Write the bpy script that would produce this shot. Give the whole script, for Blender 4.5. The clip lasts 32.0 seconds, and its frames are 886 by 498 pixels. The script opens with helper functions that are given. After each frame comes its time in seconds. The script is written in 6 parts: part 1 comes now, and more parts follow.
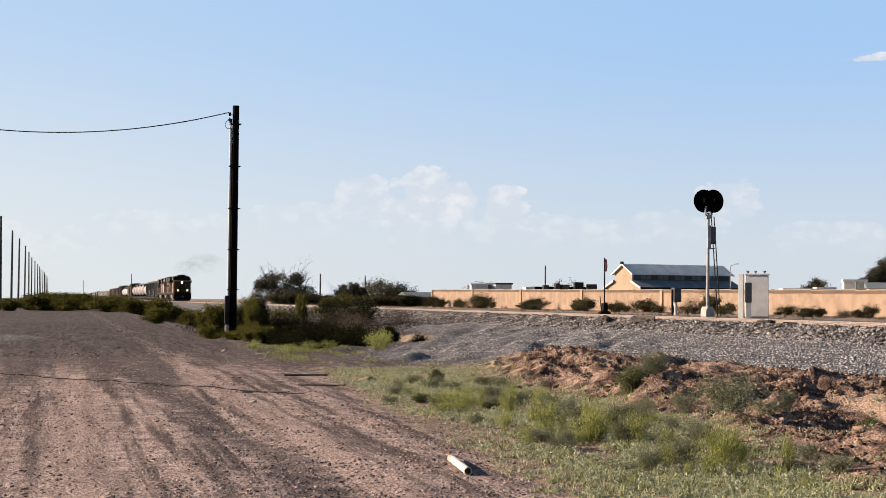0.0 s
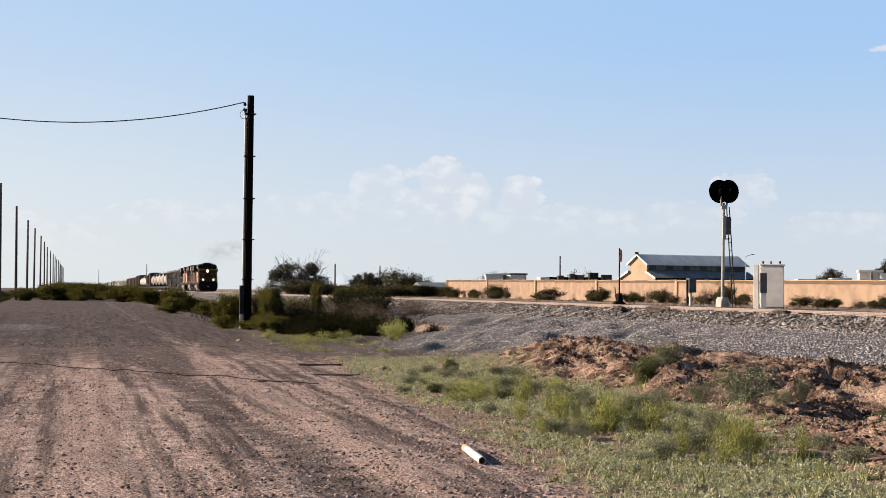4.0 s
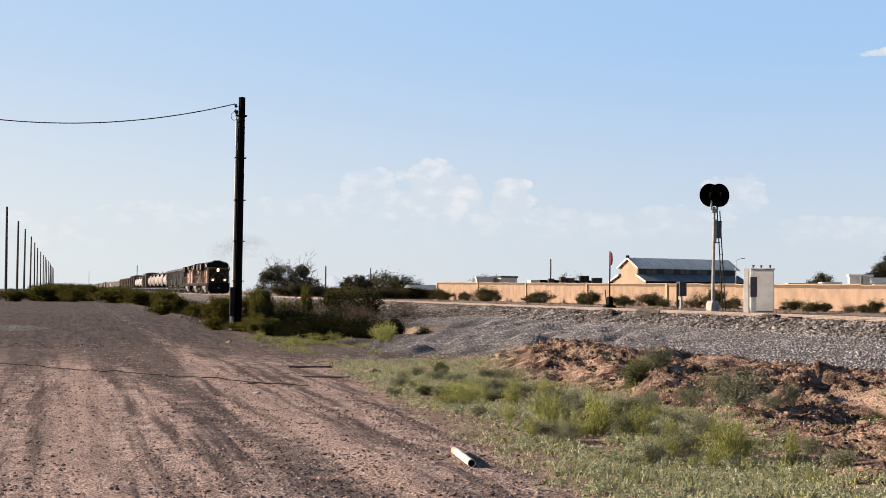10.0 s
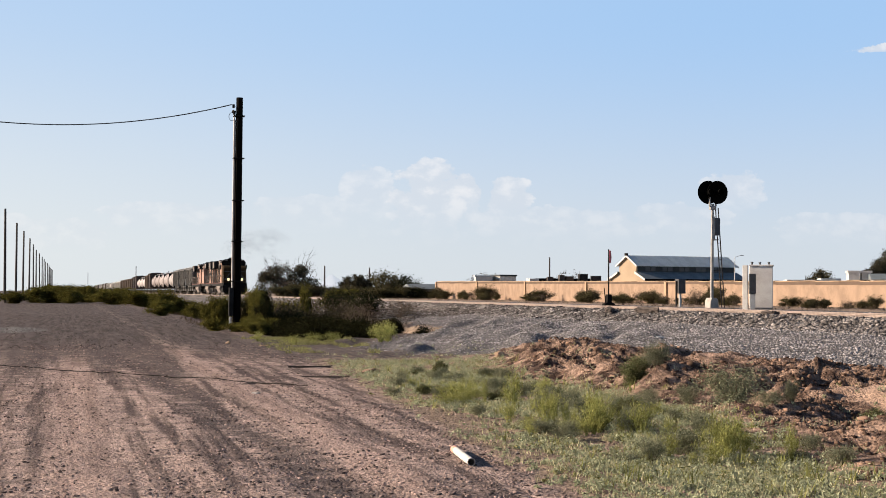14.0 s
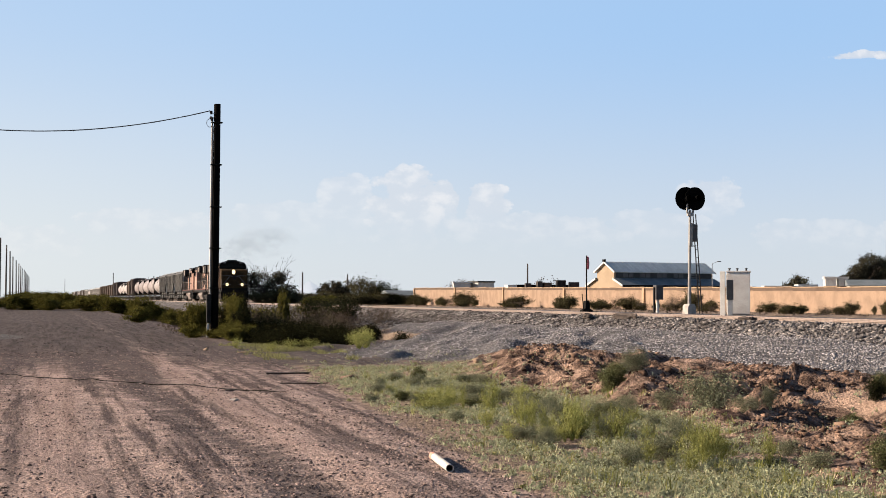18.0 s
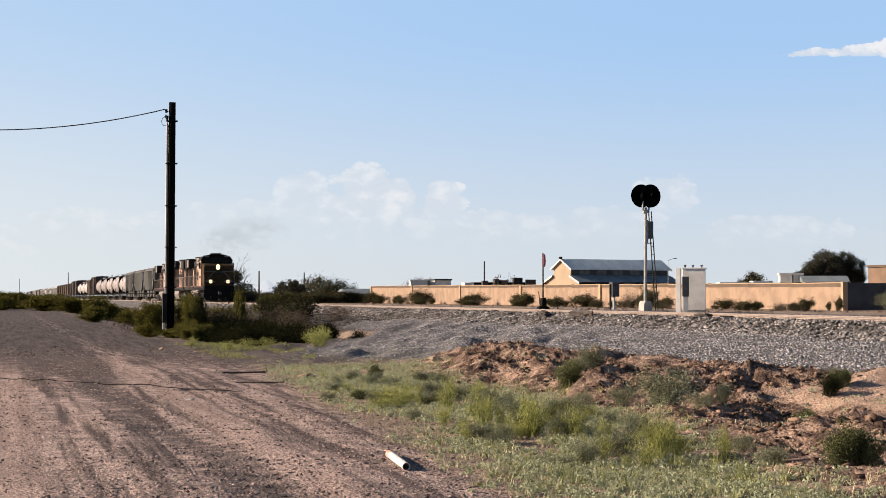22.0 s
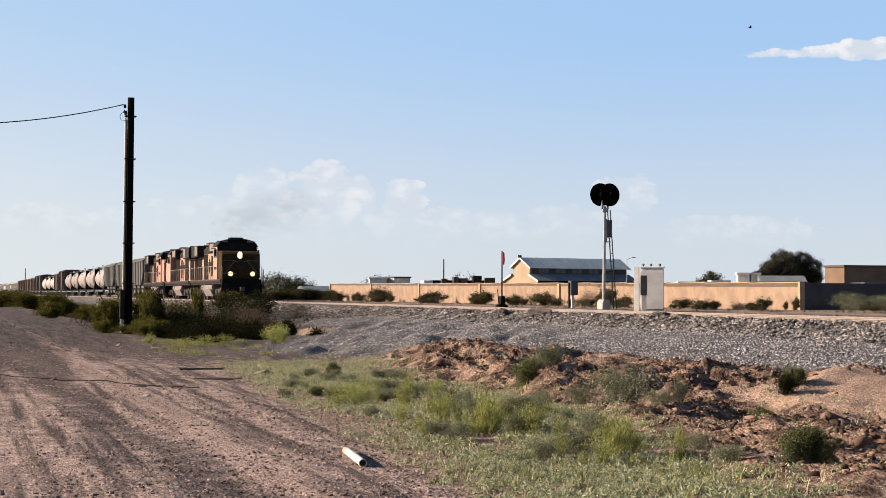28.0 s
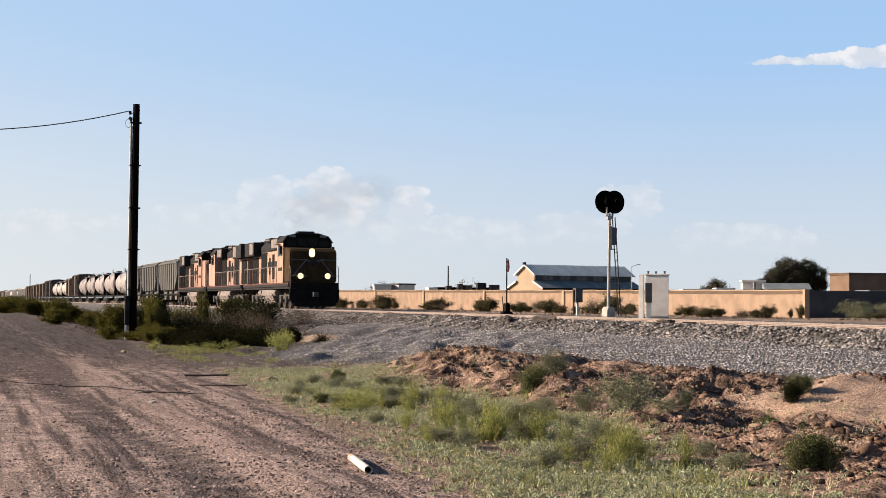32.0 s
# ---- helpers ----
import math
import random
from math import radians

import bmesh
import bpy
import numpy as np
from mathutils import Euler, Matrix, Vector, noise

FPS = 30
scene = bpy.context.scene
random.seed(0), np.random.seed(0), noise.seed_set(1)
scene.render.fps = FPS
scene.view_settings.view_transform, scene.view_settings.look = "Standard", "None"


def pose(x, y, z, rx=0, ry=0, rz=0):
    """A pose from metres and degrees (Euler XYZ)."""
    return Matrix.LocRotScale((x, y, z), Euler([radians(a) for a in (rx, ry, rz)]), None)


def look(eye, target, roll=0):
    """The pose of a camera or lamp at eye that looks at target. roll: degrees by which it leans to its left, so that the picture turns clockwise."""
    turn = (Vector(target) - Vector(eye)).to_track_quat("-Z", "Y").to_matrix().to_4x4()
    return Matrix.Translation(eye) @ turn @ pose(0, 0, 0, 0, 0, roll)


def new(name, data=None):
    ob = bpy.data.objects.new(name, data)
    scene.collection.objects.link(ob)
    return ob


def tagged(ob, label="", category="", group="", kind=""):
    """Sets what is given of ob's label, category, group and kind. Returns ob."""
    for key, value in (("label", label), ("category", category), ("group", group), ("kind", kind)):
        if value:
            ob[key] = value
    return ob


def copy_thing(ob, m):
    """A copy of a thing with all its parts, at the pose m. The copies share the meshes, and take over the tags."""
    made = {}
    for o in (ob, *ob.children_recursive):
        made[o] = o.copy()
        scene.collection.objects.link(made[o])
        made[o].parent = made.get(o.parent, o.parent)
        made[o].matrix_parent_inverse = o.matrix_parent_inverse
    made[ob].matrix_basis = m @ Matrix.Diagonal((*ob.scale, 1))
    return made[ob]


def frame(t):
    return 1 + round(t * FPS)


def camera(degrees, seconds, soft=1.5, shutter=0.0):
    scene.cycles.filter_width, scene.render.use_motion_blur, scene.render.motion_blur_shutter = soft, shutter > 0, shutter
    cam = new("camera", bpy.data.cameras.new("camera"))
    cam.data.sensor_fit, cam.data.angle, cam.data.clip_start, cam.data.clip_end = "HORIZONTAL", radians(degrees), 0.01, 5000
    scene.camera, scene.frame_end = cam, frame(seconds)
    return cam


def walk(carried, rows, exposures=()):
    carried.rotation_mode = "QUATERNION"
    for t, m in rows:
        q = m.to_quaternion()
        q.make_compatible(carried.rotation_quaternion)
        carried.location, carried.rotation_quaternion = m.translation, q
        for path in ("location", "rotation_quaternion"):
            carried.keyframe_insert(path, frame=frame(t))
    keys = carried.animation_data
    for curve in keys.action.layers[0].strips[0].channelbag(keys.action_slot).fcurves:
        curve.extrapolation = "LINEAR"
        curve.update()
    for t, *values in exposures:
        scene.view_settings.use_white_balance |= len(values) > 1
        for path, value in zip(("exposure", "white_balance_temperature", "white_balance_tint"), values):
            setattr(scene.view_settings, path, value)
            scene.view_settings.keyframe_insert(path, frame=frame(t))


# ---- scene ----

# ---------------------------------------------------------------- camera
cam = camera(29.70, 32.0, soft=0.8)
PATH = [
    (0, pose(0.000, -0.000, 1.600, 91.755, -0.350, -12.797)),
    (0.5, pose(-0.010, 0.002, 1.597, 91.732, -0.343, -12.770)),
    (1, pose(0.001, -0.007, 1.598, 91.677, -0.348, -12.755)),
    (1.5, pose(0.001, -0.008, 1.593, 91.634, -0.391, -12.725)),
    (2, pose(0.006, 0.000, 1.596, 91.590, -0.430, -12.621)),
    (2.5, pose(0.006, 0.009, 1.597, 91.544, -0.417, -12.475)),
    (3, pose(0.012, 0.015, 1.595, 91.495, -0.380, -12.325)),
    (3.5, pose(0.006, 0.027, 1.590, 91.455, -0.413, -12.261)),
    (5.5, pose(0.020, 0.012, 1.590, 91.334, -0.467, -12.556)),
    (6, pose(0.015, 0.015, 1.592, 91.291, -0.495, -12.614)),
    (6.5, pose(0.013, 0.019, 1.596, 91.259, -0.499, -12.670)),
    (7, pose(0.020, 0.016, 1.592, 91.272, -0.460, -12.731)),
    (7.5, pose(0.016, 0.016, 1.590, 91.316, -0.405, -12.813)),
    (8, pose(0.015, 0.012, 1.593, 91.392, -0.326, -12.855)),
    (8.5, pose(0.015, 0.012, 1.594, 91.470, -0.352, -12.851)),
    (9, pose(0.020, 0.011, 1.590, 91.516, -0.423, -12.817)),
    (9.5, pose(0.013, 0.017, 1.591, 91.536, -0.535, -12.753)),
    (10, pose(0.012, 0.017, 1.590, 91.511, -0.653, -12.616)),
    (10.5, pose(0.013, 0.017, 1.590, 91.456, -0.678, -12.471)),
    (11, pose(0.015, 0.018, 1.589, 91.392, -0.627, -12.353)),
    (11.5, pose(0.015, 0.022, 1.587, 91.305, -0.471, -12.254)),
    (12, pose(0.023, 0.019, 1.590, 91.248, -0.393, -12.234)),
    (12.5, pose(0.018, 0.020, 1.589, 91.250, -0.270, -12.293)),
    (13, pose(0.019, 0.021, 1.590, 91.281, -0.250, -12.409)),
    (13.5, pose(0.020, 0.020, 1.590, 91.373, -0.234, -12.525)),
    (14, pose(0.018, 0.017, 1.589, 91.479, -0.258, -12.647)),
    (14.5, pose(0.016, 0.014, 1.591, 91.545, -0.290, -12.765)),
    (16.5, pose(0.014, 0.017, 1.590, 91.632, -0.307, -13.189)),
    (17, pose(0.014, 0.014, 1.590, 91.666, -0.296, -13.217)),
    (17.5, pose(0.015, 0.006, 1.581, 91.698, -0.280, -13.267)),
    (18, pose(0.013, 0.007, 1.588, 91.701, -0.192, -13.399)),
    (18.5, pose(0.015, 0.000, 1.590, 91.705, -0.152, -13.631)),
    (19, pose(0.017, -0.004, 1.586, 91.721, -0.108, -13.894)),
    (19.5, pose(0.019, -0.002, 1.592, 91.730, -0.113, -14.149)),
    (20, pose(0.014, -0.003, 1.584, 91.726, -0.094, -14.333)),
    (20.5, pose(0.011, -0.002, 1.589, 91.692, -0.070, -14.452)),
    (21, pose(0.012, -0.001, 1.592, 91.635, -0.002, -14.576)),
    (21.5, pose(0.018, 0.004, 1.588, 91.618, 0.110, -14.706)),
    (22, pose(0.023, 0.004, 1.591, 91.631, 0.080, -14.872)),
    (22.5, pose(0.017, 0.005, 1.590, 91.667, 0.074, -15.048)),
    (23, pose(0.018, 0.007, 1.587, 91.708, 0.008, -15.206)),
    (23.5, pose(0.016, 0.015, 1.587, 91.733, -0.070, -15.365)),
    (24, pose(0.018, 0.013, 1.579, 91.766, -0.187, -15.484)),
    (24.5, pose(0.017, 0.011, 1.587, 91.774, -0.284, -15.566)),
    (25, pose(0.019, 0.010, 1.588, 91.797, -0.317, -15.649)),
    (25.5, pose(0.024, 0.008, 1.582, 91.798, -0.290, -15.732)),
    (27.5, pose(0.035, 0.007, 1.582, 91.525, -0.175, -16.260)),
    (28, pose(0.040, 0.012, 1.578, 91.563, -0.216, -16.269)),
    (28.5, pose(0.022, 0.017, 1.580, 91.646, -0.274, -16.270)),
    (29, pose(0.019, 0.010, 1.579, 91.741, -0.315, -16.257)),
    (29.5, pose(0.022, 0.011, 1.581, 91.850, -0.280, -16.262)),
    (30, pose(0.018, 0.012, 1.583, 91.952, -0.230, -16.248)),
    (30.5, pose(0.017, 0.011, 1.578, 92.032, -0.167, -16.195)),
    (31, pose(0.021, 0.006, 1.582, 92.058, -0.158, -16.144)),
    (31.5, pose(0.025, 0.005, 1.580, 91.977, -0.202, -16.122)),
    (32, pose(0.026, 0.002, 1.580, 91.799, -0.327, -16.117)),
]
walk(cam, PATH, [(0, 1.1, 6500, 10), (32, 1.1, 6500, 10)])

# ---------------------------------------------------------------- light
SUN_EL, SUN_BEARING = radians(21), radians(-74)   # bearing from +Y, towards +X
sun_way = Vector((math.cos(SUN_EL) * math.sin(SUN_BEARING), math.cos(SUN_EL) * math.cos(SUN_BEARING), math.sin(SUN_EL)))
sun_data = bpy.data.lights.new("sun", "SUN")
sun_data.energy, sun_data.angle, sun_data.color = 5.0, radians(0.6), (1.0, 0.80, 0.62)
sun = new("sun", sun_data)
sun.matrix_world = look(sun_way * 100, (0, 0, 0))


class Nodes:
    """Short hand for building node trees."""

    def __init__(self, tree):
        self.tree = tree
        tree.nodes.clear()

    def add(self, kind, **settings):
        n = self.tree.nodes.new(kind)
        for key, value in settings.items():
            setattr(n, key, value)
        return n

    def put(self, socket, value):
        if isinstance(value, bpy.types.NodeSocket):
            self.tree.links.new(value, socket)
        elif value is not None:
            socket.default_value = value

    def math(self, op, a, b=None, c=None, clamp=False):
        n = self.add("ShaderNodeMath", operation=op, use_clamp=clamp)
        for s, v in zip(n.inputs, (a, b, c)):
            self.put(s, v)
        return n.outputs[0]

    def mix(self, fac, a, b, blend="MIX"):
        n = self.add("ShaderNodeMix", data_type="RGBA", blend_type=blend)
        self.put(n.inputs[0], fac)
        self.put(n.inputs[6], a)
        self.put(n.inputs[7], b)
        return n.outputs[2]

    def ramp(self, value, low, high, a=0.0, b=1.0):
        n = self.add("ShaderNodeMapRange", interpolation_type="SMOOTHSTEP")
        for s, v in zip(n.inputs, (value, low, high, a, b)):
            self.put(s, v)
        return n.outputs[0]

    def noise(self, vector, scale, detail=4.0, rough=0.55, out=0):
        n = self.add("ShaderNodeTexNoise")
        self.put(n.inputs["Vector"], vector)
        n.inputs["Scale"].default_value = scale
        n.inputs["Detail"].default_value = detail
        n.inputs["Roughness"].default_value = rough
        return n.outputs[out]


def rgb(r, g, b):
    return (r, g, b, 1.0)


# sky with a low bank of cumulus
world = bpy.data.worlds.new("sky")
scene.world = world
world.use_nodes = True
w = Nodes(world.node_tree)
sky = w.add("ShaderNodeTexSky", sky_type="NISHITA", sun_disc=False, sun_elevation=SUN_EL, sun_rotation=SUN_BEARING,
            air_density=0.7, dust_density=0.6, ozone_density=1.5)
way = w.add("ShaderNodeTexCoord").outputs["Generated"]
axis = w.add("ShaderNodeSeparateXYZ")
w.put(axis.inputs[0], way)
vx, vy, vz = axis.outputs
bearing = w.math("DIVIDE", vx, w.math("MAXIMUM", vy, 0.05))
rise = w.math("DIVIDE", vz, w.math("MAXIMUM", vy, 0.05))
squash = w.add("ShaderNodeCombineXYZ")
w.put(squash.inputs[0], bearing)
w.put(squash.inputs[1], w.math("MULTIPLY", rise, 1.5))
billow = w.noise(squash.outputs[0], 62, 7, 0.62)
drift = w.noise(squash.outputs[0], 14, 3, 0.5)
cells = w.add("ShaderNodeTexVoronoi", feature="SMOOTH_F1")
w.put(cells.inputs["Vector"], w.mix(0.012, squash.outputs[0], w.noise(squash.outputs[0], 40, 3, 0.5, 1)))
cells.inputs["Scale"].default_value = 70
cells.inputs["Smoothness"].default_value = 0.4
head = w.math("SUBTRACT", 0.45, cells.outputs["Distance"])
# bearing, rise, half width, half height, thickness, tilt
CLOUDS = [(0.214, 0.0630, 0.030, 0.0240, 0.82, 0.0), (0.180, 0.0615, 0.022, 0.0180, 0.52, 0.0), (0.2375, 0.0620, 0.014, 0.0135, 0.80, 0.0), (0.267, 0.0600, 0.018, 0.0160, 0.75, 0.0),
          (0.140, 0.0500, 0.045, 0.0100, 0.35, 0.0), (0.300, 0.0450, 0.075, 0.0110, 0.38, 0.0), (0.375, 0.0490, 0.045, 0.0100, 0.35, 0.0), (0.415, 0.0670, 0.026, 0.0135, 0.62, 0.0),
          (0.500, 0.0440, 0.070, 0.0110, 0.35, 0.0), (0.060, 0.0450, 0.050, 0.0100, 0.35, 0.0), (-0.05, 0.0340, 0.100, 0.0120, 0.30, 0.0),
          (0.520, 0.1604, 0.034, 0.0050, 1.10, 0.08), (0.553, 0.1622, 0.036, 0.0068, 1.15, 0.08), (0.586, 0.1648, 0.030, 0.0105, 1.20, 0.06), (0.640, 0.1680, 0.060, 0.0120, 1.10, 0.0)]
# each cloud has crisp heaped tops and melts into the haze below
cover = None
lumps = w.math("ADD", w.math("ADD", w.math("MULTIPLY", w.math("SUBTRACT", billow, 0.5), 1.5), w.math("MULTIPLY", w.math("SUBTRACT", drift, 0.5), 1.2)), w.math("MULTIPLY", head, 0.6))
for u0, v0, hw, hh, thick_, tilt in CLOUDS:
    off = w.math("SUBTRACT", bearing, u0)
    du = w.math("DIVIDE", off, hw)
    dv = w.math("DIVIDE", w.math("SUBTRACT", w.math("SUBTRACT", rise, v0), w.math("MULTIPLY", off, tilt)), hh)
    lower = w.math("MULTIPLY", w.math("MINIMUM", dv, 0.0), 0.55 if v0 < 0.12 else 1.6)
    dv = w.math("ADD", w.math("MAXIMUM", dv, 0.0), lower)
    near = w.math("SUBTRACT", 1.0, w.math("ADD", w.math("MULTIPLY", du, du), w.math("MULTIPLY", dv, dv)))
    edge_ = w.ramp(w.math("ADD", near, w.math("MULTIPLY", lumps, 1.1)), 0.24, 0.44)
    body = w.math("MULTIPLY", w.math("MULTIPLY", edge_, w.ramp(near, -0.05, 0.2)), w.ramp(lower, -0.75, 0.0, 0.10 if v0 < 0.12 else 0.7, 1.0))
    body = w.math("MULTIPLY", body, thick_)
    cover = body if cover is None else w.math("MAXIMUM", cover, body)
cover = w.math("MULTIPLY", cover, 0.72, clamp=True)
cover = w.math("MULTIPLY", cover, w.ramp(vy, 0.05, 0.25))
shade = w.ramp(w.math("ADD", billow, w.math("MULTIPLY", head, 0.35)), 0.40, 0.70)
cloud = w.mix(shade, rgb(5.9, 6.2, 6.7), rgb(8.0, 7.75, 7.65))
# dry summer haze, whitest low down and towards the sun
lift = w.math("ABSOLUTE", vz)
haze = w.mix(w.ramp(lift, 0.0, 0.17), rgb(5.55, 6.05, 6.6), rgb(3.25, 5.05, 7.6))
sunward = w.ramp(vx, 0.45, -0.25)
haze = w.mix(w.math("MULTIPLY", sunward, w.ramp(lift, 0.22, 0.0, 0.24, 0.74)), haze, rgb(7.1, 7.35, 7.3))
thick = w.math("MULTIPLY", w.ramp(lift, 0.16, 0.45, 0.92, 0.0), w.ramp(vy, -0.5, 0.4))
clear = w.mix(thick, sky.outputs[0], haze)
wash = w.mix(cover, clear, cloud)
back = w.add("ShaderNodeBackground")
w.put(back.inputs[0], wash)
back.inputs[1].default_value = 0.0566
w.tree.links.new(back.outputs[0], w.add("ShaderNodeOutputWorld").inputs[0])


# ---------------------------------------------------------------- materials
def mat(name, base, other=None, scale=3.0, fine=40.0, rough=0.8, metal=0.0, bump=0.15, vary=0.25, each=0.0, spec=0.4,
        glow=0.0, island=0.0, streak=0.0):
    """A worn surface: two colours mixed by broad noise, darkened by fine grain; each: chance brightness per object."""
    m = bpy.data.materials.new(name)
    m.use_nodes = True
    n = Nodes(m.node_tree)
    where = n.add("ShaderNodeTexCoord").outputs["Object"]
    if streak:
        run = n.add("ShaderNodeMapping")
        n.put(run.inputs[0], where)
        run.inputs["Scale"].default_value = (1, 1, streak)
        where = run.outputs[0]
    broad, grain = n.noise(where, scale, 5), n.noise(where, fine, 3)
    other = other or tuple(c * (1 - vary) for c in base)
    colour = n.mix(n.ramp(broad, 0.35, 0.65), rgb(*base), rgb(*other))
    tone = n.math("ADD", n.math("MULTIPLY", grain, 2 * vary), 1 - vary)
    if each:
        tone = n.math("MULTIPLY", tone, n.math("ADD", n.math("MULTIPLY", n.add("ShaderNodeObjectInfo").outputs["Random"], 2 * each), 1 - each))
    if island:
        tone = n.math("MULTIPLY", tone, n.math("ADD", n.math("MULTIPLY", n.add("ShaderNodeNewGeometry").outputs["Random Per Island"], 2 * island), 1 - island))
    colour = n.mix(1.0, colour, tone, "MULTIPLY")
    s = n.add("ShaderNodeBsdfPrincipled")
    n.put(s.inputs["Base Color"], colour)
    n.put(s.inputs["Roughness"], n.math("ADD", n.math("MULTIPLY", broad, 0.2), rough - 0.1, clamp=True))
    s.inputs["Metallic"].default_value = metal
    s.inputs["Specular IOR Level"].default_value = spec
    if bump:
        b = n.add("ShaderNodeBump")
        b.inputs["Strength"].default_value = bump
        b.inputs["Distance"].default_value = 0.02
        n.put(b.inputs["Height"], n.math("ADD", grain, broad))
        n.put(s.inputs["Normal"], b.outputs[0])
    if glow:
        s.inputs["Emission Color"].default_value = rgb(*base)
        s.inputs["Emission Strength"].default_value = glow
    n.tree.links.new(s.outputs[0], n.add("ShaderNodeOutputMaterial").inputs[0])
    return m


def leafy(name, base, other, island=0.45, thin=0.18):
    """Thin leaves that let some light through, each clump a little different."""
    m = bpy.data.materials.new(name)
    m.use_nodes = True
    n = Nodes(m.node_tree)
    chance = n.add("ShaderNodeNewGeometry").outputs["Random Per Island"]
    whole = n.add("ShaderNodeObjectInfo").outputs["Random"]
    colour = n.mix(chance, rgb(*base), rgb(*other))
    tone = n.math("ADD", n.math("MULTIPLY", n.math("FRACT", n.math("MULTIPLY", chance, 7.3)), 2 * island), 1 - island)
    tone = n.math("MULTIPLY", tone, n.math("ADD", n.math("MULTIPLY", whole, 0.4), 0.8))
    colour = n.mix(1.0, colour, tone, "MULTIPLY")
    d = n.add("ShaderNodeBsdfDiffuse")
    t = n.add("ShaderNodeBsdfTranslucent")
    n.put(d.inputs[0], colour)
    n.put(t.inputs[0], colour)
    x = n.add("ShaderNodeMixShader")
    x.inputs[0].default_value = thin
    n.tree.links.new(d.outputs[0], x.inputs[1])
    n.tree.links.new(t.outputs[0], x.inputs[2])
    n.tree.links.new(x.outputs[0], n.add("ShaderNodeOutputMaterial").inputs[0])
    return m


def ground_material():
    m = bpy.data.materials.new("desert_ground")
    m.use_nodes = True
    n = Nodes(m.node_tree)
    where = n.add("ShaderNodeTexCoord").outputs["Object"]

    def zone(name):
        return n.add("ShaderNodeAttribute", attribute_name=name).outputs["Fac"]

    broad, mid, fine = n.noise(where, 0.35, 5), n.noise(where, 2.6, 6, 0.65), n.noise(where, 22, 5, 0.7)
    long = n.add("ShaderNodeMapping")
    n.put(long.inputs[0], where)
    long.inputs["Scale"].default_value = (4.2, 0.14, 1)
    ruts = n.noise(long.outputs[0], 1.0, 4, 0.6)
    dirt = n.mix(n.ramp(mid, 0.35, 0.68), rgb(0.45, 0.342, 0.297), rgb(0.20, 0.157, 0.144))
    dirt = n.mix(n.ramp(ruts, 0.42, 0.64), dirt, rgb(0.09585, 0.07242, 0.06674))
    red = n.mix(n.ramp(mid, 0.34, 0.60), rgb(0.3905, 0.2733, 0.2059), rgb(0.078, 0.050, 0.038))
    stone = n.mix(n.ramp(n.math("ADD", n.math("MULTIPLY", fine, 0.7), n.math("MULTIPLY", n.noise(long.outputs[0], 0.6, 3), 0.3)), 0.35, 0.65), rgb(0.064, 0.061, 0.062), rgb(0.20, 0.19, 0.188))
    sand = n.mix(n.ramp(mid, 0.3, 0.7), rgb(0.3266, 0.2485, 0.1846), rgb(0.1846, 0.142, 0.1065))
    edge = n.math("MULTIPLY", n.math("SUBTRACT", mid, 0.5), 0.9)

    def over(below, above, name):
        fac = n.ramp(n.math("ADD", zone(name), edge), 0.3, 0.7)
        return n.mix(fac, below, above)

    colour = over(sand, dirt, "road")
    colour = n.mix(n.ramp(n.math("ADD", zone("packed"), n.math("MULTIPLY", edge, 1.3)), 0.35, 1.0, 0.0, 0.6), colour, rgb(0.4331, 0.3195, 0.2733))
    colour = n.mix(n.ramp(n.math("ADD", zone("loose"), n.math("MULTIPLY", edge, 1.3)), 0.35, 1.0, 0.0, 0.9), colour, rgb(0.092, 0.074, 0.070))
    colour = n.mix(n.ramp(n.math("ADD", zone("worn"), n.math("MULTIPLY", edge, 1.6)), 0.25, 0.95, 0.0, 0.9), colour, n.mix(n.ramp(ruts, 0.4, 0.62), rgb(0.100, 0.083, 0.078), rgb(0.052, 0.045, 0.043)))
    colour = over(colour, red, "red")
    colour = over(colour, n.mix(n.ramp(mid, 0.3, 0.7), rgb(0.48, 0.34, 0.255), rgb(0.36, 0.25, 0.185)), "pale")
    colour = over(colour, stone, "gravel")
    grit = n.add("ShaderNodeTexVoronoi")
    n.put(grit.inputs["Vector"], where)
    grit.inputs["Scale"].default_value = 26
    speck = n.mix(n.math("MULTIPLY", zone("pale"), 0.8, clamp=True), n.ramp(grit.outputs["Distance"], 0.10, 0.5, 0.55, 1.2), rgb(1.0, 1.0, 1.0))
    colour = n.mix(1.0, colour, speck, "MULTIPLY")
    colour = n.mix(1.0, colour, n.math("ADD", n.math("MULTIPLY", broad, 0.5), 0.75), "MULTIPLY")
    colour = n.mix(1.0, colour, n.ramp(fine, 0.34, 0.66, 0.66, 1.22), "MULTIPLY")
    s = n.add("ShaderNodeBsdfPrincipled")
    n.put(s.inputs["Base Color"], colour)
    s.inputs["Roughness"].default_value = 0.95
    s.inputs["Specular IOR Level"].default_value = 0.15
    b = n.add("ShaderNodeBump")
    b.inputs["Strength"].default_value = 1.0
    b.inputs["Distance"].default_value = 0.09
    n.put(b.inputs["Height"], n.math("ADD", n.math("MULTIPLY", fine, 0.6), n.math("ADD", mid, n.math("MULTIPLY", grit.outputs["Distance"], -0.35))))
    n.put(s.inputs["Normal"], b.outputs[0])
    n.tree.links.new(s.outputs[0], n.add("ShaderNodeOutputMaterial").inputs[0])
    return m


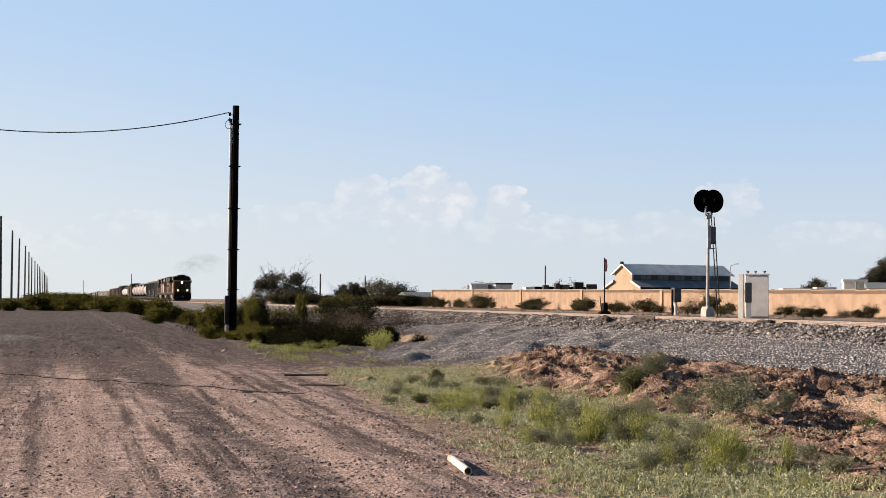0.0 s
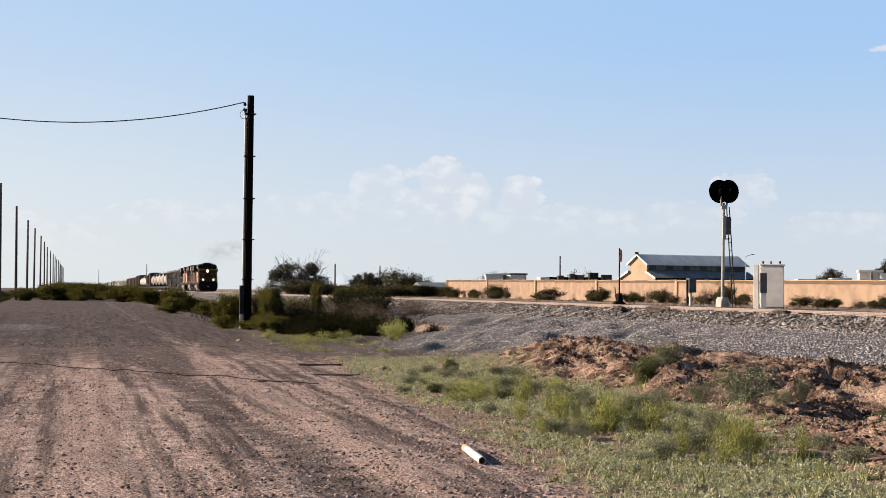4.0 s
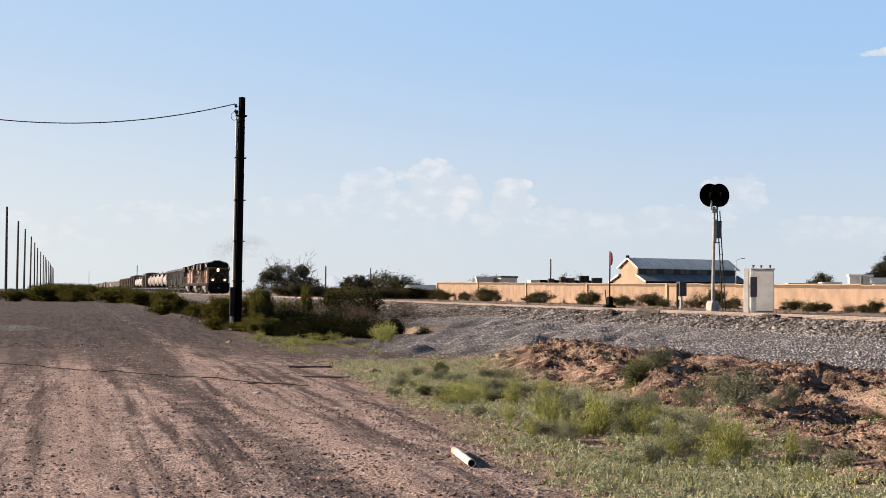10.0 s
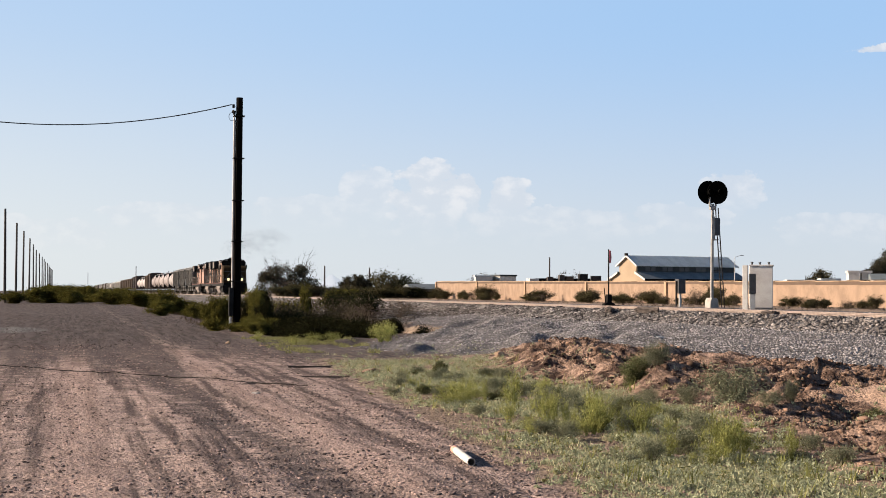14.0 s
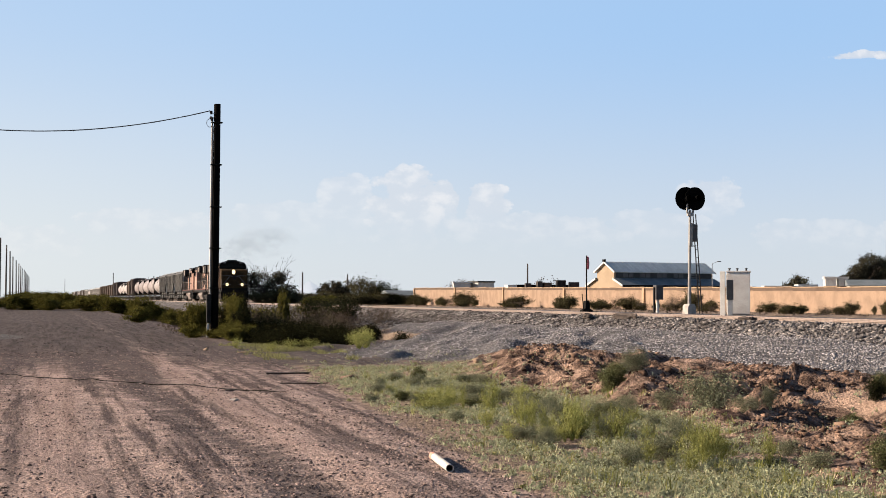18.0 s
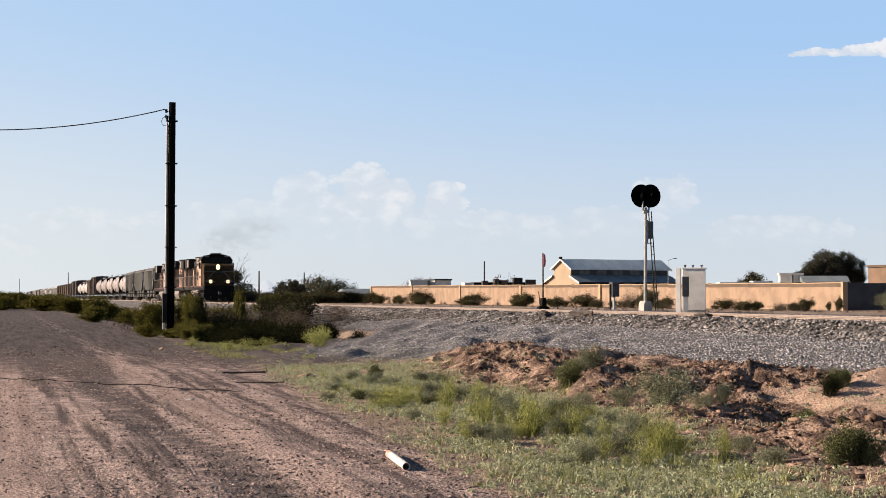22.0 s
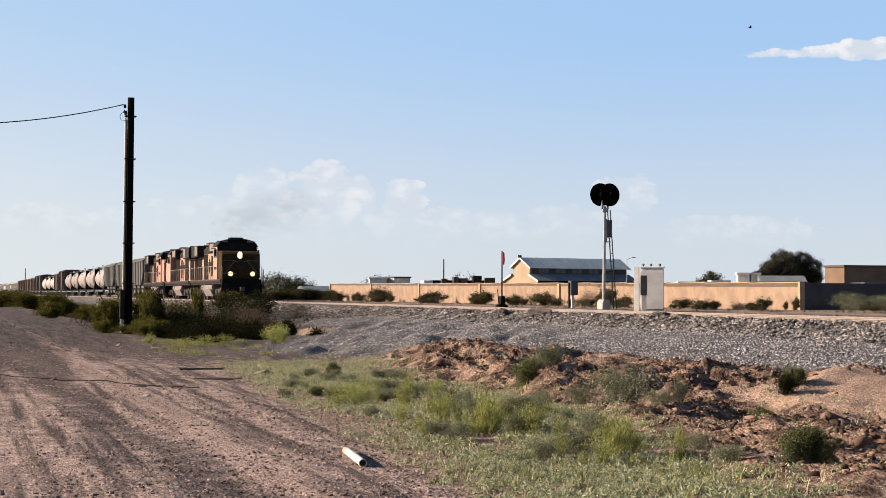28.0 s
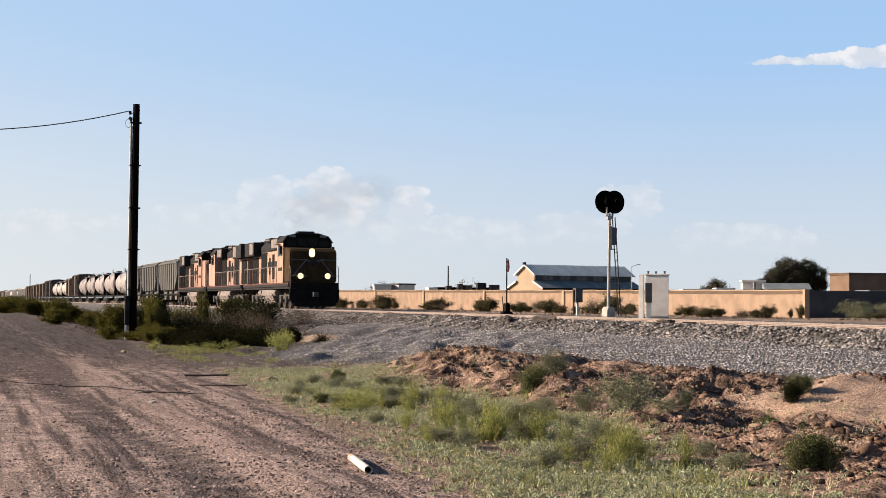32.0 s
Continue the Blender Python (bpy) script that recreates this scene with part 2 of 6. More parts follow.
GROUND = ground_material()
CREOSOTE_POLE = mat("tarred_wood", (0.00355, 0.00284, 0.002556), (0.0071, 0.00568, 0.00497), 2, 30, 0.9, bump=0.4, streak=0.1, spec=0.05)
GREY_WOOD = mat("weathered_wood", (0.0426, 0.03692, 0.03408), (0.071, 0.06248, 0.0568), 2, 30, 0.9, bump=0.3, streak=0.1)
CABLE = mat("cable", (0.0142, 0.0142, 0.01562), bump=0)
GALVANISED = mat("galvanised_steel", (0.355, 0.3621, 0.3692), (0.2698, 0.2769, 0.284), 6, 60, 0.5, 0.6, 0.1)
SILVER_PAINT = mat("aluminium_paint", (0.3124, 0.3088, 0.2982), (0.213, 0.2094, 0.1988), 4, 50, 0.55, 0.15, 0.12)
SIGNAL_BLACK = mat("signal_black", (0.00213, 0.00213, 0.00213), rough=0.9, bump=0.0, spec=0.05)
WHITE_PAINT = mat("white_paint", (0.568, 0.5609, 0.5396), (0.4686, 0.4544, 0.426), 2, 25, 0.6, bump=0.1)
GREY_CASE = mat("grey_case", (0.06035, 0.06248, 0.06816), (0.03905, 0.04118, 0.04615), 3, 30, 0.6, bump=0.1)
RED_TARGET = mat("red_target", (0.5112, 0.1207, 0.1349), (0.4402, 0.0852, 0.0994), 3, 30, 0.5, bump=0.0)
CONCRETE = mat("concrete", (0.3692, 0.3479, 0.3195), (0.284, 0.2627, 0.2414), 4, 45, 0.9, bump=0.3)
RAIL_STEEL = mat("rusty_rail", (0.284, 0.2343, 0.2059), (0.213, 0.1668, 0.142), 5, 40, 0.7, 0.2, 0.2)
TIE_WOOD = mat("tie_wood", (0.04615, 0.03692, 0.03195), (0.0781, 0.0639, 0.0568), 3, 30, 0.95, bump=0.4)
BALLAST = mat("ballast_stone", (0.235, 0.218, 0.208), (0.042, 0.038, 0.037), 2, 30, 0.95, bump=0.2, island=0.7, spec=0.2)
GRAVEL = mat("grey_gravel", (0.295, 0.285, 0.29), (0.18, 0.174, 0.177), 2, 30, 0.95, bump=0.1, island=0.45, spec=0.2)
PEBBLE = mat("road_pebble", (0.29, 0.215, 0.19), (0.075, 0.060, 0.056), 2, 30, 0.95, bump=0.1, island=0.7, spec=0.2)
DARK_GRAVEL = mat("dark_road_gravel", (0.105, 0.087, 0.082), (0.048, 0.041, 0.039), 2, 30, 0.95, bump=0.1, island=0.5, spec=0.1)
CLOD = mat("earth_clod", (0.22, 0.145, 0.105), (0.045, 0.028, 0.021), 3, 20, 0.95, bump=0.5, island=0.5, spec=0.1)
TAN_BLOCK = mat("tan_block_wall", (0.2662, 0.1882, 0.1313), (0.2023, 0.142, 0.1008), 0.8, 9, 0.9, bump=0.2, vary=0.2)
TAN_CAP = mat("tan_wall_cap", (0.1029, 0.071, 0.05112), (0.08165, 0.0568, 0.04118), 0.6, 14, 0.9, bump=0.2, vary=0.12)
TAN_POST = mat("tan_wall_post", (0.355, 0.2556, 0.1668), (0.3124, 0.2201, 0.142), 0.6, 14, 0.9, bump=0.2, vary=0.1)
STUCCO = mat("cream_stucco", (0.3266, 0.2556, 0.1775), (0.284, 0.2201, 0.1526), 0.5, 20, 0.9, bump=0.15, vary=0.1)
METAL_ROOF = mat("pale_metal_roof", (0.60, 0.63, 0.62), (0.50, 0.53, 0.52), 0.8, 20, 0.6, 0.1, 0.05)
TEAL_ROOF = mat("teal_metal_roof", (0.02485, 0.03195, 0.0355), (0.01775, 0.02343, 0.02627), 0.8, 20, 0.6, 0.0, 0.05)
WINDOW_GREY = mat("dusty_glass", (0.0781, 0.08165, 0.0852), (0.0568, 0.06035, 0.0639), 1, 20, 0.3, bump=0.0)
SLATE_ROOF = mat("slate_metal_roof", (0.1917, 0.2201, 0.2343), (0.142, 0.1704, 0.181), 0.8, 20, 0.6, 0.1, 0.05)
WHITE_TRIM = mat("white_trim", (0.5822, 0.568, 0.5467), bump=0.0, vary=0.08)
DARK_GLASS = mat("dark_glass", (0.0071, 0.00781, 0.00852), rough=0.15, bump=0.0, spec=0.08)
# block of the return wall, its shade put into a darker colour
SHADED_BLOCK = mat("dark_block_wall", (0.06035, 0.06035, 0.06745), (0.0426, 0.0426, 0.0497), 0.5, 14, 0.9, bump=0.2, vary=0.15)
CABINET_WHITE = mat("stained_white_paint", (0.74, 0.72, 0.68), (0.60, 0.56, 0.52), 1.5, 25, 0.7, 0.0, 0.1)
BROWN_STUCCO = mat("brown_stucco", (0.17, 0.112, 0.076), (0.135, 0.09, 0.063), 0.5, 15, 0.9, bump=0.1, vary=0.1)
WARM_PIPE = mat("pvc_pipe", (0.5822, 0.5609, 0.5112), (0.5112, 0.4686, 0.4118), 8, 60, 0.5, bump=0.05, vary=0.12)
PINK_END = mat("pipe_primer", (0.568, 0.2982, 0.213), (0.497, 0.2556, 0.1846), 10, 60, 0.6, bump=0.0)
# the hill emits light itself, standing in for the haze before it
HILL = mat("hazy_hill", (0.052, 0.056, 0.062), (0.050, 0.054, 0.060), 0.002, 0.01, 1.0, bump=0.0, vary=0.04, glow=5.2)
BARK = mat("bark", (0.06035, 0.04402, 0.03408), (0.0355, 0.02698, 0.0213), 8, 50, 0.95, bump=0.4)
TWIG = mat("dry_twig", (0.14, 0.108, 0.082), (0.08, 0.060, 0.046), 8, 50, 0.95, bump=0.0, vary=0.3)
CREOSOTE = leafy("creosote_leaves", (0.045, 0.048, 0.012), (0.15, 0.135, 0.036), 0.65, 0.25)
DARK_LEAF = leafy("dark_leaves", (0.01136, 0.0142, 0.0071), (0.02982, 0.03195, 0.01562), 0.6)
GREY_LEAF = leafy("dusty_dark_leaves", (0.032, 0.032, 0.021), (0.082, 0.076, 0.052), 0.6)
# near-black leaf colour that carries the deep shade of the ditch
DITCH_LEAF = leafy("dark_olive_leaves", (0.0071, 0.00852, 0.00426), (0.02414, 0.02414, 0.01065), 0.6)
BUSH_LEAF = leafy("grey_olive_leaves", (0.055, 0.066, 0.028), (0.16, 0.165, 0.082), 0.65, 0.25)
SAGE = leafy("grey_green_leaves", (0.12, 0.135, 0.082), (0.25, 0.255, 0.17), 0.6, 0.25)
MAT_LEAF = leafy("pale_mat_leaves", (0.27, 0.305, 0.185), (0.41, 0.43, 0.285), 0.4, 0.3)
OLIVE = leafy("olive_weed_leaves", (0.15, 0.16, 0.065), (0.27, 0.26, 0.125), 0.5, 0.3)
WEED = leafy("bright_weed_leaves", (0.20, 0.22, 0.070), (0.37, 0.37, 0.135), 0.5, 0.4)
GRASS = leafy("short_grass", (0.31, 0.31, 0.18), (0.48, 0.44, 0.29), 0.45, 0.3)
STRAW = leafy("dry_brush", (0.125, 0.100, 0.076), (0.058, 0.046, 0.036))
YELLOW = mat("armour_yellow", (0.43, 0.275, 0.19), (0.31, 0.19, 0.13), 1.2, 30, 0.5, bump=0.03, vary=0.2, streak=0.3)
ORANGE = mat("faded_orange", (0.40, 0.25, 0.19), (0.26, 0.155, 0.118), 1.2, 30, 0.55, bump=0.03, vary=0.22, streak=0.3)
LOCO_GREY = mat("loco_grey", (0.0284, 0.02769, 0.02769), (0.01562, 0.01491, 0.01491), 2, 30, 0.8, bump=0.05, vary=0.2, spec=0.15)
LOCO_LIGHT = mat("loco_light_grey", (0.2272, 0.1953, 0.1775), (0.1136, 0.09585, 0.0852), 4, 30, 0.75, bump=0.05, vary=0.2)
DULL_SILVER = mat("dull_silver_paint", (0.0923, 0.08875, 0.08875), (0.0568, 0.05467, 0.05325), 3, 30, 0.7, bump=0.0)
LOCO_BLACK = mat("loco_black", (0.00639, 0.006035, 0.00568), (0.01136, 0.00994, 0.00852), 3, 30, 0.85, bump=0.1, spec=0.1)
# armour yellow darkened to carry the shade on the leader's front
SHADED_YELLOW = mat("sooty_yellow", (0.05112, 0.03124, 0.01207), (0.0284, 0.01775, 0.00781), 1.5, 25, 0.8, bump=0.05, vary=0.25, spec=0.15)
DARK_BALLAST = mat("dark_ballast", (0.0923, 0.07952, 0.071), (0.0426, 0.03763, 0.0355), 2, 30, 0.95, bump=0.2, island=0.6, spec=0.1)
STRIPE_RED = mat("stripe_red", (0.1065, 0.0284, 0.0213), bump=0.0)
WHEEL_STEEL = mat("wheel_steel", (0.0852, 0.06745, 0.0568), (0.0497, 0.03905, 0.03195), 4, 40, 0.6, 0.5, 0.1)
TRUCK_GREY = mat("truck_frame", (0.06035, 0.05538, 0.05112), (0.03195, 0.02982, 0.0284), 3, 40, 0.8, bump=0.1)
HEADLIGHT = mat("headlight_glow", (1.0, 0.78, 0.42), bump=0.0, vary=0.0, glow=0.75)
HOPPER_GREY = mat("hopper_grey", (0.08875, 0.08662, 0.08165), (0.0568, 0.05538, 0.05254), 1, 20, 0.7, bump=0.1, each=0.25, streak=0.15)
HOPPER_PALE = mat("hopper_pale", (0.3976, 0.3834, 0.3621), (0.3195, 0.3053, 0.284), 1, 20, 0.7, bump=0.1, each=0.15, streak=0.15)
TANK_PINK = mat("tank_pinkish", (0.28, 0.25, 0.245), (0.18, 0.155, 0.15), 1, 20, 0.6, bump=0.05, each=0.25, streak=0.2)
TANK_WHITE = mat("tank_white", (0.40, 0.375, 0.365), (0.25, 0.225, 0.215), 1, 20, 0.55, bump=0.05, each=0.15, streak=0.2)
BOXCAR_BROWN = mat("boxcar_brown", (0.095, 0.066, 0.044), (0.055, 0.038, 0.027), 1, 20, 0.75, bump=0.1, each=0.3, streak=0.15)
BOXCAR_DARK = mat("boxcar_dark", (0.05325, 0.03905, 0.0355), (0.0355, 0.0284, 0.02556), 1, 20, 0.75, bump=0.1, each=0.2)
OLIVE_TREE = leafy("olive_tree_leaves", (0.0497, 0.04828, 0.02414), (0.0923, 0.08165, 0.04402))


def smoke_material():
    """Thin exhaust: densest along the middle of a puff, torn by noise, gone at its rim."""
    m = bpy.data.materials.new("thin_smoke")
    m.use_nodes = True
    n = Nodes(m.node_tree)
    where = n.add("ShaderNodeTexCoord").outputs["Object"]
    a = n.add("ShaderNodeSeparateXYZ")
    n.put(a.inputs[0], where)
    r2 = n.math("ADD", n.math("MULTIPLY", a.outputs[0], a.outputs[0]), n.math("MULTIPLY", a.outputs[2], a.outputs[2]))
    core = n.math("MULTIPLY", n.ramp(r2, 0.85, 0.0), n.ramp(n.noise(where, 1.6, 5, 0.6), 0.32, 0.72))
    d = n.add("ShaderNodeBsdfDiffuse")
    d.inputs[0].default_value = rgb(0.213, 0.1704, 0.1526)
    t = n.add("ShaderNodeBsdfTransparent")
    x = n.add("ShaderNodeMixShader")
    n.put(x.inputs[0], n.math("MULTIPLY", core, 0.11))
    n.tree.links.new(t.outputs[0], x.inputs[1])
    n.tree.links.new(d.outputs[0], x.inputs[2])
    n.tree.links.new(x.outputs[0], n.add("ShaderNodeOutputMaterial").inputs[0])
    return m


SMOKE = smoke_material()


# ---------------------------------------------------------------- mesh helpers
def box(bm, x0, x1, y0, y1, z0, z1, bevel=0.0):
    made = bmesh.ops.create_cube(bm, size=1.0)["verts"]
    for v in made:
        v.co = Vector((x0 + (v.co.x + 0.5) * (x1 - x0), y0 + (v.co.y + 0.5) * (y1 - y0), z0 + (v.co.z + 0.5) * (z1 - z0)))
    if bevel:
        edges = list({e for v in made for e in v.link_edges})
        bmesh.ops.bevel(bm, geom=edges, offset=bevel, segments=2, affect="EDGES", profile=0.6)
    return bm


def rod(bm, a, b, r0, r1=None, seg=8, caps=True):
    a, b = Vector(a), Vector(b)
    m = Matrix.Translation((a + b) / 2) @ (b - a).to_track_quat("Z", "Y").to_matrix().to_4x4()
    bmesh.ops.create_cone(bm, cap_ends=caps, segments=seg, radius1=r0, radius2=r0 if r1 is None else r1, depth=(b - a).length, matrix=m)
    return bm


def prism(bm, outline, axis, lo, hi):
    """Extrudes an outline of (u, v) pairs along axis: 'x' takes (y, z), 'y' takes (x, z), 'z' takes (x, y)."""
    def at(u, v, k):
        return {"x": (k, u, v), "y": (u, k, v), "z": (u, v, k)}[axis]
    a = [bm.verts.new(at(u, v, lo)) for u, v in outline]
    b = [bm.verts.new(at(u, v, hi)) for u, v in outline]
    bm.faces.new(a)
    bm.faces.new(list(reversed(b)))
    for i in range(len(a)):
        j = (i + 1) % len(a)
        bm.faces.new((a[j], a[i], b[i], b[j]))
    bmesh.ops.recalc_face_normals(bm, faces=bm.faces[:])
    return bm


def mesh_of(name, bm, material, smooth=False):
    me = bpy.data.meshes.new(name)
    bm.to_mesh(me)
    bm.free()
    if material:
        me.materials.append(material)
    if smooth:
        for p in me.polygons:
            p.use_smooth = True
    return me


def part(name, bm, material, parent, label="", smooth=False):
    """Links a bmesh, or a mesh that is shared, as one object under a thing or part."""
    me = bm if isinstance(bm, bpy.types.Mesh) else mesh_of(name, bm, material, smooth)
    ob = new(name, me)
    ob.parent = parent
    return tagged(ob, label)


def thing(name, label, category, m=None, group="", kind=""):
    ob = new(name)
    ob.empty_display_size = 0.3
    if m is not None:
        ob.matrix_basis = m
    return tagged(ob, label, category, group, kind)


def solid(name, bm, material, label, category="", m=None, group="", kind="", smooth=False):
    ob = new(name, mesh_of(name, bm, material, smooth))
    if m is not None:
        ob.matrix_basis = m
    return tagged(ob, label, category, group, kind)


def B():
    return bmesh.new()


# ---------------------------------------------------------------- ground
def lattice(seed, n=256):
    return np.random.RandomState(seed).rand(n, n)


LAT = [lattice(s) for s in range(4)]


def vnoise(x, y, scale, k=0):
    """Smooth value noise from 0 to 1 for arrays."""
    x, y = np.asarray(x, float) * scale, np.asarray(y, float) * scale
    i, j = np.floor(x).astype(int), np.floor(y).astype(int)
    u, v = x - i, y - j
    u, v = u * u * (3 - 2 * u), v * v * (3 - 2 * v)
    t = LAT[k]
    a, b = t[i % 256, j % 256], t[(i + 1) % 256, j % 256]
    c, d = t[i % 256, (j + 1) % 256], t[(i + 1) % 256, (j + 1) % 256]
    return (a * (1 - u) + b * u) * (1 - v) + (c * (1 - u) + d * u) * v


def step(v, a, b):
    s = np.clip((np.asarray(v, float) - a) / (b - a), 0, 1)
    return s * s * (3 - 2 * s)


def pad_edge(y):
    """Where the grey gravel pad ends towards the road, as x."""
    return np.interp(y, [0, 22, 26, 30, 33, 36, 38, 40, 43, 47, 52, 56, 60, 65], [14.0, 13.4, 12.9, 12.2, 11.8, 12.0, 9.6, 8.0, 7.0, 6.9, 8.6, 11.2, 12.6, 13.2])


# heaps of red earth along the foot of the pad: x, y, half widths, height
HEAPS = [(10.3, 33.0, 1.5, 3.4, 0.30), (10.0, 21.7, 0.8, 1.0, 0.22), (9.2, 18.3, 0.6, 0.6, 0.08), (10.9, 17.3, 0.6, 0.6, 0.12), (8.6, 16.2, 0.5, 0.5, 0.05),
         (9.1, 23.6, 0.7, 1.2, 0.20), (9.7, 27.2, 0.8, 1.5, 0.24), (7.9, 14.7, 0.4, 0.5, 0.05), (8.3, 12.7, 0.5, 0.6, 0.08), (10.9, 30.0, 0.7, 1.2, 0.18)]


def ridged(x, y, scale, k=0):
    """Noise folded into sharp crests, from 0 to 1."""
    return 1 - np.abs(2 * vnoise(x, y, scale, k) - 1)


def foot(y):
    """Where the loose red earth begins, as x."""
    return pad_edge(y) - np.interp(y, [10, 12, 15, 20, 24, 29, 34], [7.8, 7.3, 6.5, 5.5, 5.0, 4.3, 2.9])


def height(x, y):
    x, y = np.asarray(x, float), np.asarray(y, float)
    pad = np.interp(x, [6.5, 8, 10, 12.3, 18.7, 19.9], [0, 0.03, 0.12, 0.36, 0.62, 0.95])
    ramp = np.interp(x, [5.5, 8, 10.0, 13.4, 18.7, 19.9], [0, 0.0, 0.10, 0.42, 0.65, 0.95])
    ditch = np.interp(x, [6.8, 7.6, 9.0, 11.0, 12.6, 14.0, 18.5, 19.9], [0, -0.08, -1.15, -1.35, -0.55, 0.10, 0.58, 0.95])
    wr, wd = step(y, 36, 42), step(y, 54, 58.5)
    left = pad * (1 - wr) + ramp * wr * (1 - wd) + ditch * wd
    right = np.interp(x, [20, 23.3, 26, 31, 50, 60], [0.95, 0.95, 0.97, 0.95, 0.62, 0.62])
    z = np.where(x < 20, left, right)
    # loose red earth along the foot of the pad
    e = pad_edge(y)
    berm = step(x, foot(y) - 0.3, foot(y) + 0.9) * (1 - step(x, e - 0.5, e + 0.3)) * (1 - step(y, 34, 38)) * step(y, 5, 11)
    lump = vnoise(x, y, 0.9, 1) * 0.55 + vnoise(x, y, 2.3, 2) * 0.3 + vnoise(x, y, 5.5, 3) * 0.15
    rough = 1 - 0.85 * step(x, e - 3.5, e - 2.7) * (1 - step(y, 21, 24))
    u, v = 0.80 * x + 0.60 * y, 0.80 * y - 0.60 * x
    relief = 0.62 * (vnoise(x, y, 0.75, 1) - 0.5) + 0.30 * (ridged(u * 0.45, v, 1.25, 2) - 0.55) + 0.20 * (ridged(x, y, 2.7, 0) - 0.55) + 0.10 * (ridged(v, u, 6.2, 3) - 0.55)
    low = 0.5 + 0.5 * step(y, 18, 22)
    z = z + berm * rough * low * (1 - 0.55 * step(x, e - 2.0, e - 0.6)) * (relief - 0.02 - 0.10 * (1 - low) + (lump - 0.5) * 0.15)
    for hx, hy, rx, ry, tall in HEAPS:
        z = z + tall * np.exp(-((x - hx) / rx) ** 2 - ((y - hy) / ry) ** 2) * (0.75 + 0.5 * vnoise(x, y, 2.1, 2))
    # the smooth sandy bank climbs to a crest beside the loose earth
    over = 0.73 * (x - 12.0) - 0.68 * (y - 21.2) + 0.5 * (vnoise(x, y, 0.9, 2) - 0.5)
    z = z + 0.17 * np.maximum(0, 1 - np.abs(over) / 1.1) * step(x, 10.0, 11.6) * (1 - step(x, 13.0, 14.6)) * (1 - step(y, 23, 26))
    z = z + 0.05 * (ridged(u * 0.5, v, 1.6, 1) - 0.5) * step(x, e - 3.6, e - 2.8) * (1 - step(x, e - 0.8, e - 0.1)) * (1 - step(y, 21, 24))
    # small roughness everywhere near
    near = 1 - step(np.hypot(x, y), 90, 160)
    track = step(x, 19.4, 19.9) * (1 - step(x, 23.2, 24))
    z = z + near * (1 - track) * ((vnoise(x, y, 0.5, 0) - 0.5) * 0.06 * step(x, 3, 6) + (vnoise(x, y, 3.1, 1) - 0.5) * 0.03)
    # wheel ruts that swing up the ramp onto the pad
    across = 0.92 * x - 0.38 * y + 0.5 * np.sin(y * 0.12)
    swing = step(y, 38, 42) * (1 - step(y, 74, 84)) * step(x, 7, 9 + 4 * step(y, 55, 59)) * (1 - step(x, 16.5, 18.5))
    z = z + swing * (0.085 * np.sin(across * 4.1 + 2.0 * vnoise(x, y, 0.3, 3)) * vnoise(x, y, 0.6, 2) + (vnoise(across, y * 0.12, 2.6, 1) - 0.5) * 0.17)
    road = 1 - step(x, 4.0, 5.5)
    rut = np.sin((x + 0.03 * y) * 4.2) * 0.012 + (vnoise(x, y * 0.2, 2.2, 2) - 0.5) * 0.03
    return z + road * near * rut


def spaced(spans):
    out = []
    for a, b, d in spans:
        out += list(np.arange(a, b, d))
    return np.array(out)


def far_steps(start, stop, first, grow):
    out, v, d = [], start, first
    while v < stop:
        out.append(v)
        v += d
        d *= grow
    return out + [stop]


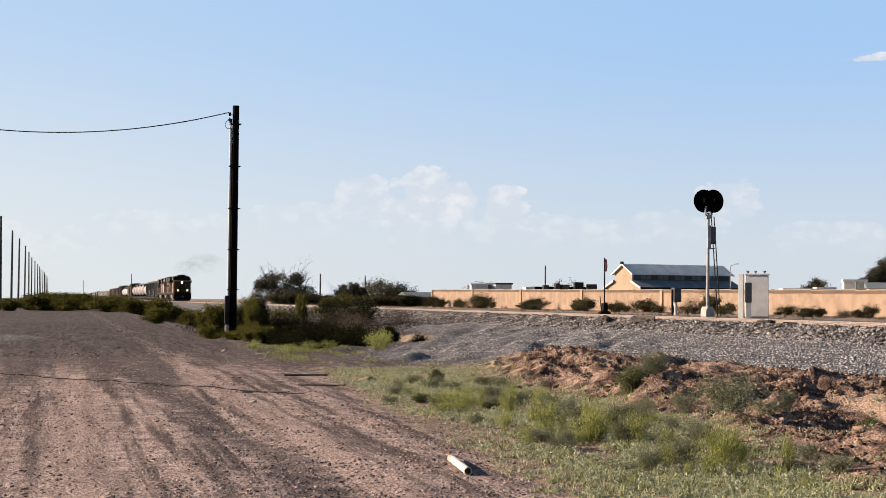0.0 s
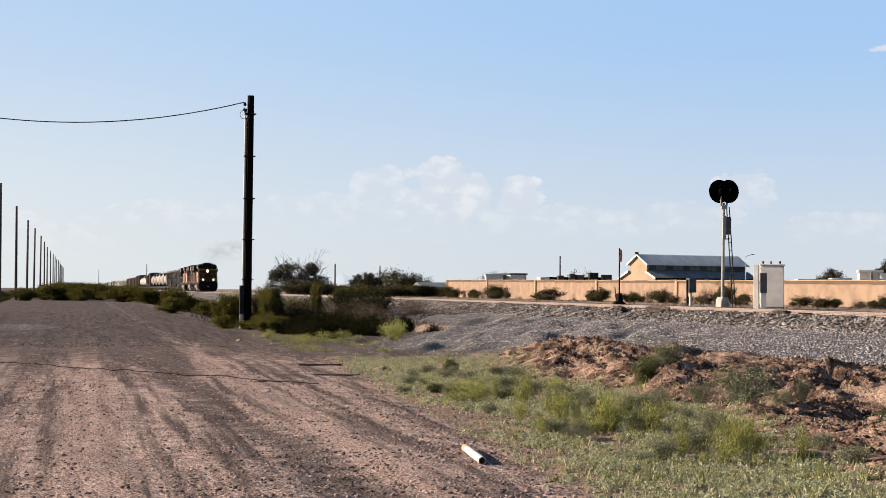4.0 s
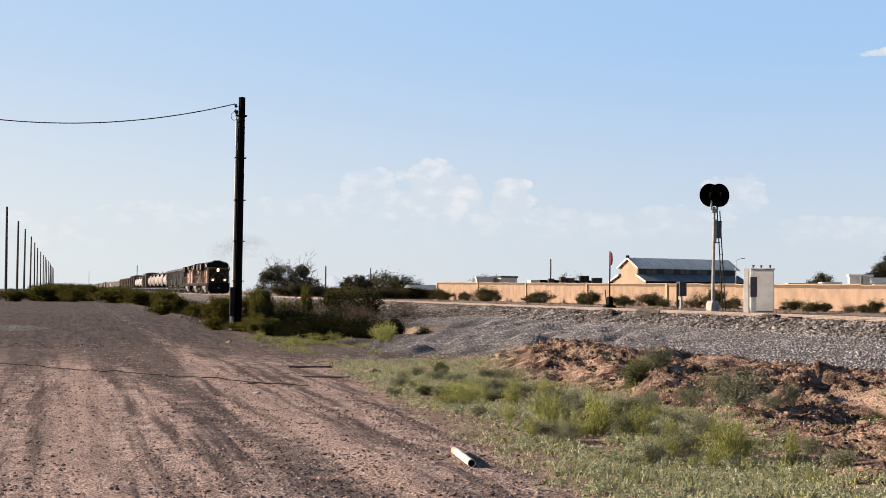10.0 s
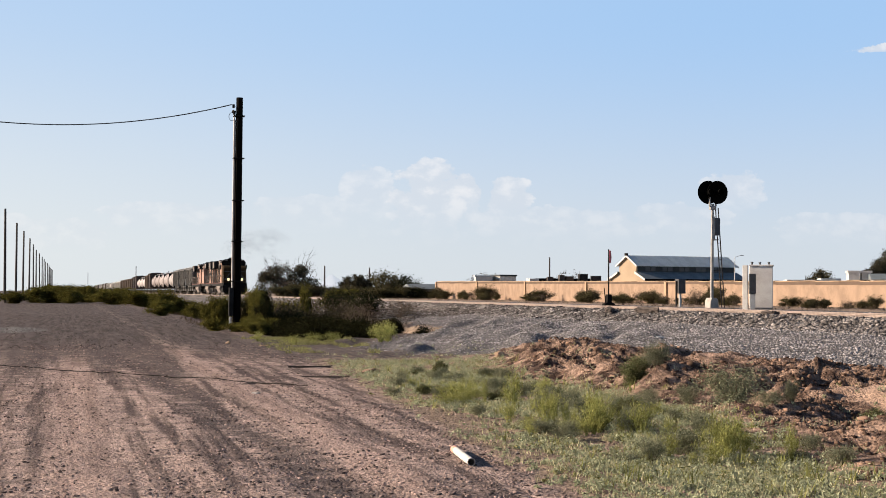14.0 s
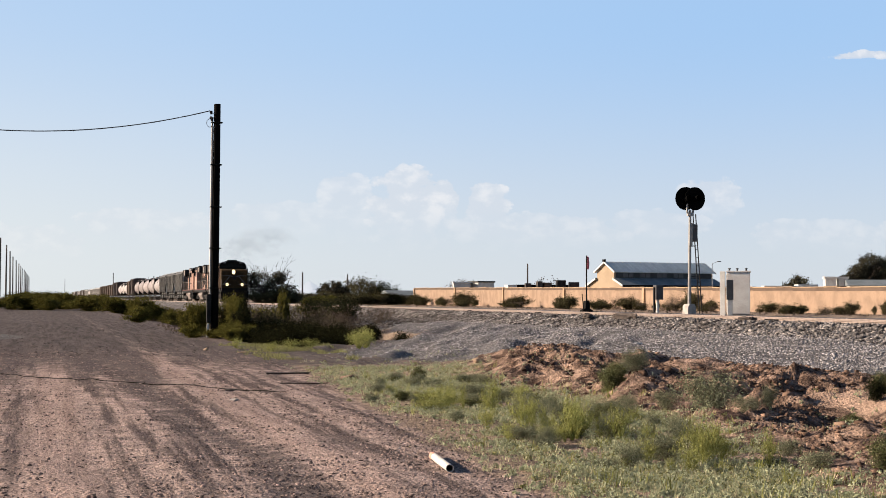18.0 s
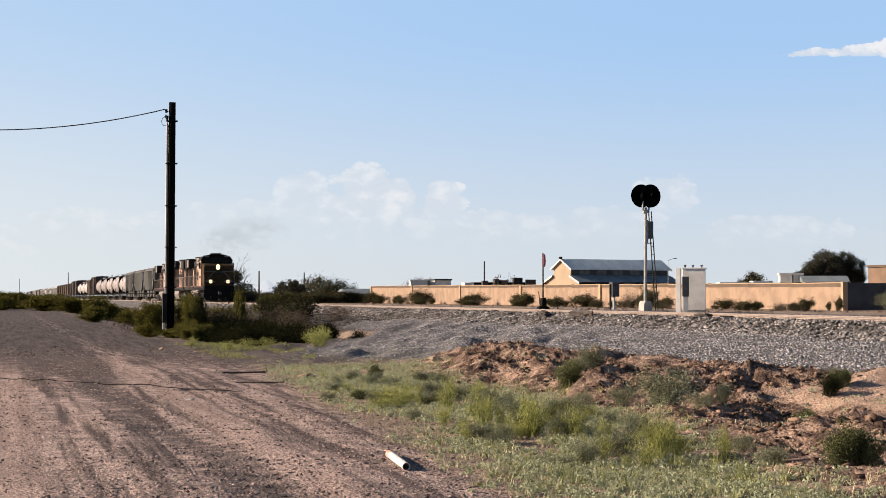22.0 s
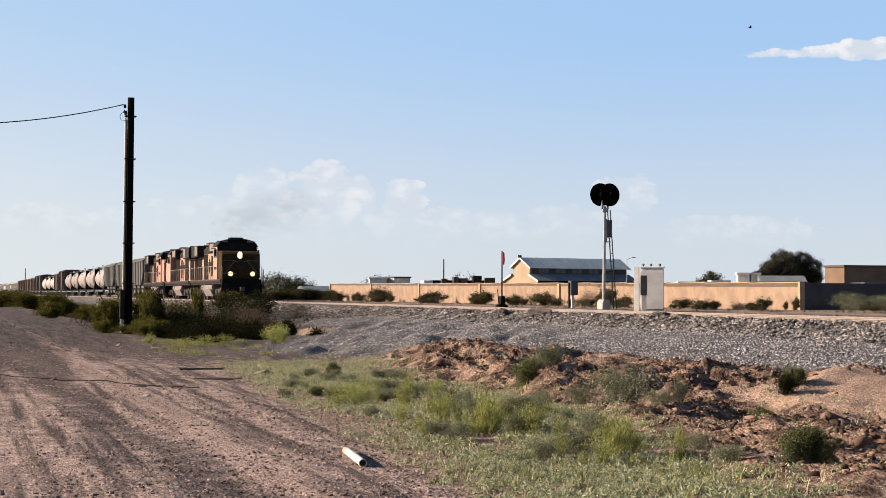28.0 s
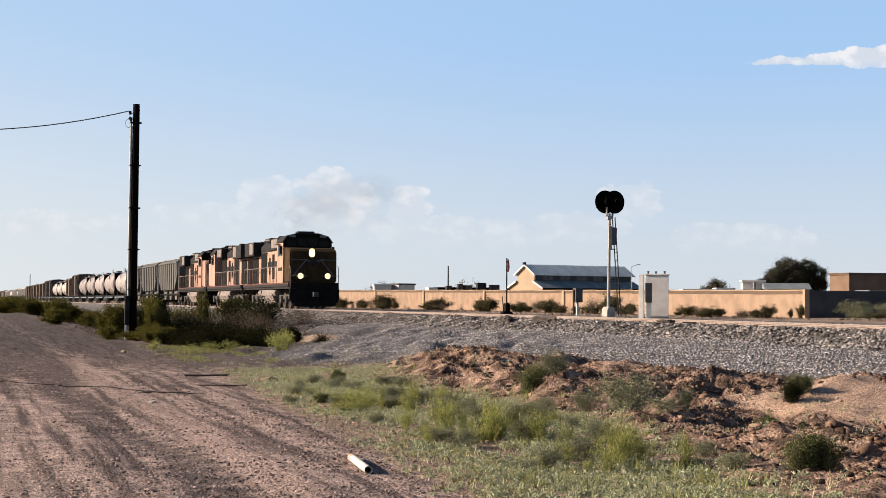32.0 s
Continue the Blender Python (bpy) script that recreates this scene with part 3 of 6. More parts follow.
def build_ground():
    xs = np.array([-v for v in far_steps(3, 3500, 1.5, 1.5)][::-1] + list(spaced([(-2.8, 4.5, 0.13), (4.5, 7.5, 0.10), (7.5, 13.6, 0.06), (13.6, 24.2, 0.16), (24.2, 60, 1.4)])) + far_steps(60, 3500, 3, 1.5))
    ys = np.array([-v for v in far_steps(2, 1500, 2, 1.7)][::-1] + list(spaced([(0, 11, 1.0), (11, 38, 0.075), (38, 42, 0.12), (42, 72, 0.22), (72, 260, 1.4)])) + far_steps(260, 4700, 3, 1.3))
    gx, gy = np.meshgrid(xs, ys)
    gz = height(gx, gy)
    nx, ny = len(xs), len(ys)
    co = np.stack([gx, gy, gz], -1).reshape(-1, 3)
    i = np.arange(nx * ny).reshape(ny, nx)
    quads = np.stack([i[:-1, :-1], i[:-1, 1:], i[1:, 1:], i[1:, :-1]], -1).reshape(-1, 4)
    me = bpy.data.meshes.new("ground")
    me.from_pydata(co.tolist(), [], quads.tolist())
    me.materials.append(GROUND)
    for p in me.polygons:
        p.use_smooth = True
    x, y = co[:, 0], co[:, 1]
    e = pad_edge(y)
    zones = {
        "road": np.maximum(1 - step(x, np.interp(y, [0, 14, 22, 40, 60, 130], [3.2, 3.4, 3.8, 4.6, 6.0, 8.5]), np.interp(y, [0, 14, 22, 40, 60, 130], [4.4, 4.6, 5.2, 7.0, 8.0, 11])), step(y, 150, 220) * 0),
        "red": np.maximum(step(x, foot(y) - 1.0, foot(y) + 0.6) * (1 - step(x, e + 0.1, e + 0.7)) * (1 - step(y, 35, 39)), 0.9 * np.exp(-((x - 12.6) / 1.5) ** 2 - ((y - 57.5) / 3.5) ** 2)),
        "pale": step(x, e - 3.6, e - 2.6) * (1 - step(x, e - 0.7, e - 0.1)) * (1 - step(y, 20, 24)) + 0.9 * np.exp(-((x - 6.95) / 0.3) ** 2 - ((y - 13.9) / 0.4) ** 2) + 0.8 * np.exp(-((x - 5.7) / 0.2) ** 2 - ((y - 13.5) / 0.3) ** 2) + 0.85 * np.exp(-((x - 8.0) / 0.6) ** 2 - ((y - 12.6) / 0.9) ** 2),
        "packed": (np.exp(-((x - 0.15 - 0.02 * np.sin(y)) / 0.45) ** 2) + np.exp(-((x - 2.76) / 0.36) ** 2) + 0.7 * np.exp(-((x + 1.9) / 0.5) ** 2)) * (1 - 0.5 * step(y, 30, 60)),
        "loose": 0.9 * np.exp(-((x - 0.12 * np.sin(0.8 * y) - np.interp(y, [13, 17, 20, 26, 33, 46], [2.26, 2.08, 1.88, 1.68, 1.78, 2.1])) / 0.44) ** 2) + 0.5 * np.exp(-((x + 0.9) / 0.4) ** 2) + 0.4 * np.exp(-((x - 0.9) / 0.2) ** 2) + 0.95 * step(y, 22, 48) * (x < 12) * (1 - 0.5 * np.exp(-((x - 2.8) / 0.5) ** 2)),
        "worn": np.maximum(0.85 * step(y, 36, 62) * (1 - step(x, 5.4, 7.0)), 0.75 * step(y, 37, 41) * (1 - step(y, 58, 66)) * step(x, 3.5, 6.0) * (1 - step(x, 10, 13))),
        "gravel": 1.1 * np.exp(-((x + 2.4) / 1.7) ** 2 - ((y - 69) / 6.0) ** 2) + step(x, e - 0.4, e + 0.3 + 3.0 * step(y, 36, 41)) * (1 - step(x, 26, 30)) * (1 - 0.85 * np.exp(-((x - 12.6) / 1.3) ** 2 - ((y - 57.5) / 3.0) ** 2)),
    }
    for name, values in zones.items():
        a = me.attributes.new(name, "FLOAT", "POINT")
        a.data.foreach_set("value", values.astype(np.float32))
    ob = new("ground", me)
    return tagged(ob, "dry reddish dirt track, gravel pad and loose earth", "ground", kind="structure")


ground = build_ground()


def hz(x, y):
    return float(height(x, y))


def cloud_mesh(name, shapes, centres, sizes, turns, material, squash=(1, 1, 1)):
    """Joins many small copies of a few base shapes (verts, faces) into one mesh."""
    V, F, base = [], [], 0
    for k in range(len(centres)):
        v, f = shapes[k % len(shapes)]
        c, s = math.cos(turns[k]), math.sin(turns[k])
        w_ = v * np.array(squash) * sizes[k]
        V.append(np.stack([w_[:, 0] * c - w_[:, 1] * s, w_[:, 0] * s + w_[:, 1] * c, w_[:, 2]], 1) + centres[k])
        F.append(f + base)
        base += len(v)
    V, F = np.concatenate(V), np.concatenate(F)
    me = bpy.data.meshes.new(name)
    me.vertices.add(len(V))
    me.vertices.foreach_set("co", V.astype(np.float32).ravel())
    n, k = F.shape
    me.loops.add(n * k)
    me.loops.foreach_set("vertex_index", F.astype(np.int32).ravel())
    me.polygons.add(n)
    me.polygons.foreach_set("loop_start", np.arange(0, n * k, k, dtype=np.int32))
    me.update(calc_edges=True)
    me.validate()
    me.materials.append(material)
    return me


def stone_shapes(count, seed, wild=0.7):
    out, r = [], np.random.RandomState(seed)
    for _ in range(count):
        bm = B()
        bmesh.ops.create_icosphere(bm, subdivisions=1, radius=0.5)
        v = np.array([list(q.co) for q in bm.verts])
        bm.verts.index_update()
        f = np.array([[q.index for q in g.verts] for g in bm.faces])
        bm.free()
        v = v * (1 + (r.rand(len(v), 1) - 0.5) * wild) * np.array([1.0, 0.8, 0.65])
        out.append((v, f))
    return out


STONES = stone_shapes(7, 5)
LUMPS = stone_shapes(9, 15, 1.3)


def scatter(name, n, seed, region, size, material, label, category, keep=None, sink=0.25, shapes=None):
    r = np.random.RandomState(seed)
    x0, x1, y0, y1 = region
    x, y = x0 + r.rand(n) * (x1 - x0), y0 + r.rand(n) ** 1.3 * (y1 - y0)
    if keep is not None:
        ok = keep(x, y, r.rand(n))
        x, y = x[ok], y[ok]
    s = size[0] + (size[1] - size[0]) * r.rand(len(x)) ** 2.5
    c = np.stack([x, y, height(x, y) + s * (0.3 - sink)], 1)
    ob = new(name, cloud_mesh(name, shapes or STONES, c, s, r.rand(len(x)) * 6.28, material))
    return tagged(ob, label, category, kind="stuff")


# ---------------------------------------------------------------- railway track
TRACK_X, RAIL_Z = 21.5, 1.05
track = thing("railway_track", "single railway track with rusty rails on wooden ties", "railway", kind="structure")
rail_outline = [(-0.07, 0), (0.07, 0), (0.07, 0.02), (0.014, 0.04), (0.014, 0.125), (0.036, 0.14), (0.036, 0.17), (-0.036, 0.17), (-0.036, 0.14), (-0.014, 0.125), (-0.014, 0.04), (-0.07, 0.02)]
for side in (-0.753, 0.753):
    part("rail", prism(B(), [(TRACK_X + side + u, RAIL_Z - 0.17 + v) for u, v in rail_outline], "y", -60, 1500), RAIL_STEEL, track)
tie_mesh = mesh_of("tie", box(B(), -1.3, 1.3, -0.115, 0.115, -0.15, 0.0, 0.015), TIE_WOOD)
for k in range(220):
    t_ = part("tie", tie_mesh, None, track)
    t_.location = (TRACK_X + random.uniform(-0.03, 0.03), 20 + k * 0.53, RAIL_Z - 0.085 + random.uniform(-0.004, 0.004))
    t_.rotation_euler = (0, 0, random.uniform(-0.01, 0.01))
for y in (33.5, 45.4, 57.3, 69.2, 81.1):
    bm = B()
    box(bm, TRACK_X - 0.753 - 0.055, TRACK_X - 0.753 - 0.02, y - 0.45, y + 0.45, RAIL_Z - 0.085, RAIL_Z - 0.03, 0.006)
    for k in range(4):
        rod(bm, (TRACK_X - 0.753 - 0.075, y - 0.33 + 0.22 * k, RAIL_Z - 0.058), (TRACK_X - 0.753 - 0.05, y - 0.33 + 0.22 * k, RAIL_Z - 0.058), 0.018, seg=6)
    part("joint_bar", bm, LOCO_BLACK, track, "dark bolted rail joint bar")

# ---------------------------------------------------------------- plants
def leaf_quads(points, sizes, r, flat=0.0, slim=0.45, up=0.0):
    """Small leaf-shaped quads round the points, each turned by chance."""
    n = len(points)
    a = r.normal(size=(n, 3))
    a[:, 2] = a[:, 2] * (1 - flat) + up * np.abs(a[:, 2]) + up
    a /= np.linalg.norm(a, axis=1)[:, None]
    b = np.cross(a, r.normal(size=(n, 3)))
    b /= np.linalg.norm(b, axis=1)[:, None]
    s = np.asarray(sizes)[:, None]
    V = np.stack([points - a * s, points + b * s * slim, points + a * s, points - b * s * slim], 1).reshape(-1, 3)
    return V, np.arange(4 * n).reshape(n, 4)


def quad_mesh(name, V, F, material):
    me = bpy.data.meshes.new(name)
    me.from_pydata(V.tolist(), [], F.tolist())
    me.materials.append(material)
    return me


def bough(bm, start, way, length, radius, r, depth, tips, bend=0.5, seg=5):
    """A tapering, crooked limb that splits; the ends of its last twigs are added to tips."""
    p, d = Vector(start), Vector(way).normalized()
    parts = 3
    for i in range(parts):
        d = (d + Vector(r.normal(size=3)) * 0.22 * bend + Vector((0, 0, 0.06))).normalized()
        q = p + d * (length / parts)
        r0, r1 = radius * (1 - 0.22 * i), radius * (1 - 0.22 * (i + 1))
        rod(bm, p, q, r0, r1, seg, caps=False)
        p = q
        if depth <= 1:
            tips.append(tuple(p))
    if depth > 0:
        for _ in range(r.randint(2, 4)):
            nd = (d + Vector(r.normal(size=3)) * 0.75).normalized()
            bough(bm, p, nd, length * r.uniform(0.55, 0.8), radius * 0.5, r, depth - 1, tips, bend, max(3, seg - 1))


def shrub(name, label, seed, stems, reach, tall, leaves, leaf, green, wood=None, spread=0.9, clump=0.16, category="shrub", slim=0.45, up=0.0):
    """A shrub of many thin stems from one foot, with small leaves round the twigs. Unit size, to be scaled."""
    r = np.random.RandomState(seed)
    wood = wood or TWIG
    ob = thing(name, label, category)
    bm, tips = B(), []
    for i in range(stems):
        a, lean = r.uniform(0, 6.28), r.uniform(0.1, spread)
        d = (math.cos(a) * lean, math.sin(a) * lean, 1)
        bough(bm, (math.cos(a) * 0.04 * reach, math.sin(a) * 0.04 * reach, -0.03), d, tall * r.uniform(0.35, 0.6), 0.012 * tall, r, 1, tips, 0.7, 4)
    tips = np.array(tips)
    sx = 0.42 / np.percentile(np.hypot(tips[:, 0], tips[:, 1]), 90)
    sz = 0.90 / np.percentile(tips[:, 2], 96)
    for v in bm.verts:
        v.co = Vector((v.co.x * sx, v.co.y * sx, v.co.z * sz))
    tips = tips * [sx, sx, sz]
    part("branching", bm, wood, ob)
    k = r.randint(0, len(tips), leaves)
    pts = tips[k] + r.normal(size=(leaves, 3)) * clump * tall
    pts[:, 2] = np.abs(pts[:, 2]) + 0.01
    V, F = leaf_quads(pts, leaf * (0.6 + 0.8 * r.rand(leaves)), r, slim=slim, up=up)
    part("foliage", quad_mesh("foliage", V, F, green), None, ob)
    return ob


def set_at(ob, x, y, width, tall, turn=None, dz=0.0):
    turn = random.uniform(0, 360) if turn is None else turn
    ob.matrix_basis = pose(x, y, hz(x, y) + dz, 0, 0, turn)
    ob.scale = (width, width, tall)
    return ob


def plant(kind, x, y, width, tall):
    """A copy of a unit shrub, width metres across and tall metres high."""
    ob = copy_thing(kind, Matrix())
    return set_at(ob, x, y, width, tall)


# unit shrubs, about one metre across and high; the first ones stand in the place themselves
creosote_kinds = [shrub("creosote_bush", "olive-green creosote bush on dry ground", 10 + i, 18, 0.5, 0.75, 15000, 0.028, CREOSOTE, spread=1.0, clump=0.10) for i in range(3)]
sage_kinds = [shrub("grey_bush", "grey-green desert bush on loose red earth", 20 + i, 16, 0.5, 0.7, 6000, 0.030, SAGE, spread=1.2, slim=0.25, up=0.3) for i in range(2)]
dark_kinds = [shrub("dark_bush", "dark green thorny bush beside the tracks", 30 + i, 14, 0.5, 0.7, 5600, 0.030, DARK_LEAF, spread=1.2) for i in range(2)]
weed_kinds = [shrub("tall_weed", "bright yellow-green weed clump on the verge", 40 + i, 22, 0.4, 0.85, 900, 0.060, WEED, WEED, spread=0.75, clump=0.06, category="weed", slim=0.14, up=0.9) for i in range(3)]
dry_kinds = [shrub("dry_brush", "dry brown leafless brush in the ditch", 50 + i, 22, 0.5, 0.75, 1500, 0.022, STRAW, TWIG, spread=1.1, clump=0.12) for i in range(2)]

olive_kinds = [shrub("olive_bush", "dull olive-brown desert bush on dry ground", 90 + i, 16, 0.5, 0.7, 7500, 0.028, OLIVE_TREE, TWIG, spread=1.2, clump=0.11) for i in range(2)]
fine_kinds = [shrub("green_bush", "fine-leaved grey-green bush on loose red earth", 100 + i, 20, 0.5, 0.7, 13000, 0.024, BUSH_LEAF, TWIG, spread=1.15, clump=0.11, slim=0.35, up=0.25) for i in range(2)]
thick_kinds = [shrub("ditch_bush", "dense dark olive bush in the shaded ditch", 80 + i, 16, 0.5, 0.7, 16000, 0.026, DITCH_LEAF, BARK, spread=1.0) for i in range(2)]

PLANTS = [
    # kind, x, y, width, height
    ("c", -6.2, 205, 3.4, 1.33), ("c", -2, 214, 6.4, 1.95), ("c", 2.4, 226, 5.2, 2.03), ("c", 5.1, 195, 4.8, 1.56), ("c", 7.6, 176, 3.8, 1.48),
    ("c", 0.4, 209, 3.2, 1.48), ("c", -4.2, 220, 3.6, 1.4), ("c", 4, 240, 4, 1.79), ("c", -8.6, 190, 3, 1.17), ("c", 6.6, 210, 3.6, 1.56),
    ("c", -1.0, 280, 7.5, 2.3), ("c", 2.6, 285, 5.0, 1.8), ("c", 6.5, 218, 5.0, 1.7), ("c", 9.2, 210, 4.2, 1.6), ("c", 5.9, 108, 1.6, 0.9), ("c", 6.5, 118, 1.8, 1.45), ("c", 7.4, 121, 1.6, 1.2), ("c", 9.7, 129, 2.6, 1.6), ("c", 10.6, 133, 2.0, 1.3), ("c", 10.2, 150, 3.4, 1.48), ("c", 11.6, 172, 3.4, 1.56),
    ("c", 5.95, 69.0, 1.1, 1.2), ("c", 6.6, 73, 1.5, 1.25), ("c", 8.2, 75, 1.6, 1.56), ("c", 8.9, 81, 1.6, 1.48), ("c", 7.4, 64.2, 0.9, 0.6), ("c", 7.0, 63.4, 1.1, 0.55),
    ("y", 12.3, 66, 1.7, 0.95), ("y", 13.4, 65, 1.6, 0.8), ("y", 11.6, 76, 2.0, 1.2), ("y", 13.6, 78, 2.2, 1.1), ("y", 14.6, 70, 1.7, 0.8),
    ("d", 14.6, 84, 2.4, 1.3), ("d", 15.6, 96, 2.4, 1.2), ("c", 16.4, 104, 2.0, 1.2), ("c", 12.2, 92, 2.0, 1.7),
    ("w", 9.2, 49.4, 0.8, 0.55), ("w", 9.6, 50.4, 0.8, 0.62), ("k", 10.6, 54.5, 0.8, 0.5), ("w", 6.6, 49.5, 0.6, 0.3), ("w", 7.3, 50.5, 0.6, 0.34), ("w", 8.0, 51.2, 0.6, 0.3), ("w", 5.8, 52.0, 0.5, 0.3),
    ("y", 15.5, 74, 1.9, 1.0), ("y", 16.2, 82, 2.0, 0.9), ("y", 9.6, 69.6, 1.6, 1.05), ("y", 10.7, 69.2, 1.7, 1.05), ("y", 11.8, 68.4, 1.7, 1.0), ("y", 14.0, 67.4, 1.6, 0.85), ("y", 10.0, 68.0, 1.4, 0.95), ("y", 12.6, 70.6, 1.8, 1.1),
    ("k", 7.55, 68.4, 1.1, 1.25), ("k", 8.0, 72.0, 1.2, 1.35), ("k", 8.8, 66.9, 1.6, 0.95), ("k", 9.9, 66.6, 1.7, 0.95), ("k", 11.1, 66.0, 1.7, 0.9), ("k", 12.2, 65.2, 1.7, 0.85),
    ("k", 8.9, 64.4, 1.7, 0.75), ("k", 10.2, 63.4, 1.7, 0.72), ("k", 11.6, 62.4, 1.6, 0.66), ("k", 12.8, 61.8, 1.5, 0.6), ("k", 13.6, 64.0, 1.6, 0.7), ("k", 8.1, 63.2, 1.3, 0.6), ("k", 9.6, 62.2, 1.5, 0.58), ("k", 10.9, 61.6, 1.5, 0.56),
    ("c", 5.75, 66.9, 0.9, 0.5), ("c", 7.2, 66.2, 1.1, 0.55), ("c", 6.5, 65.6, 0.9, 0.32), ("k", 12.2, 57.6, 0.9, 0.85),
    ("y", 10.2, 73.5, 2.0, 1.2), ("y", 12.8, 73.0, 2.0, 1.15), ("y", 14.2, 74.0, 1.9, 1.0), ("y", 15.2, 66.5, 1.6, 0.6), ("y", 12.9, 67.3, 1.8, 0.95), ("y", 11.5, 72.0, 1.9, 1.15), ("d", 55.0, 258, 4.2, 1.0), ("d", 57.6, 259, 4.0, 1.1), ("k", 61, 260, 3.6, 1.2),
    # verge and foot of the pad
    ("n", 8.52, 24.5, 0.50, 0.44), ("g", 8.85, 24.3, 0.42, 0.34), ("g", 8.30, 21.6, 0.34, 0.26), ("g", 8.05, 22.4, 0.30, 0.2), ("g", 8.48, 20.5, 0.75, 0.55), ("g", 8.75, 19.9, 0.4, 0.22),
    ("n", 9.86, 19.2, 0.3, 0.2), ("g", 9.45, 26.5, 0.3, 0.24), ("d", 10.70, 20.2, 0.36, 0.27), ("n", 11.05, 20.6, 0.36, 0.26), ("n", 7.42, 13.7, 0.46, 0.42), ("n", 7.56, 13.6, 0.30, 0.30),
    ("g", 9.1, 20.0, 0.2, 0.3), ("g", 7.0, 14.3, 0.3, 0.16), ("g", 7.3, 15.6, 0.26, 0.16), ("w", 5.47, 23.7, 0.58, 0.32), ("w", 5.8, 24.1, 0.4, 0.34), ("w", 6.03, 22.4, 0.36, 0.46),
    ("w", 5.59, 19.2, 0.42, 0.40), ("w", 5.77, 17.9, 0.42, 0.48), ("w", 6.1, 18.6, 0.4, 0.4), ("w", 6.22, 17.6, 0.42, 0.38), ("w", 6.13, 15.1, 0.42, 0.40), ("w", 6.32, 15.3, 0.36, 0.42),
    ("w", 5.69, 15.3, 0.24, 0.24), ("g", 5.4, 27.4, 0.3675, 0.17), ("g", 6.3, 28.8, 0.315, 0.18), ("g", 6.9, 26.4, 0.315, 0.18), ("w", 7.1, 24.5, 0.4, 0.3), ("g", 4.9, 25.2, 0.2625, 0.14), ("g", 6.4, 24.6, 0.2625, 0.16),
    ("g", 6.8, 20.2, 0.2625, 0.22), ("g", 6.4, 20.6, 0.2625, 0.22), ("g", 5.2, 21, 0.2625, 0.14), ("g", 7.2, 18.4, 0.21, 0.18), ("g", 6.6, 31.5, 0.315, 0.17), ("g", 7.6, 29.6, 0.315, 0.18),
    # beyond the tracks, along the wall
    ("o", 53.4, 112.0, 1.8, 0.40),    ("o", 53.2, 117.0, 2.2, 0.50),    ("y", 52.8, 122.0, 2.4, 0.60),    ("c", 53.0, 134.0, 2.4, 0.70),    ("y", 53.0, 139.0, 2.2, 0.60),    ("y", 52.6, 150.0, 3.0, 0.90),
    ("o", 53.0, 156.0, 2.6, 0.80),    ("c", 52.0, 165.0, 3.0, 0.80),    ("y", 53.0, 170.0, 2.6, 0.70),    ("o", 52.4, 183.0, 3.4, 1.00),    ("y", 53.0, 208.0, 3.2, 0.90),    ("y", 52.0, 214.0, 3.6, 1.10),
    ("o", 53.0, 222.0, 3.4, 1.00),    ("c", 52.0, 230.0, 3.2, 0.90),    ("o", 52.8, 238.0, 3.4, 1.10),    ("y", 53.0, 107.0, 1.4, 0.35),    ("y", 45.0, 108.0, 1.6, 0.45),    ("y", 42.0, 114.0, 1.8, 0.50),
    ("o", 50.5, 201, 5.4, 1.22), ("o", 48, 190, 3, 0.72), ("c", 50.1, 175, 4.4, 0.83), ("y", 46, 160, 3, 0.65), ("c", 39.7, 125, 2.8, 0.72), ("o", 44.5, 132, 2.6, 0.65), ("o", 51.5, 143, 3.6, 0.86),
    ("y", 38.2, 98, 2.2, 0.79), ("c", 40.2, 100, 1.6, 0.94), ("o", 52.8, 128, 2.8, 0.65), ("o", 37.5, 80, 2, 0.36), ("y", 40.5, 82, 2.2, 0.4), ("c", 46.5, 92, 2, 0.36), ("o", 50.5, 98.5, 1.8, 0.58), ("o", 53.9, 100.6, 1, 0.79),
    ("g", 56.8, 98.5, 2.8, 0.85), ("g", 59.5, 98.5, 3.4, 0.95), ("g", 62.5, 98, 3.6, 0.8), ("y", 58, 96, 2.4, 0.43), ("o", 64, 97, 3, 0.43), ("o", 68, 98, 3, 0.43),
    ("y", 34.5, 232, 5.0, 1.6), ("o", 43.0, 242, 5.4, 1.7), ("o", 47.5, 252, 5.2, 1.6), ("c", 51.5, 262, 5.0, 1.5), ("y", 31.5, 222, 4.4, 1.5), ("o", 24.8, 196, 3.6, 1.3), ("o", 29.0, 205, 4.0, 1.5),
    ("y", 33, 200, 3.6, 1.01), ("o", 37, 240, 4.4, 1.15), ("c", 42, 250, 4.6, 1.22), ("o", 30, 185, 3, 0.86), ("y", 46, 262, 5, 1.15), ("c", 28.5, 170, 2.6, 0.79), ("o", 27.5, 158, 2.4, 0.72), ("o", 40, 215, 4, 1.08),
]
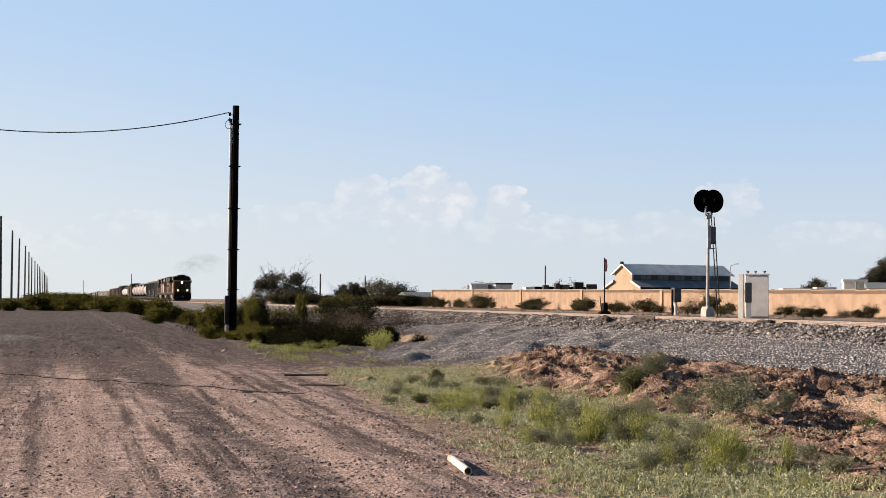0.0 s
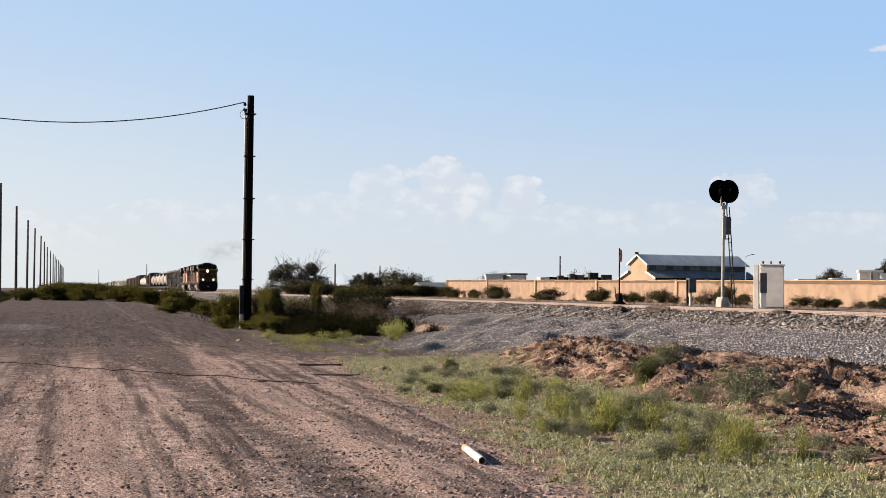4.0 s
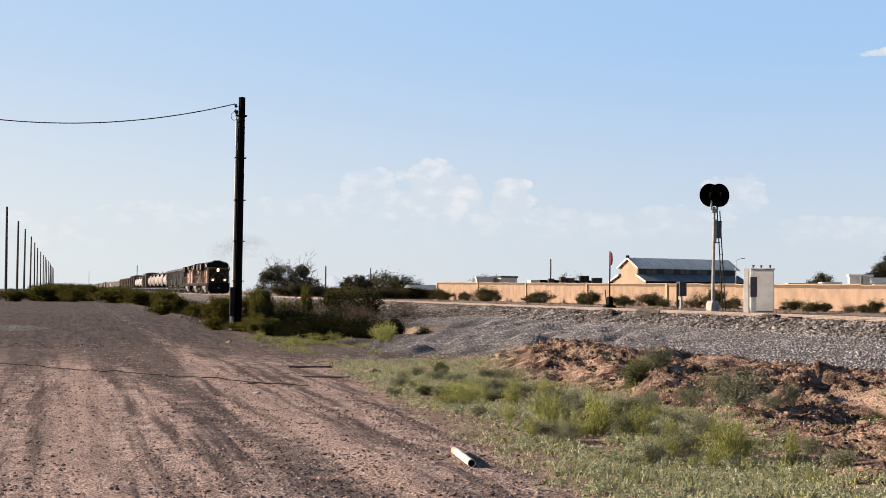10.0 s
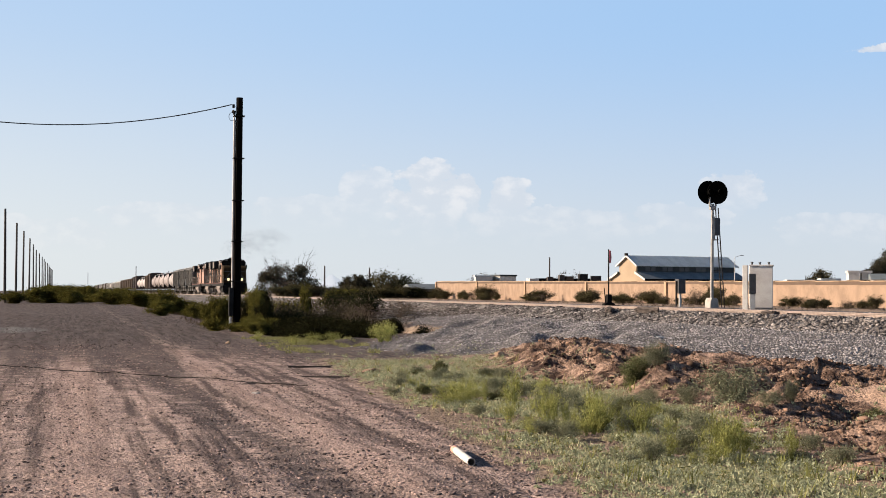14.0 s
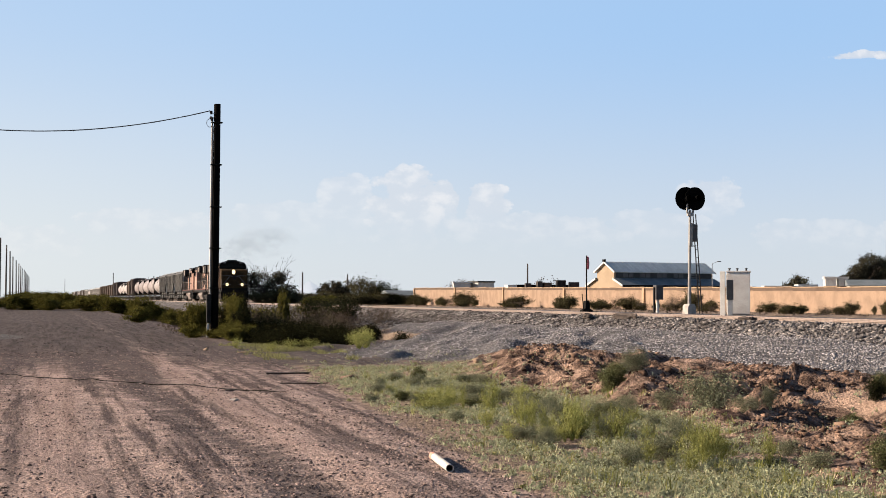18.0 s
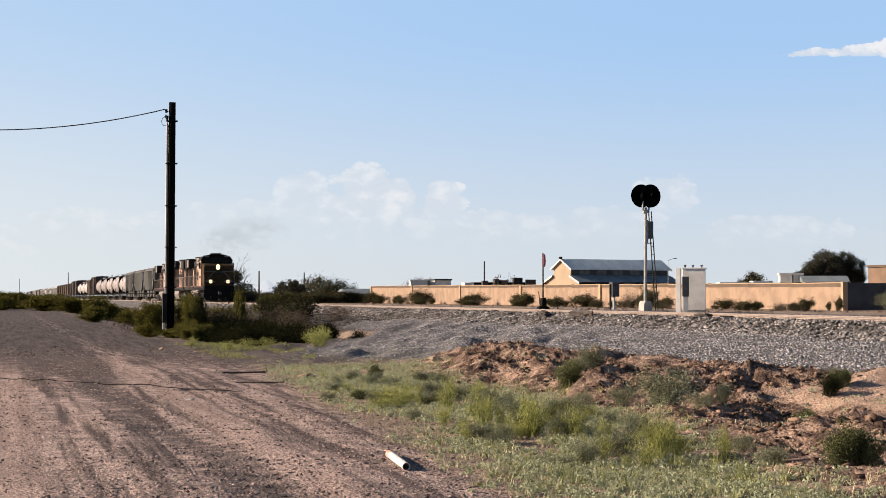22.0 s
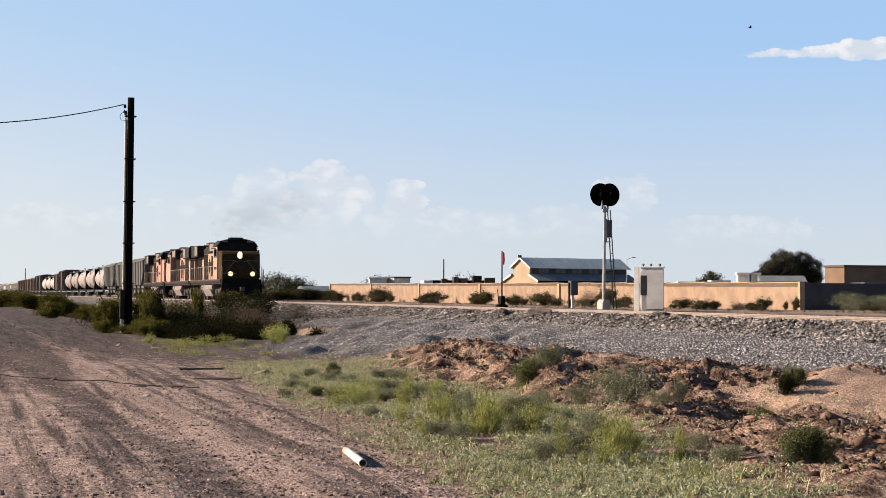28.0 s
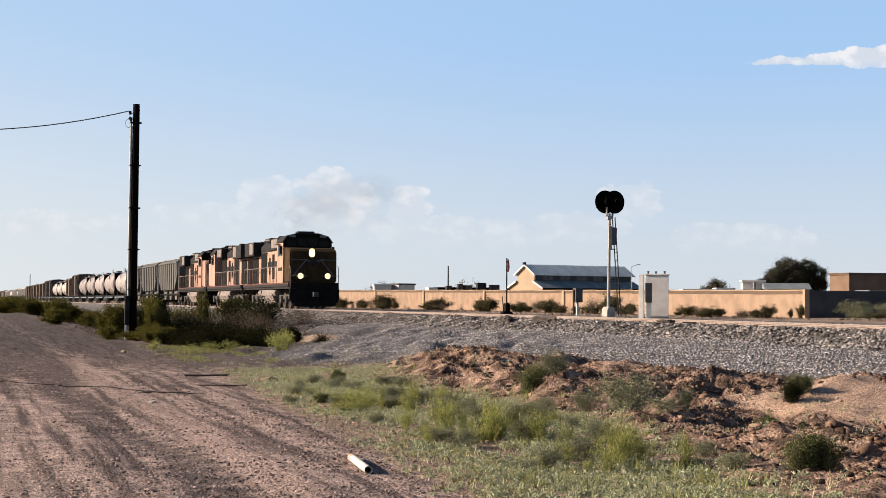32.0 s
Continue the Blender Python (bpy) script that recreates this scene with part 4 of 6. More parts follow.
# ditch brush: dense, low and coloured dark as shade in front, dry brown and taller behind
fill = np.random.RandomState(33)
PLANTS = [p for p in PLANTS if not (p[0] in "ky" and 8.4 < p[1] < 16 and 59 < p[2] < 76)]
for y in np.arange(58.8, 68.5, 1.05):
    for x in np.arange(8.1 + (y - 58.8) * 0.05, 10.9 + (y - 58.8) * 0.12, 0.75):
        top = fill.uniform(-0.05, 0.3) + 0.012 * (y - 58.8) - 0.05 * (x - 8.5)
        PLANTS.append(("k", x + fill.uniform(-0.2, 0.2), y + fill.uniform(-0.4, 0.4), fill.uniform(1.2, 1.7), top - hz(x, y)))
for y in np.arange(69.2, 76, 1.3):
    for x in np.arange(9.0, 0.174 * y, 0.9):
        top = fill.uniform(0.55, 0.95) - 0.08 * max(0.0, x - 11.5)
        PLANTS.append(("o" if fill.rand() < 0.12 else "y", x + fill.uniform(-0.3, 0.3), y + fill.uniform(-0.4, 0.4), fill.uniform(1.3, 2.0), max(0.5, top - hz(x, y))))
# sapling and hedge; unseen k bushes added within it to shade the ditch
PLANTS += [("c", 10.15, 72.5, 0.6, 1.6 - hz(10.15, 72.5)), ("c", 7.15, 64.6, 0.7, 0.7), ("c", 7.45, 66.5, 0.8, 1.5), ("c", 7.6, 68.6, 0.9, 1.6), ("c", 7.85, 70.8, 0.9, 1.65), ("c", 8.1, 73.0, 1.0, 1.7), ("c", 6.9, 62.4, 0.7, 0.45), ("k", 7.5, 65.4, 0.7, 1.1), ("k", 7.6, 67.4, 0.8, 1.5), ("k", 7.8, 69.6, 0.8, 1.6), ("k", 8.0, 71.8, 0.9, 1.6)]
# low grey-green weeds in loose drifts over the verge
for _ in range(56):
    y = fill.uniform(14.5, 31)
    x = np.interp(y, [14, 20, 31], [5.4, 6.2, 6.6]) + fill.uniform(-1.0, 1.3)
    PLANTS.append((fill.choice(["g", "g", "g", "w", "n"]), x, y, fill.uniform(0.16, 0.40), fill.uniform(0.10, 0.26)))
# the bushes beyond the tracks grow in uneven clumps
for i, (kind, x, y, wide, tall) in list(enumerate(PLANTS)):
    if x > 35 and y < 256:
        kind = "o" if kind == "c" else kind
        PLANTS[i] = (kind, x, y, wide * fill.uniform(0.5, 0.75), tall * fill.uniform(1.0, 1.4))
        PLANTS.append(("o" if kind == "y" else kind, x + fill.uniform(-1, 0.2), y + wide * fill.uniform(-0.7, 0.7), wide * fill.uniform(0.3, 0.5), tall * fill.uniform(0.5, 1.0)))
# low scrub along the far side of the tracks
for _ in range(26):
    y = fill.uniform(185, 250)
    PLANTS.append((fill.choice(["o", "o", "k", "y"]), fill.uniform(0.128, 0.205) * y, y, fill.uniform(2.6, 5.0), fill.uniform(0.8, 1.5)))
# spindly weeds beside the taller clumps
for x, y, wide, tall in [r_[1:] for r_ in PLANTS if r_[0] == "w" and r_[2] < 30]:
    for _ in range(2):
        PLANTS.append(("w", x + fill.uniform(-0.4, 0.4), y + fill.uniform(-0.8, 0.8), wide * fill.uniform(0.35, 0.7), tall * fill.uniform(0.5, 0.95)))
pools, used = {"c": creosote_kinds, "g": sage_kinds, "d": dark_kinds, "w": weed_kinds, "y": dry_kinds, "k": thick_kinds, "o": olive_kinds, "n": fine_kinds}, {}
for kind, x, y, wide, tall in PLANTS:
    pool, i = pools[kind], used.get(kind, 0)
    used[kind] = i + 1
    if i < len(pool):
        set_at(pool[i], x, y, wide, tall)
    else:
        plant(pool[i % len(pool)], x, y, wide, tall)


def tree(name, label, seed, x, y, tall, wide, trunk_h, leaves, leaf, green, depth=3, clump=0.09, limbs=6, lean=0.9, lobes=()):
    r = np.random.RandomState(seed)
    ob = thing(name, label, "tree", pose(x, y, hz(x, y)))
    bm, tips = B(), []
    rod(bm, (0, 0, -0.2), (0.05, 0.03, trunk_h), 0.035 * tall, 0.026 * tall, 8)
    part("trunk", bm, BARK, ob)
    bm = B()
    for i in range(limbs):
        a = 6.28 * i / limbs + r.uniform(-0.4, 0.4)
        bough(bm, (0.05, 0.03, trunk_h * r.uniform(0.6, 1.0)), (math.cos(a) * lean, math.sin(a) * lean, r.uniform(0.35, 1.2)), tall * 0.33, 0.018 * tall, r, depth, tips, 0.8, 5)
    tips = np.array(tips)
    # bring the crown to the width and height that the tree has
    sx = wide / 2 / max(np.percentile(np.hypot(tips[:, 0], tips[:, 1]), 92), 0.1)
    sz = (tall - trunk_h * 0.6) / max(np.percentile(tips[:, 2], 98) - trunk_h * 0.6, 0.1)
    for v in bm.verts:
        v.co = Vector((v.co.x * sx, v.co.y * sx, trunk_h * 0.6 + (v.co.z - trunk_h * 0.6) * sz))
    tips = tips * [sx, sx, sz] + [0, 0, trunk_h * 0.6 * (1 - sz)]
    part("branchwork", bm, BARK, ob)
    if lobes:
        # leafy masses round the boughs, each hollow, dented and open below
        heart = []
        for cx, cy, cz, rad in lobes:
            w_ = r.normal(size=(260, 3))
            w_ /= np.linalg.norm(w_, axis=1)[:, None]
            w_ *= (rad * (0.55 + 0.5 * r.rand(260) ** 0.5))[:, None]
            heart.append(w_ * [1, 1, 0.8] + [cx, cy, cz])
        tips = np.concatenate(heart)
    if leaves:
        k = r.randint(0, len(tips), leaves)
        pts = tips[k] + r.normal(size=(leaves, 3)) * clump * tall
        V, F = leaf_quads(pts, leaf * (0.6 + 0.8 * r.rand(leaves)), r)
        part("crown", quad_mesh("crown", V, F, green), None, ob)
    return ob


# trees beyond the tracks
tree("mesquite_tree", "sparse thorny mesquite tree with bare outer twigs", 75, 26.9, 208, 5.2, 8.6, 0.7, 12000, 0.10, GREY_LEAF, 3, 0.035, 18, 1.4,
     lobes=((-2.4, 0, 1.5, 1.4), (-0.7, 0.3, 2.6, 1.5), (-1.8, -0.3, 2.9, 1.1), (1.2, 0, 1.8, 1.4), (2.8, 0.2, 1.3, 1.2), (0.4, 0, 1.3, 1.5), (1.5, 0.2, 3.2, 0.8), (-2.9, 0, 2.4, 0.7)))
tree("desert_tree", "dark rounded desert tree beyond the tracks", 62, 39.9, 236, 2.8, 4.8, 0.7, 8000, 0.11, GREY_LEAF, 2, 0.07, 11, 1.2)
tree("desert_tree", "olive desert tree among low sheds", 63, 56.0, 300, 4.2, 6.0, 0.9, 4500, 0.14, OLIVE_TREE, 2, 0.10, 9, 1.2)
tree("desert_tree", "low dark desert tree beside a shed", 64, 62.5, 310, 3.6, 5.4, 0.8, 4000, 0.14, DARK_LEAF, 2, 0.10, 9, 1.2)
tree("desert_tree", "small leafless tree behind the tan wall", 65, 75.0, 300, 4.4, 6.0, 0.9, 700, 0.15, STRAW, 3, 0.07, 7, 1.0)
tree("desert_tree", "small leafless tree behind the tan wall", 66, 98.0, 320, 4.8, 6.6, 0.9, 800, 0.15, STRAW, 3, 0.07, 7, 1.0)
tree("round_tree", "small dark round tree behind the tan wall", 67, 104.6, 222, 3.9, 2.6, 1.2, 7000, 0.11, GREY_LEAF, 2, 0.06, 9, 1.0)
tree("round_tree", "small olive tree behind the tan wall", 68, 107.6, 226, 3.9, 2.4, 1.2, 2600, 0.12, OLIVE_TREE, 2, 0.11, 7, 1.0)
tree("broad_tree", "broad dark tree with a dense rounded crown", 69, 111.6, 212, 6.5, 5.2, 1.6, 26000, 0.10, GREY_LEAF, 2, 0.035, 8, 1.1,
     lobes=((-1.8, 0, 4.6, 1.4), (0.1, 0.2, 6.1, 1.5), (0.9, -0.2, 4.6, 1.6), (-0.7, 0.3, 3.7, 1.5), (-1.4, 0, 3.0, 1.3)))
tree("broad_tree", "broad dark tree with a dense rounded crown", 70, 115.3, 213, 6.2, 5.6, 1.6, 26000, 0.10, GREY_LEAF, 2, 0.035, 8, 1.1,
     lobes=((-1.6, 0, 5.2, 1.4), (-0.1, 0.2, 5.8, 1.5), (1.2, -0.2, 5.0, 1.5), (0.2, 0.3, 3.9, 1.8), (1.7, 0, 3.6, 1.1), (-1.4, 0, 3.6, 1.3)))
tree("broad_tree", "dark tree with a lower rounded crown", 71, 108.4, 212, 4.8, 3.6, 1.2, 9000, 0.12, GREY_LEAF, 2, 0.035, 8, 1.0,
     lobes=((-0.5, 0, 3.3, 1.3), (0.9, 0, 2.6, 1.2), (-0.9, 0, 2.2, 1.0)))


# ---------------------------------------------------------------- service pole and wires
def wire_between(name, a, b, sag, r, label, material=CABLE):
    curve = bpy.data.curves.new(name, "CURVE")
    curve.dimensions, curve.bevel_depth, curve.bevel_resolution = "3D", r, 1
    s = curve.splines.new("POLY")
    n = 40
    s.points.add(n)
    a, b = Vector(a), Vector(b)
    for i in range(n + 1):
        u = i / n
        p = a.lerp(b, u)
        s.points[i].co = (p.x, p.y, p.z - sag * 4 * u * (1 - u), 1)
    curve.materials.append(material)
    return tagged(new(name, curve), label, "cable")


POLE = Vector((6.63, 67.3, 0))
pole = thing("utility_pole", "dark creosoted wooden service pole with conduit and meter box", "utility pole", pose(POLE.x, POLE.y, -0.02, 0, 0.35, 0))
part("shaft", rod(B(), (0, 0, -0.4), (0, 0, 9.40), 0.160, 0.132, 16), CREOSOTE_POLE, pole)
part("conduit", rod(B(), (-0.205, -0.02, 1.2), (-0.205, -0.02, 8.72), 0.034, seg=8), WHITE_PAINT, pole, "pale steel conduit up the side")
part("inner_conduit", rod(B(), (-0.165, -0.10, 1.2), (-0.165, -0.10, 8.5), 0.018, seg=6), CABLE, pole)
for z in (2.0, 3.6, 5.25, 6.95, 8.65):
    bm = B()
    box(bm, -0.24, 0.21, -0.19, 0.17, z - 0.02, z + 0.02, 0.005)
    part("strap", bm, LOCO_BLACK, pole, "dark steel strap")
bm = B()
rod(bm, (-0.205, -0.02, 8.70), (-0.215, -0.02, 8.86), 0.05, 0.07, 10)
rod(bm, (-0.215, -0.02, 8.86), (-0.30, -0.02, 8.80), 0.07, 0.03, 10)
part("weatherhead", bm, LOCO_GREY, pole)
bm = B()
for k in range(10):
    a, b = math.pi * 2 * k / 10, math.pi * 2 * (k + 1) / 10
    rod(bm, (-0.30 + 0.13 * math.cos(a), -0.05, 8.62 + 0.17 * math.sin(a)), (-0.30 + 0.13 * math.cos(b), -0.05, 8.62 + 0.17 * math.sin(b)), 0.010, seg=5)
part("drip_loop", bm, CABLE, pole)
bm = B()
rod(bm, (-0.15, 0, 9.02), (-0.30, 0, 9.06), 0.015, seg=6)
rod(bm, (-0.24, 0, 8.98), (-0.24, 0, 9.12), 0.05, seg=10)
part("insulator", bm, LOCO_GREY, pole)
meter = part("meter_box", box(B(), -0.33, -0.15, -0.20, 0.06, 0.62, 1.75, 0.02), LOCO_GREY, pole, "dark grey steel meter box")
part("meter_door", box(B(), -0.32, -0.17, -0.215, -0.203, 0.7, 1.68, 0.004), LOCO_GREY, meter)
part("riser", box(B(), -0.31, -0.22, -0.16, -0.04, 0.0, 0.58, 0.01), WHITE_PAINT, pole, "sunlit pale riser pipe at the foot")
wire_between("service_wire", (6.40, 67.3, 9.10), (-11.5, 67.3, 10.2), 1.50, 0.022, "black service cable slung from the pole")

rowpole = thing("power_pole", "tall bare weathered wooden power pole", "utility pole", pose(-7.75, 172.5, 0), group="row of power poles")
part("shaft", rod(B(), (0, 0, -0.4), (0, 0, 12.0), 0.19, 0.13, 8), GREY_WOOD, rowpole)
for k in range(1, 17):
    copy_thing(rowpole, pose(-7.75 + random.uniform(-0.12, 0.12), 172.5 + 43.6 * k, random.uniform(-0.3, 0.1), random.uniform(-0.5, 0.5), random.uniform(-0.5, 0.5), random.uniform(-5, 5)))
farpole = thing("line_pole", "slender far power pole beyond the tracks", "utility pole", pose(39.0, 258, 0.6), group="far poles")
part("shaft", rod(B(), (0, 0, -0.3), (0, 0, 5.0), 0.15, 0.11, 7), GREY_WOOD, farpole)
for x, y, tall in ((53.6, 300, 1.08), (76.6, 262, 1.35), (20.3, 520, 1.7), (30.0, 700, 1.5), (10.2, 900, 2.1)):
    ob = copy_thing(farpole, pose(x, y, 0.6))
    ob.scale = (1, 1, tall)
tpole = thing("telegraph_pole", "far pole with a short crossarm", "utility pole", pose(23.2, 480, 0.6))
part("shaft", rod(B(), (0, 0, -0.3), (0, 0, 5.2), 0.14, 0.11, 7), GREY_WOOD, tpole)
part("crossarm", box(B(), -1.0, 1.0, -0.08, 0.08, 4.75, 4.95, 0.01), GREY_WOOD, tpole)


# ---------------------------------------------------------------- signal, cabinets, switch stand
MAST = (26.9, 67.3)
sz_ = hz(*MAST)
signal = thing("railway_signal", "silver railway signal mast with two round black heads and a ladder", "railway signal", pose(MAST[0], MAST[1], sz_, 0, 0.6, 14))
part("base", prism(B(), [(-0.22, -0.1), (0.22, -0.1), (0.2, 0.30), (0.12, 0.42), (-0.12, 0.42), (-0.2, 0.30)], "y", -0.2, 0.2), CONCRETE, signal, "pale concrete footing")
part("mast", rod(B(), (0, 0, 0.3), (0.0, 0, 4.45), 0.074, 0.058, 14), SILVER_PAINT, signal)
part("junction_box", box(B(), 0.02, 0.30, -0.16, 0.14, 3.1, 3.85, 0.03), GREY_CASE, signal)
part("cable_box", box(B(), -0.14, 0.03, -0.17, -0.09, 2.9, 3.9, 0.02), SILVER_PAINT, signal)
bm = B()
for x0, x1 in ((0.60, 0.24), (0.74, 0.38)):
    rod(bm, (x0 + 0.12, 0.25, -0.05), (x1, 0.12, 4.3), 0.024, seg=6)
part("ladder_rail", bm, LOCO_GREY, signal)
for k in range(11):
    u = k / 11
    part("rung", rod(B(), (0.70 - 0.44 * u, 0.25 - 0.1 * u, 0.3 + 3.9 * u), (0.84 - 0.44 * u, 0.25 - 0.1 * u, 0.3 + 3.9 * u), 0.012, seg=5), LOCO_GREY, signal)
for z in (1.6, 2.9):
    part("brace", rod(B(), (0, 0, z), (0.76 - 0.1 * z, 0.2, z + 0.03), 0.022, seg=6), LOCO_GREY, signal)
bm = B()
for x in (-0.15, 0.16):
    rod(bm, (x, 0, 4.35), (x, 0, 4.72), 0.045, seg=8)
    rod(bm, (x, 0, 4.35), (0, 0, 4.25), 0.045, seg=8)
box(bm, -0.14, 0.16, -0.06, 0.06, 4.2, 4.32, 0.01)
part("bracket", bm, SILVER_PAINT, signal, "silver forked head bracket")
for x, y, turn in ((-0.12, 0.14, -8), (0.22, -0.06, -4)):
    bm = B()
    rod(bm, (0, 0, 0), (0, 0.02, 0), 0.50, seg=48)
    rod(bm, (0, 0.02, 0), (0, 0.32, 0), 0.16, 0.13, 16)
    rod(bm, (0, -0.30, 0), (0, 0.0, 0), 0.13, 0.12, 16, caps=False)
    head = part("signal_head", bm, SIGNAL_BLACK, signal, "round black target disc with a hood")
    head.matrix_local = pose(x, y, 4.95, 0, 0, turn)
    part("lens", rod(B(), (0, -0.02, 0), (0, -0.035, 0), 0.10, seg=16), DARK_GLASS, head)

CAB = (26.7, 61.6)
cz = hz(*CAB)
cabin = thing("signal_cabinet", "white painted steel signal cabinet beside the track", "cabinet", pose(CAB[0], CAB[1], cz, 0, 0, -24))
part("body", box(B(), -0.45, 0.45, -0.365, 0.365, 0.08, 1.72, 0.02), CABINET_WHITE, cabin, "stained off-white housing")
part("roof", box(B(), -0.48, 0.49, -0.40, 0.40, 1.72, 1.78, 0.015), CABINET_WHITE, cabin)
part("plinth", box(B(), -0.43, 0.43, -0.345, 0.345, -0.1, 0.08, 0.01), CONCRETE, cabin)
for y0, y1 in ((-0.34, -0.01), (0.01, 0.34)):
    d_ = part("door", box(B(), -0.475, -0.452, y0, y1, 0.16, 1.66, 0.008), WHITE_PAINT, cabin)
    part("handle", box(B(), -0.50, -0.477, (y0 + y1) / 2 - 0.02, (y0 + y1) / 2 + 0.02, 0.8, 0.98, 0.006), GALVANISED, d_)
for x, y in ((-0.35, -0.2), (-0.05, 0.1), (0.3, -0.1)):
    bm = B()
    rod(bm, (x, y, 1.78), (x, y, 1.85), 0.035, seg=8)
    rod(bm, (x, y, 1.85), (x, y, 1.89), 0.06, 0.045, 8)
    part("roof_vent", bm, GREY_CASE, cabin)
front = thing("meter_pedestal", "grey meter case on a white post before the cabinet", "electric meter", pose(26.09, 61.03, hz(26.09, 61.03), 0, 0, -20))
part("case", box(B(), -0.13, 0.13, -0.10, 0.10, 0.62, 1.40, 0.02), GREY_CASE, front)
part("post", box(B(), -0.10, 0.10, -0.06, 0.06, -0.05, 0.62, 0.01), WHITE_PAINT, front)
# added white strip, as tall as the cabinet, for its bright sunlit side
side = thing("marker_post", "narrow white post beside the cabinet", "post", pose(25.86, 61.2, hz(25.86, 61.2), 0, 0, -35))
part("post", box(B(), -0.10, 0.10, -0.05, 0.05, -0.05, 1.74, 0.01), WHITE_PAINT, side)

relay = thing("relay_case", "dark grey relay case on a pale post", "case", pose(27.2, 71.9, hz(27.2, 71.9), 0, 0, 12))
part("case", box(B(), -0.16, 0.22, -0.14, 0.14, 0.62, 1.28, 0.02), GREY_CASE, relay)
part("post", box(B(), -0.04, 0.06, -0.04, 0.04, -0.05, 0.62, 0.005), WHITE_PAINT, relay)
part("back_post", box(B(), -0.22, -0.165, -0.04, 0.04, -0.05, 1.2, 0.005), LOCO_GREY, relay)

SW = (23.7, 71.6)
switch = thing("switch_stand", "black switch stand with a tall red target beside the rails", "switch stand", pose(SW[0], SW[1], hz(*SW), 0, 0, 10))
part("stand", prism(B(), [(-0.30, -0.05), (0.30, -0.05), (0.26, 0.12), (0.12, 0.2), (0.09, 0.55), (-0.09, 0.55), (-0.12, 0.2), (-0.26, 0.12)], "y", -0.12, 0.12), LOCO_BLACK, switch)
part("spindle", rod(B(), (0, 0, 0.3), (0, 0, 2.58), 0.036, 0.028, 10), LOCO_BLACK, switch)
part("lever", rod(B(), (-0.2, -0.1, 0.1), (-0.28, -0.1, 0.85), 0.022, seg=6), LOCO_BLACK, switch)
t_ = prism(B(), [(0.03, 1.95), (0.09, 1.98), (0.12, 2.2), (0.09, 2.5), (0.03, 2.54), (0.0, 2.5), (0.0, 2.2), (0.0, 1.98)], "y", -0.052, -0.04)
part("target", t_, RED_TARGET, switch, "red oval steel target")
part("tie_end", box(B(), -0.9, 0.5, -0.12, 0.12, -0.08, 0.02, 0.01), TIE_WOOD, switch)

pipe = thing("pipe_offcut", "short white plastic pipe with a pink end, lying in the grass", "pipe", look((3.70, 15.62, hz(3.70, 15.62) + 0.040), (3.61, 14.80, hz(3.61, 14.80) + 0.040)))
def tube(bm, z0, z1, r, wall, seg=24):
    rings = [[bm.verts.new((rr * math.cos(6.28318 * k / seg), rr * math.sin(6.28318 * k / seg), z)) for k in range(seg)] for rr, z in ((r, z0), (r, z1), (r - wall, z1), (r - wall, z0))]
    for i in range(4):
        a, b = rings[i], rings[(i + 1) % 4]
        for k in range(seg):
            bm.faces.new((a[k], a[(k + 1) % seg], b[(k + 1) % seg], b[k]))
    bmesh.ops.recalc_face_normals(bm, faces=bm.faces[:])
    return bm
part("tube", tube(B(), -0.80, 0.36, 0.037, 0.005), WARM_PIPE, pipe, smooth=False)
part("collar", tube(B(), 0.362, 0.52, 0.039, 0.007), PINK_END, pipe, "pinkish primed pipe end")


# ---------------------------------------------------------------- boundary wall and buildings
WALL_X, W_END, W_FAR = 55.0, 101.8, 249.0
wall = thing("boundary_wall", "long tan block wall with a darker coping and posts", "wall", kind="structure")


def wall_top(y):
    return 2.50 + (y - W_END) / (246.0 - W_END) * 0.72


step_len = 24.8
ys_ = [W_END + 0.16] + [W_END + 22.0 + step_len * k for k in range(5)] + [W_FAR]
for a, b in zip(ys_[:-1], ys_[1:]):
    for k in range(3):
        y0, y1 = a + (b - a) * k / 3, a + (b - a) * (k + 1) / 3
        top = wall_top((y0 + y1) / 2)
        part("panel", box(B(), WALL_X - 0.10, WALL_X + 0.10, y0, y1, 0.3, top - 0.30), TAN_BLOCK, wall)
        part("coping", box(B(), WALL_X - 0.13, WALL_X + 0.13, y0, y1, top - 0.30, top - 0.06), TAN_CAP, wall)
        part("cap", box(B(), WALL_X - 0.17, WALL_X + 0.17, y0, y1, top - 0.06, top), TAN_POST, wall)
for y in ys_[2:]:
    part("post", box(B(), WALL_X - 0.27, WALL_X - 0.135, y - 0.25, y + 0.25, 0.3, wall_top(y) - 0.1), TAN_POST, wall)
part("corner_post", box(B(), WALL_X - 0.18, WALL_X + 0.18, W_END - 0.16, W_END + 0.16, 0.3, wall_top(W_END) + 0.05, 0.02), TAN_POST, wall, "pale corner post")
ret = thing("return_wall", "shaded block wall running away from the tracks", "wall", kind="structure")
for k in range(8):
    x0 = WALL_X + 0.18 + k * 6.0
    part("panel", box(B(), x0, x0 + 6.0, W_END - 0.10, W_END + 0.10, 0.3, 2.32), SHADED_BLOCK, ret)
    part("coping", box(B(), x0, x0 + 6.0, W_END - 0.13, W_END + 0.13, 2.32, 2.46), SHADED_BLOCK, ret)


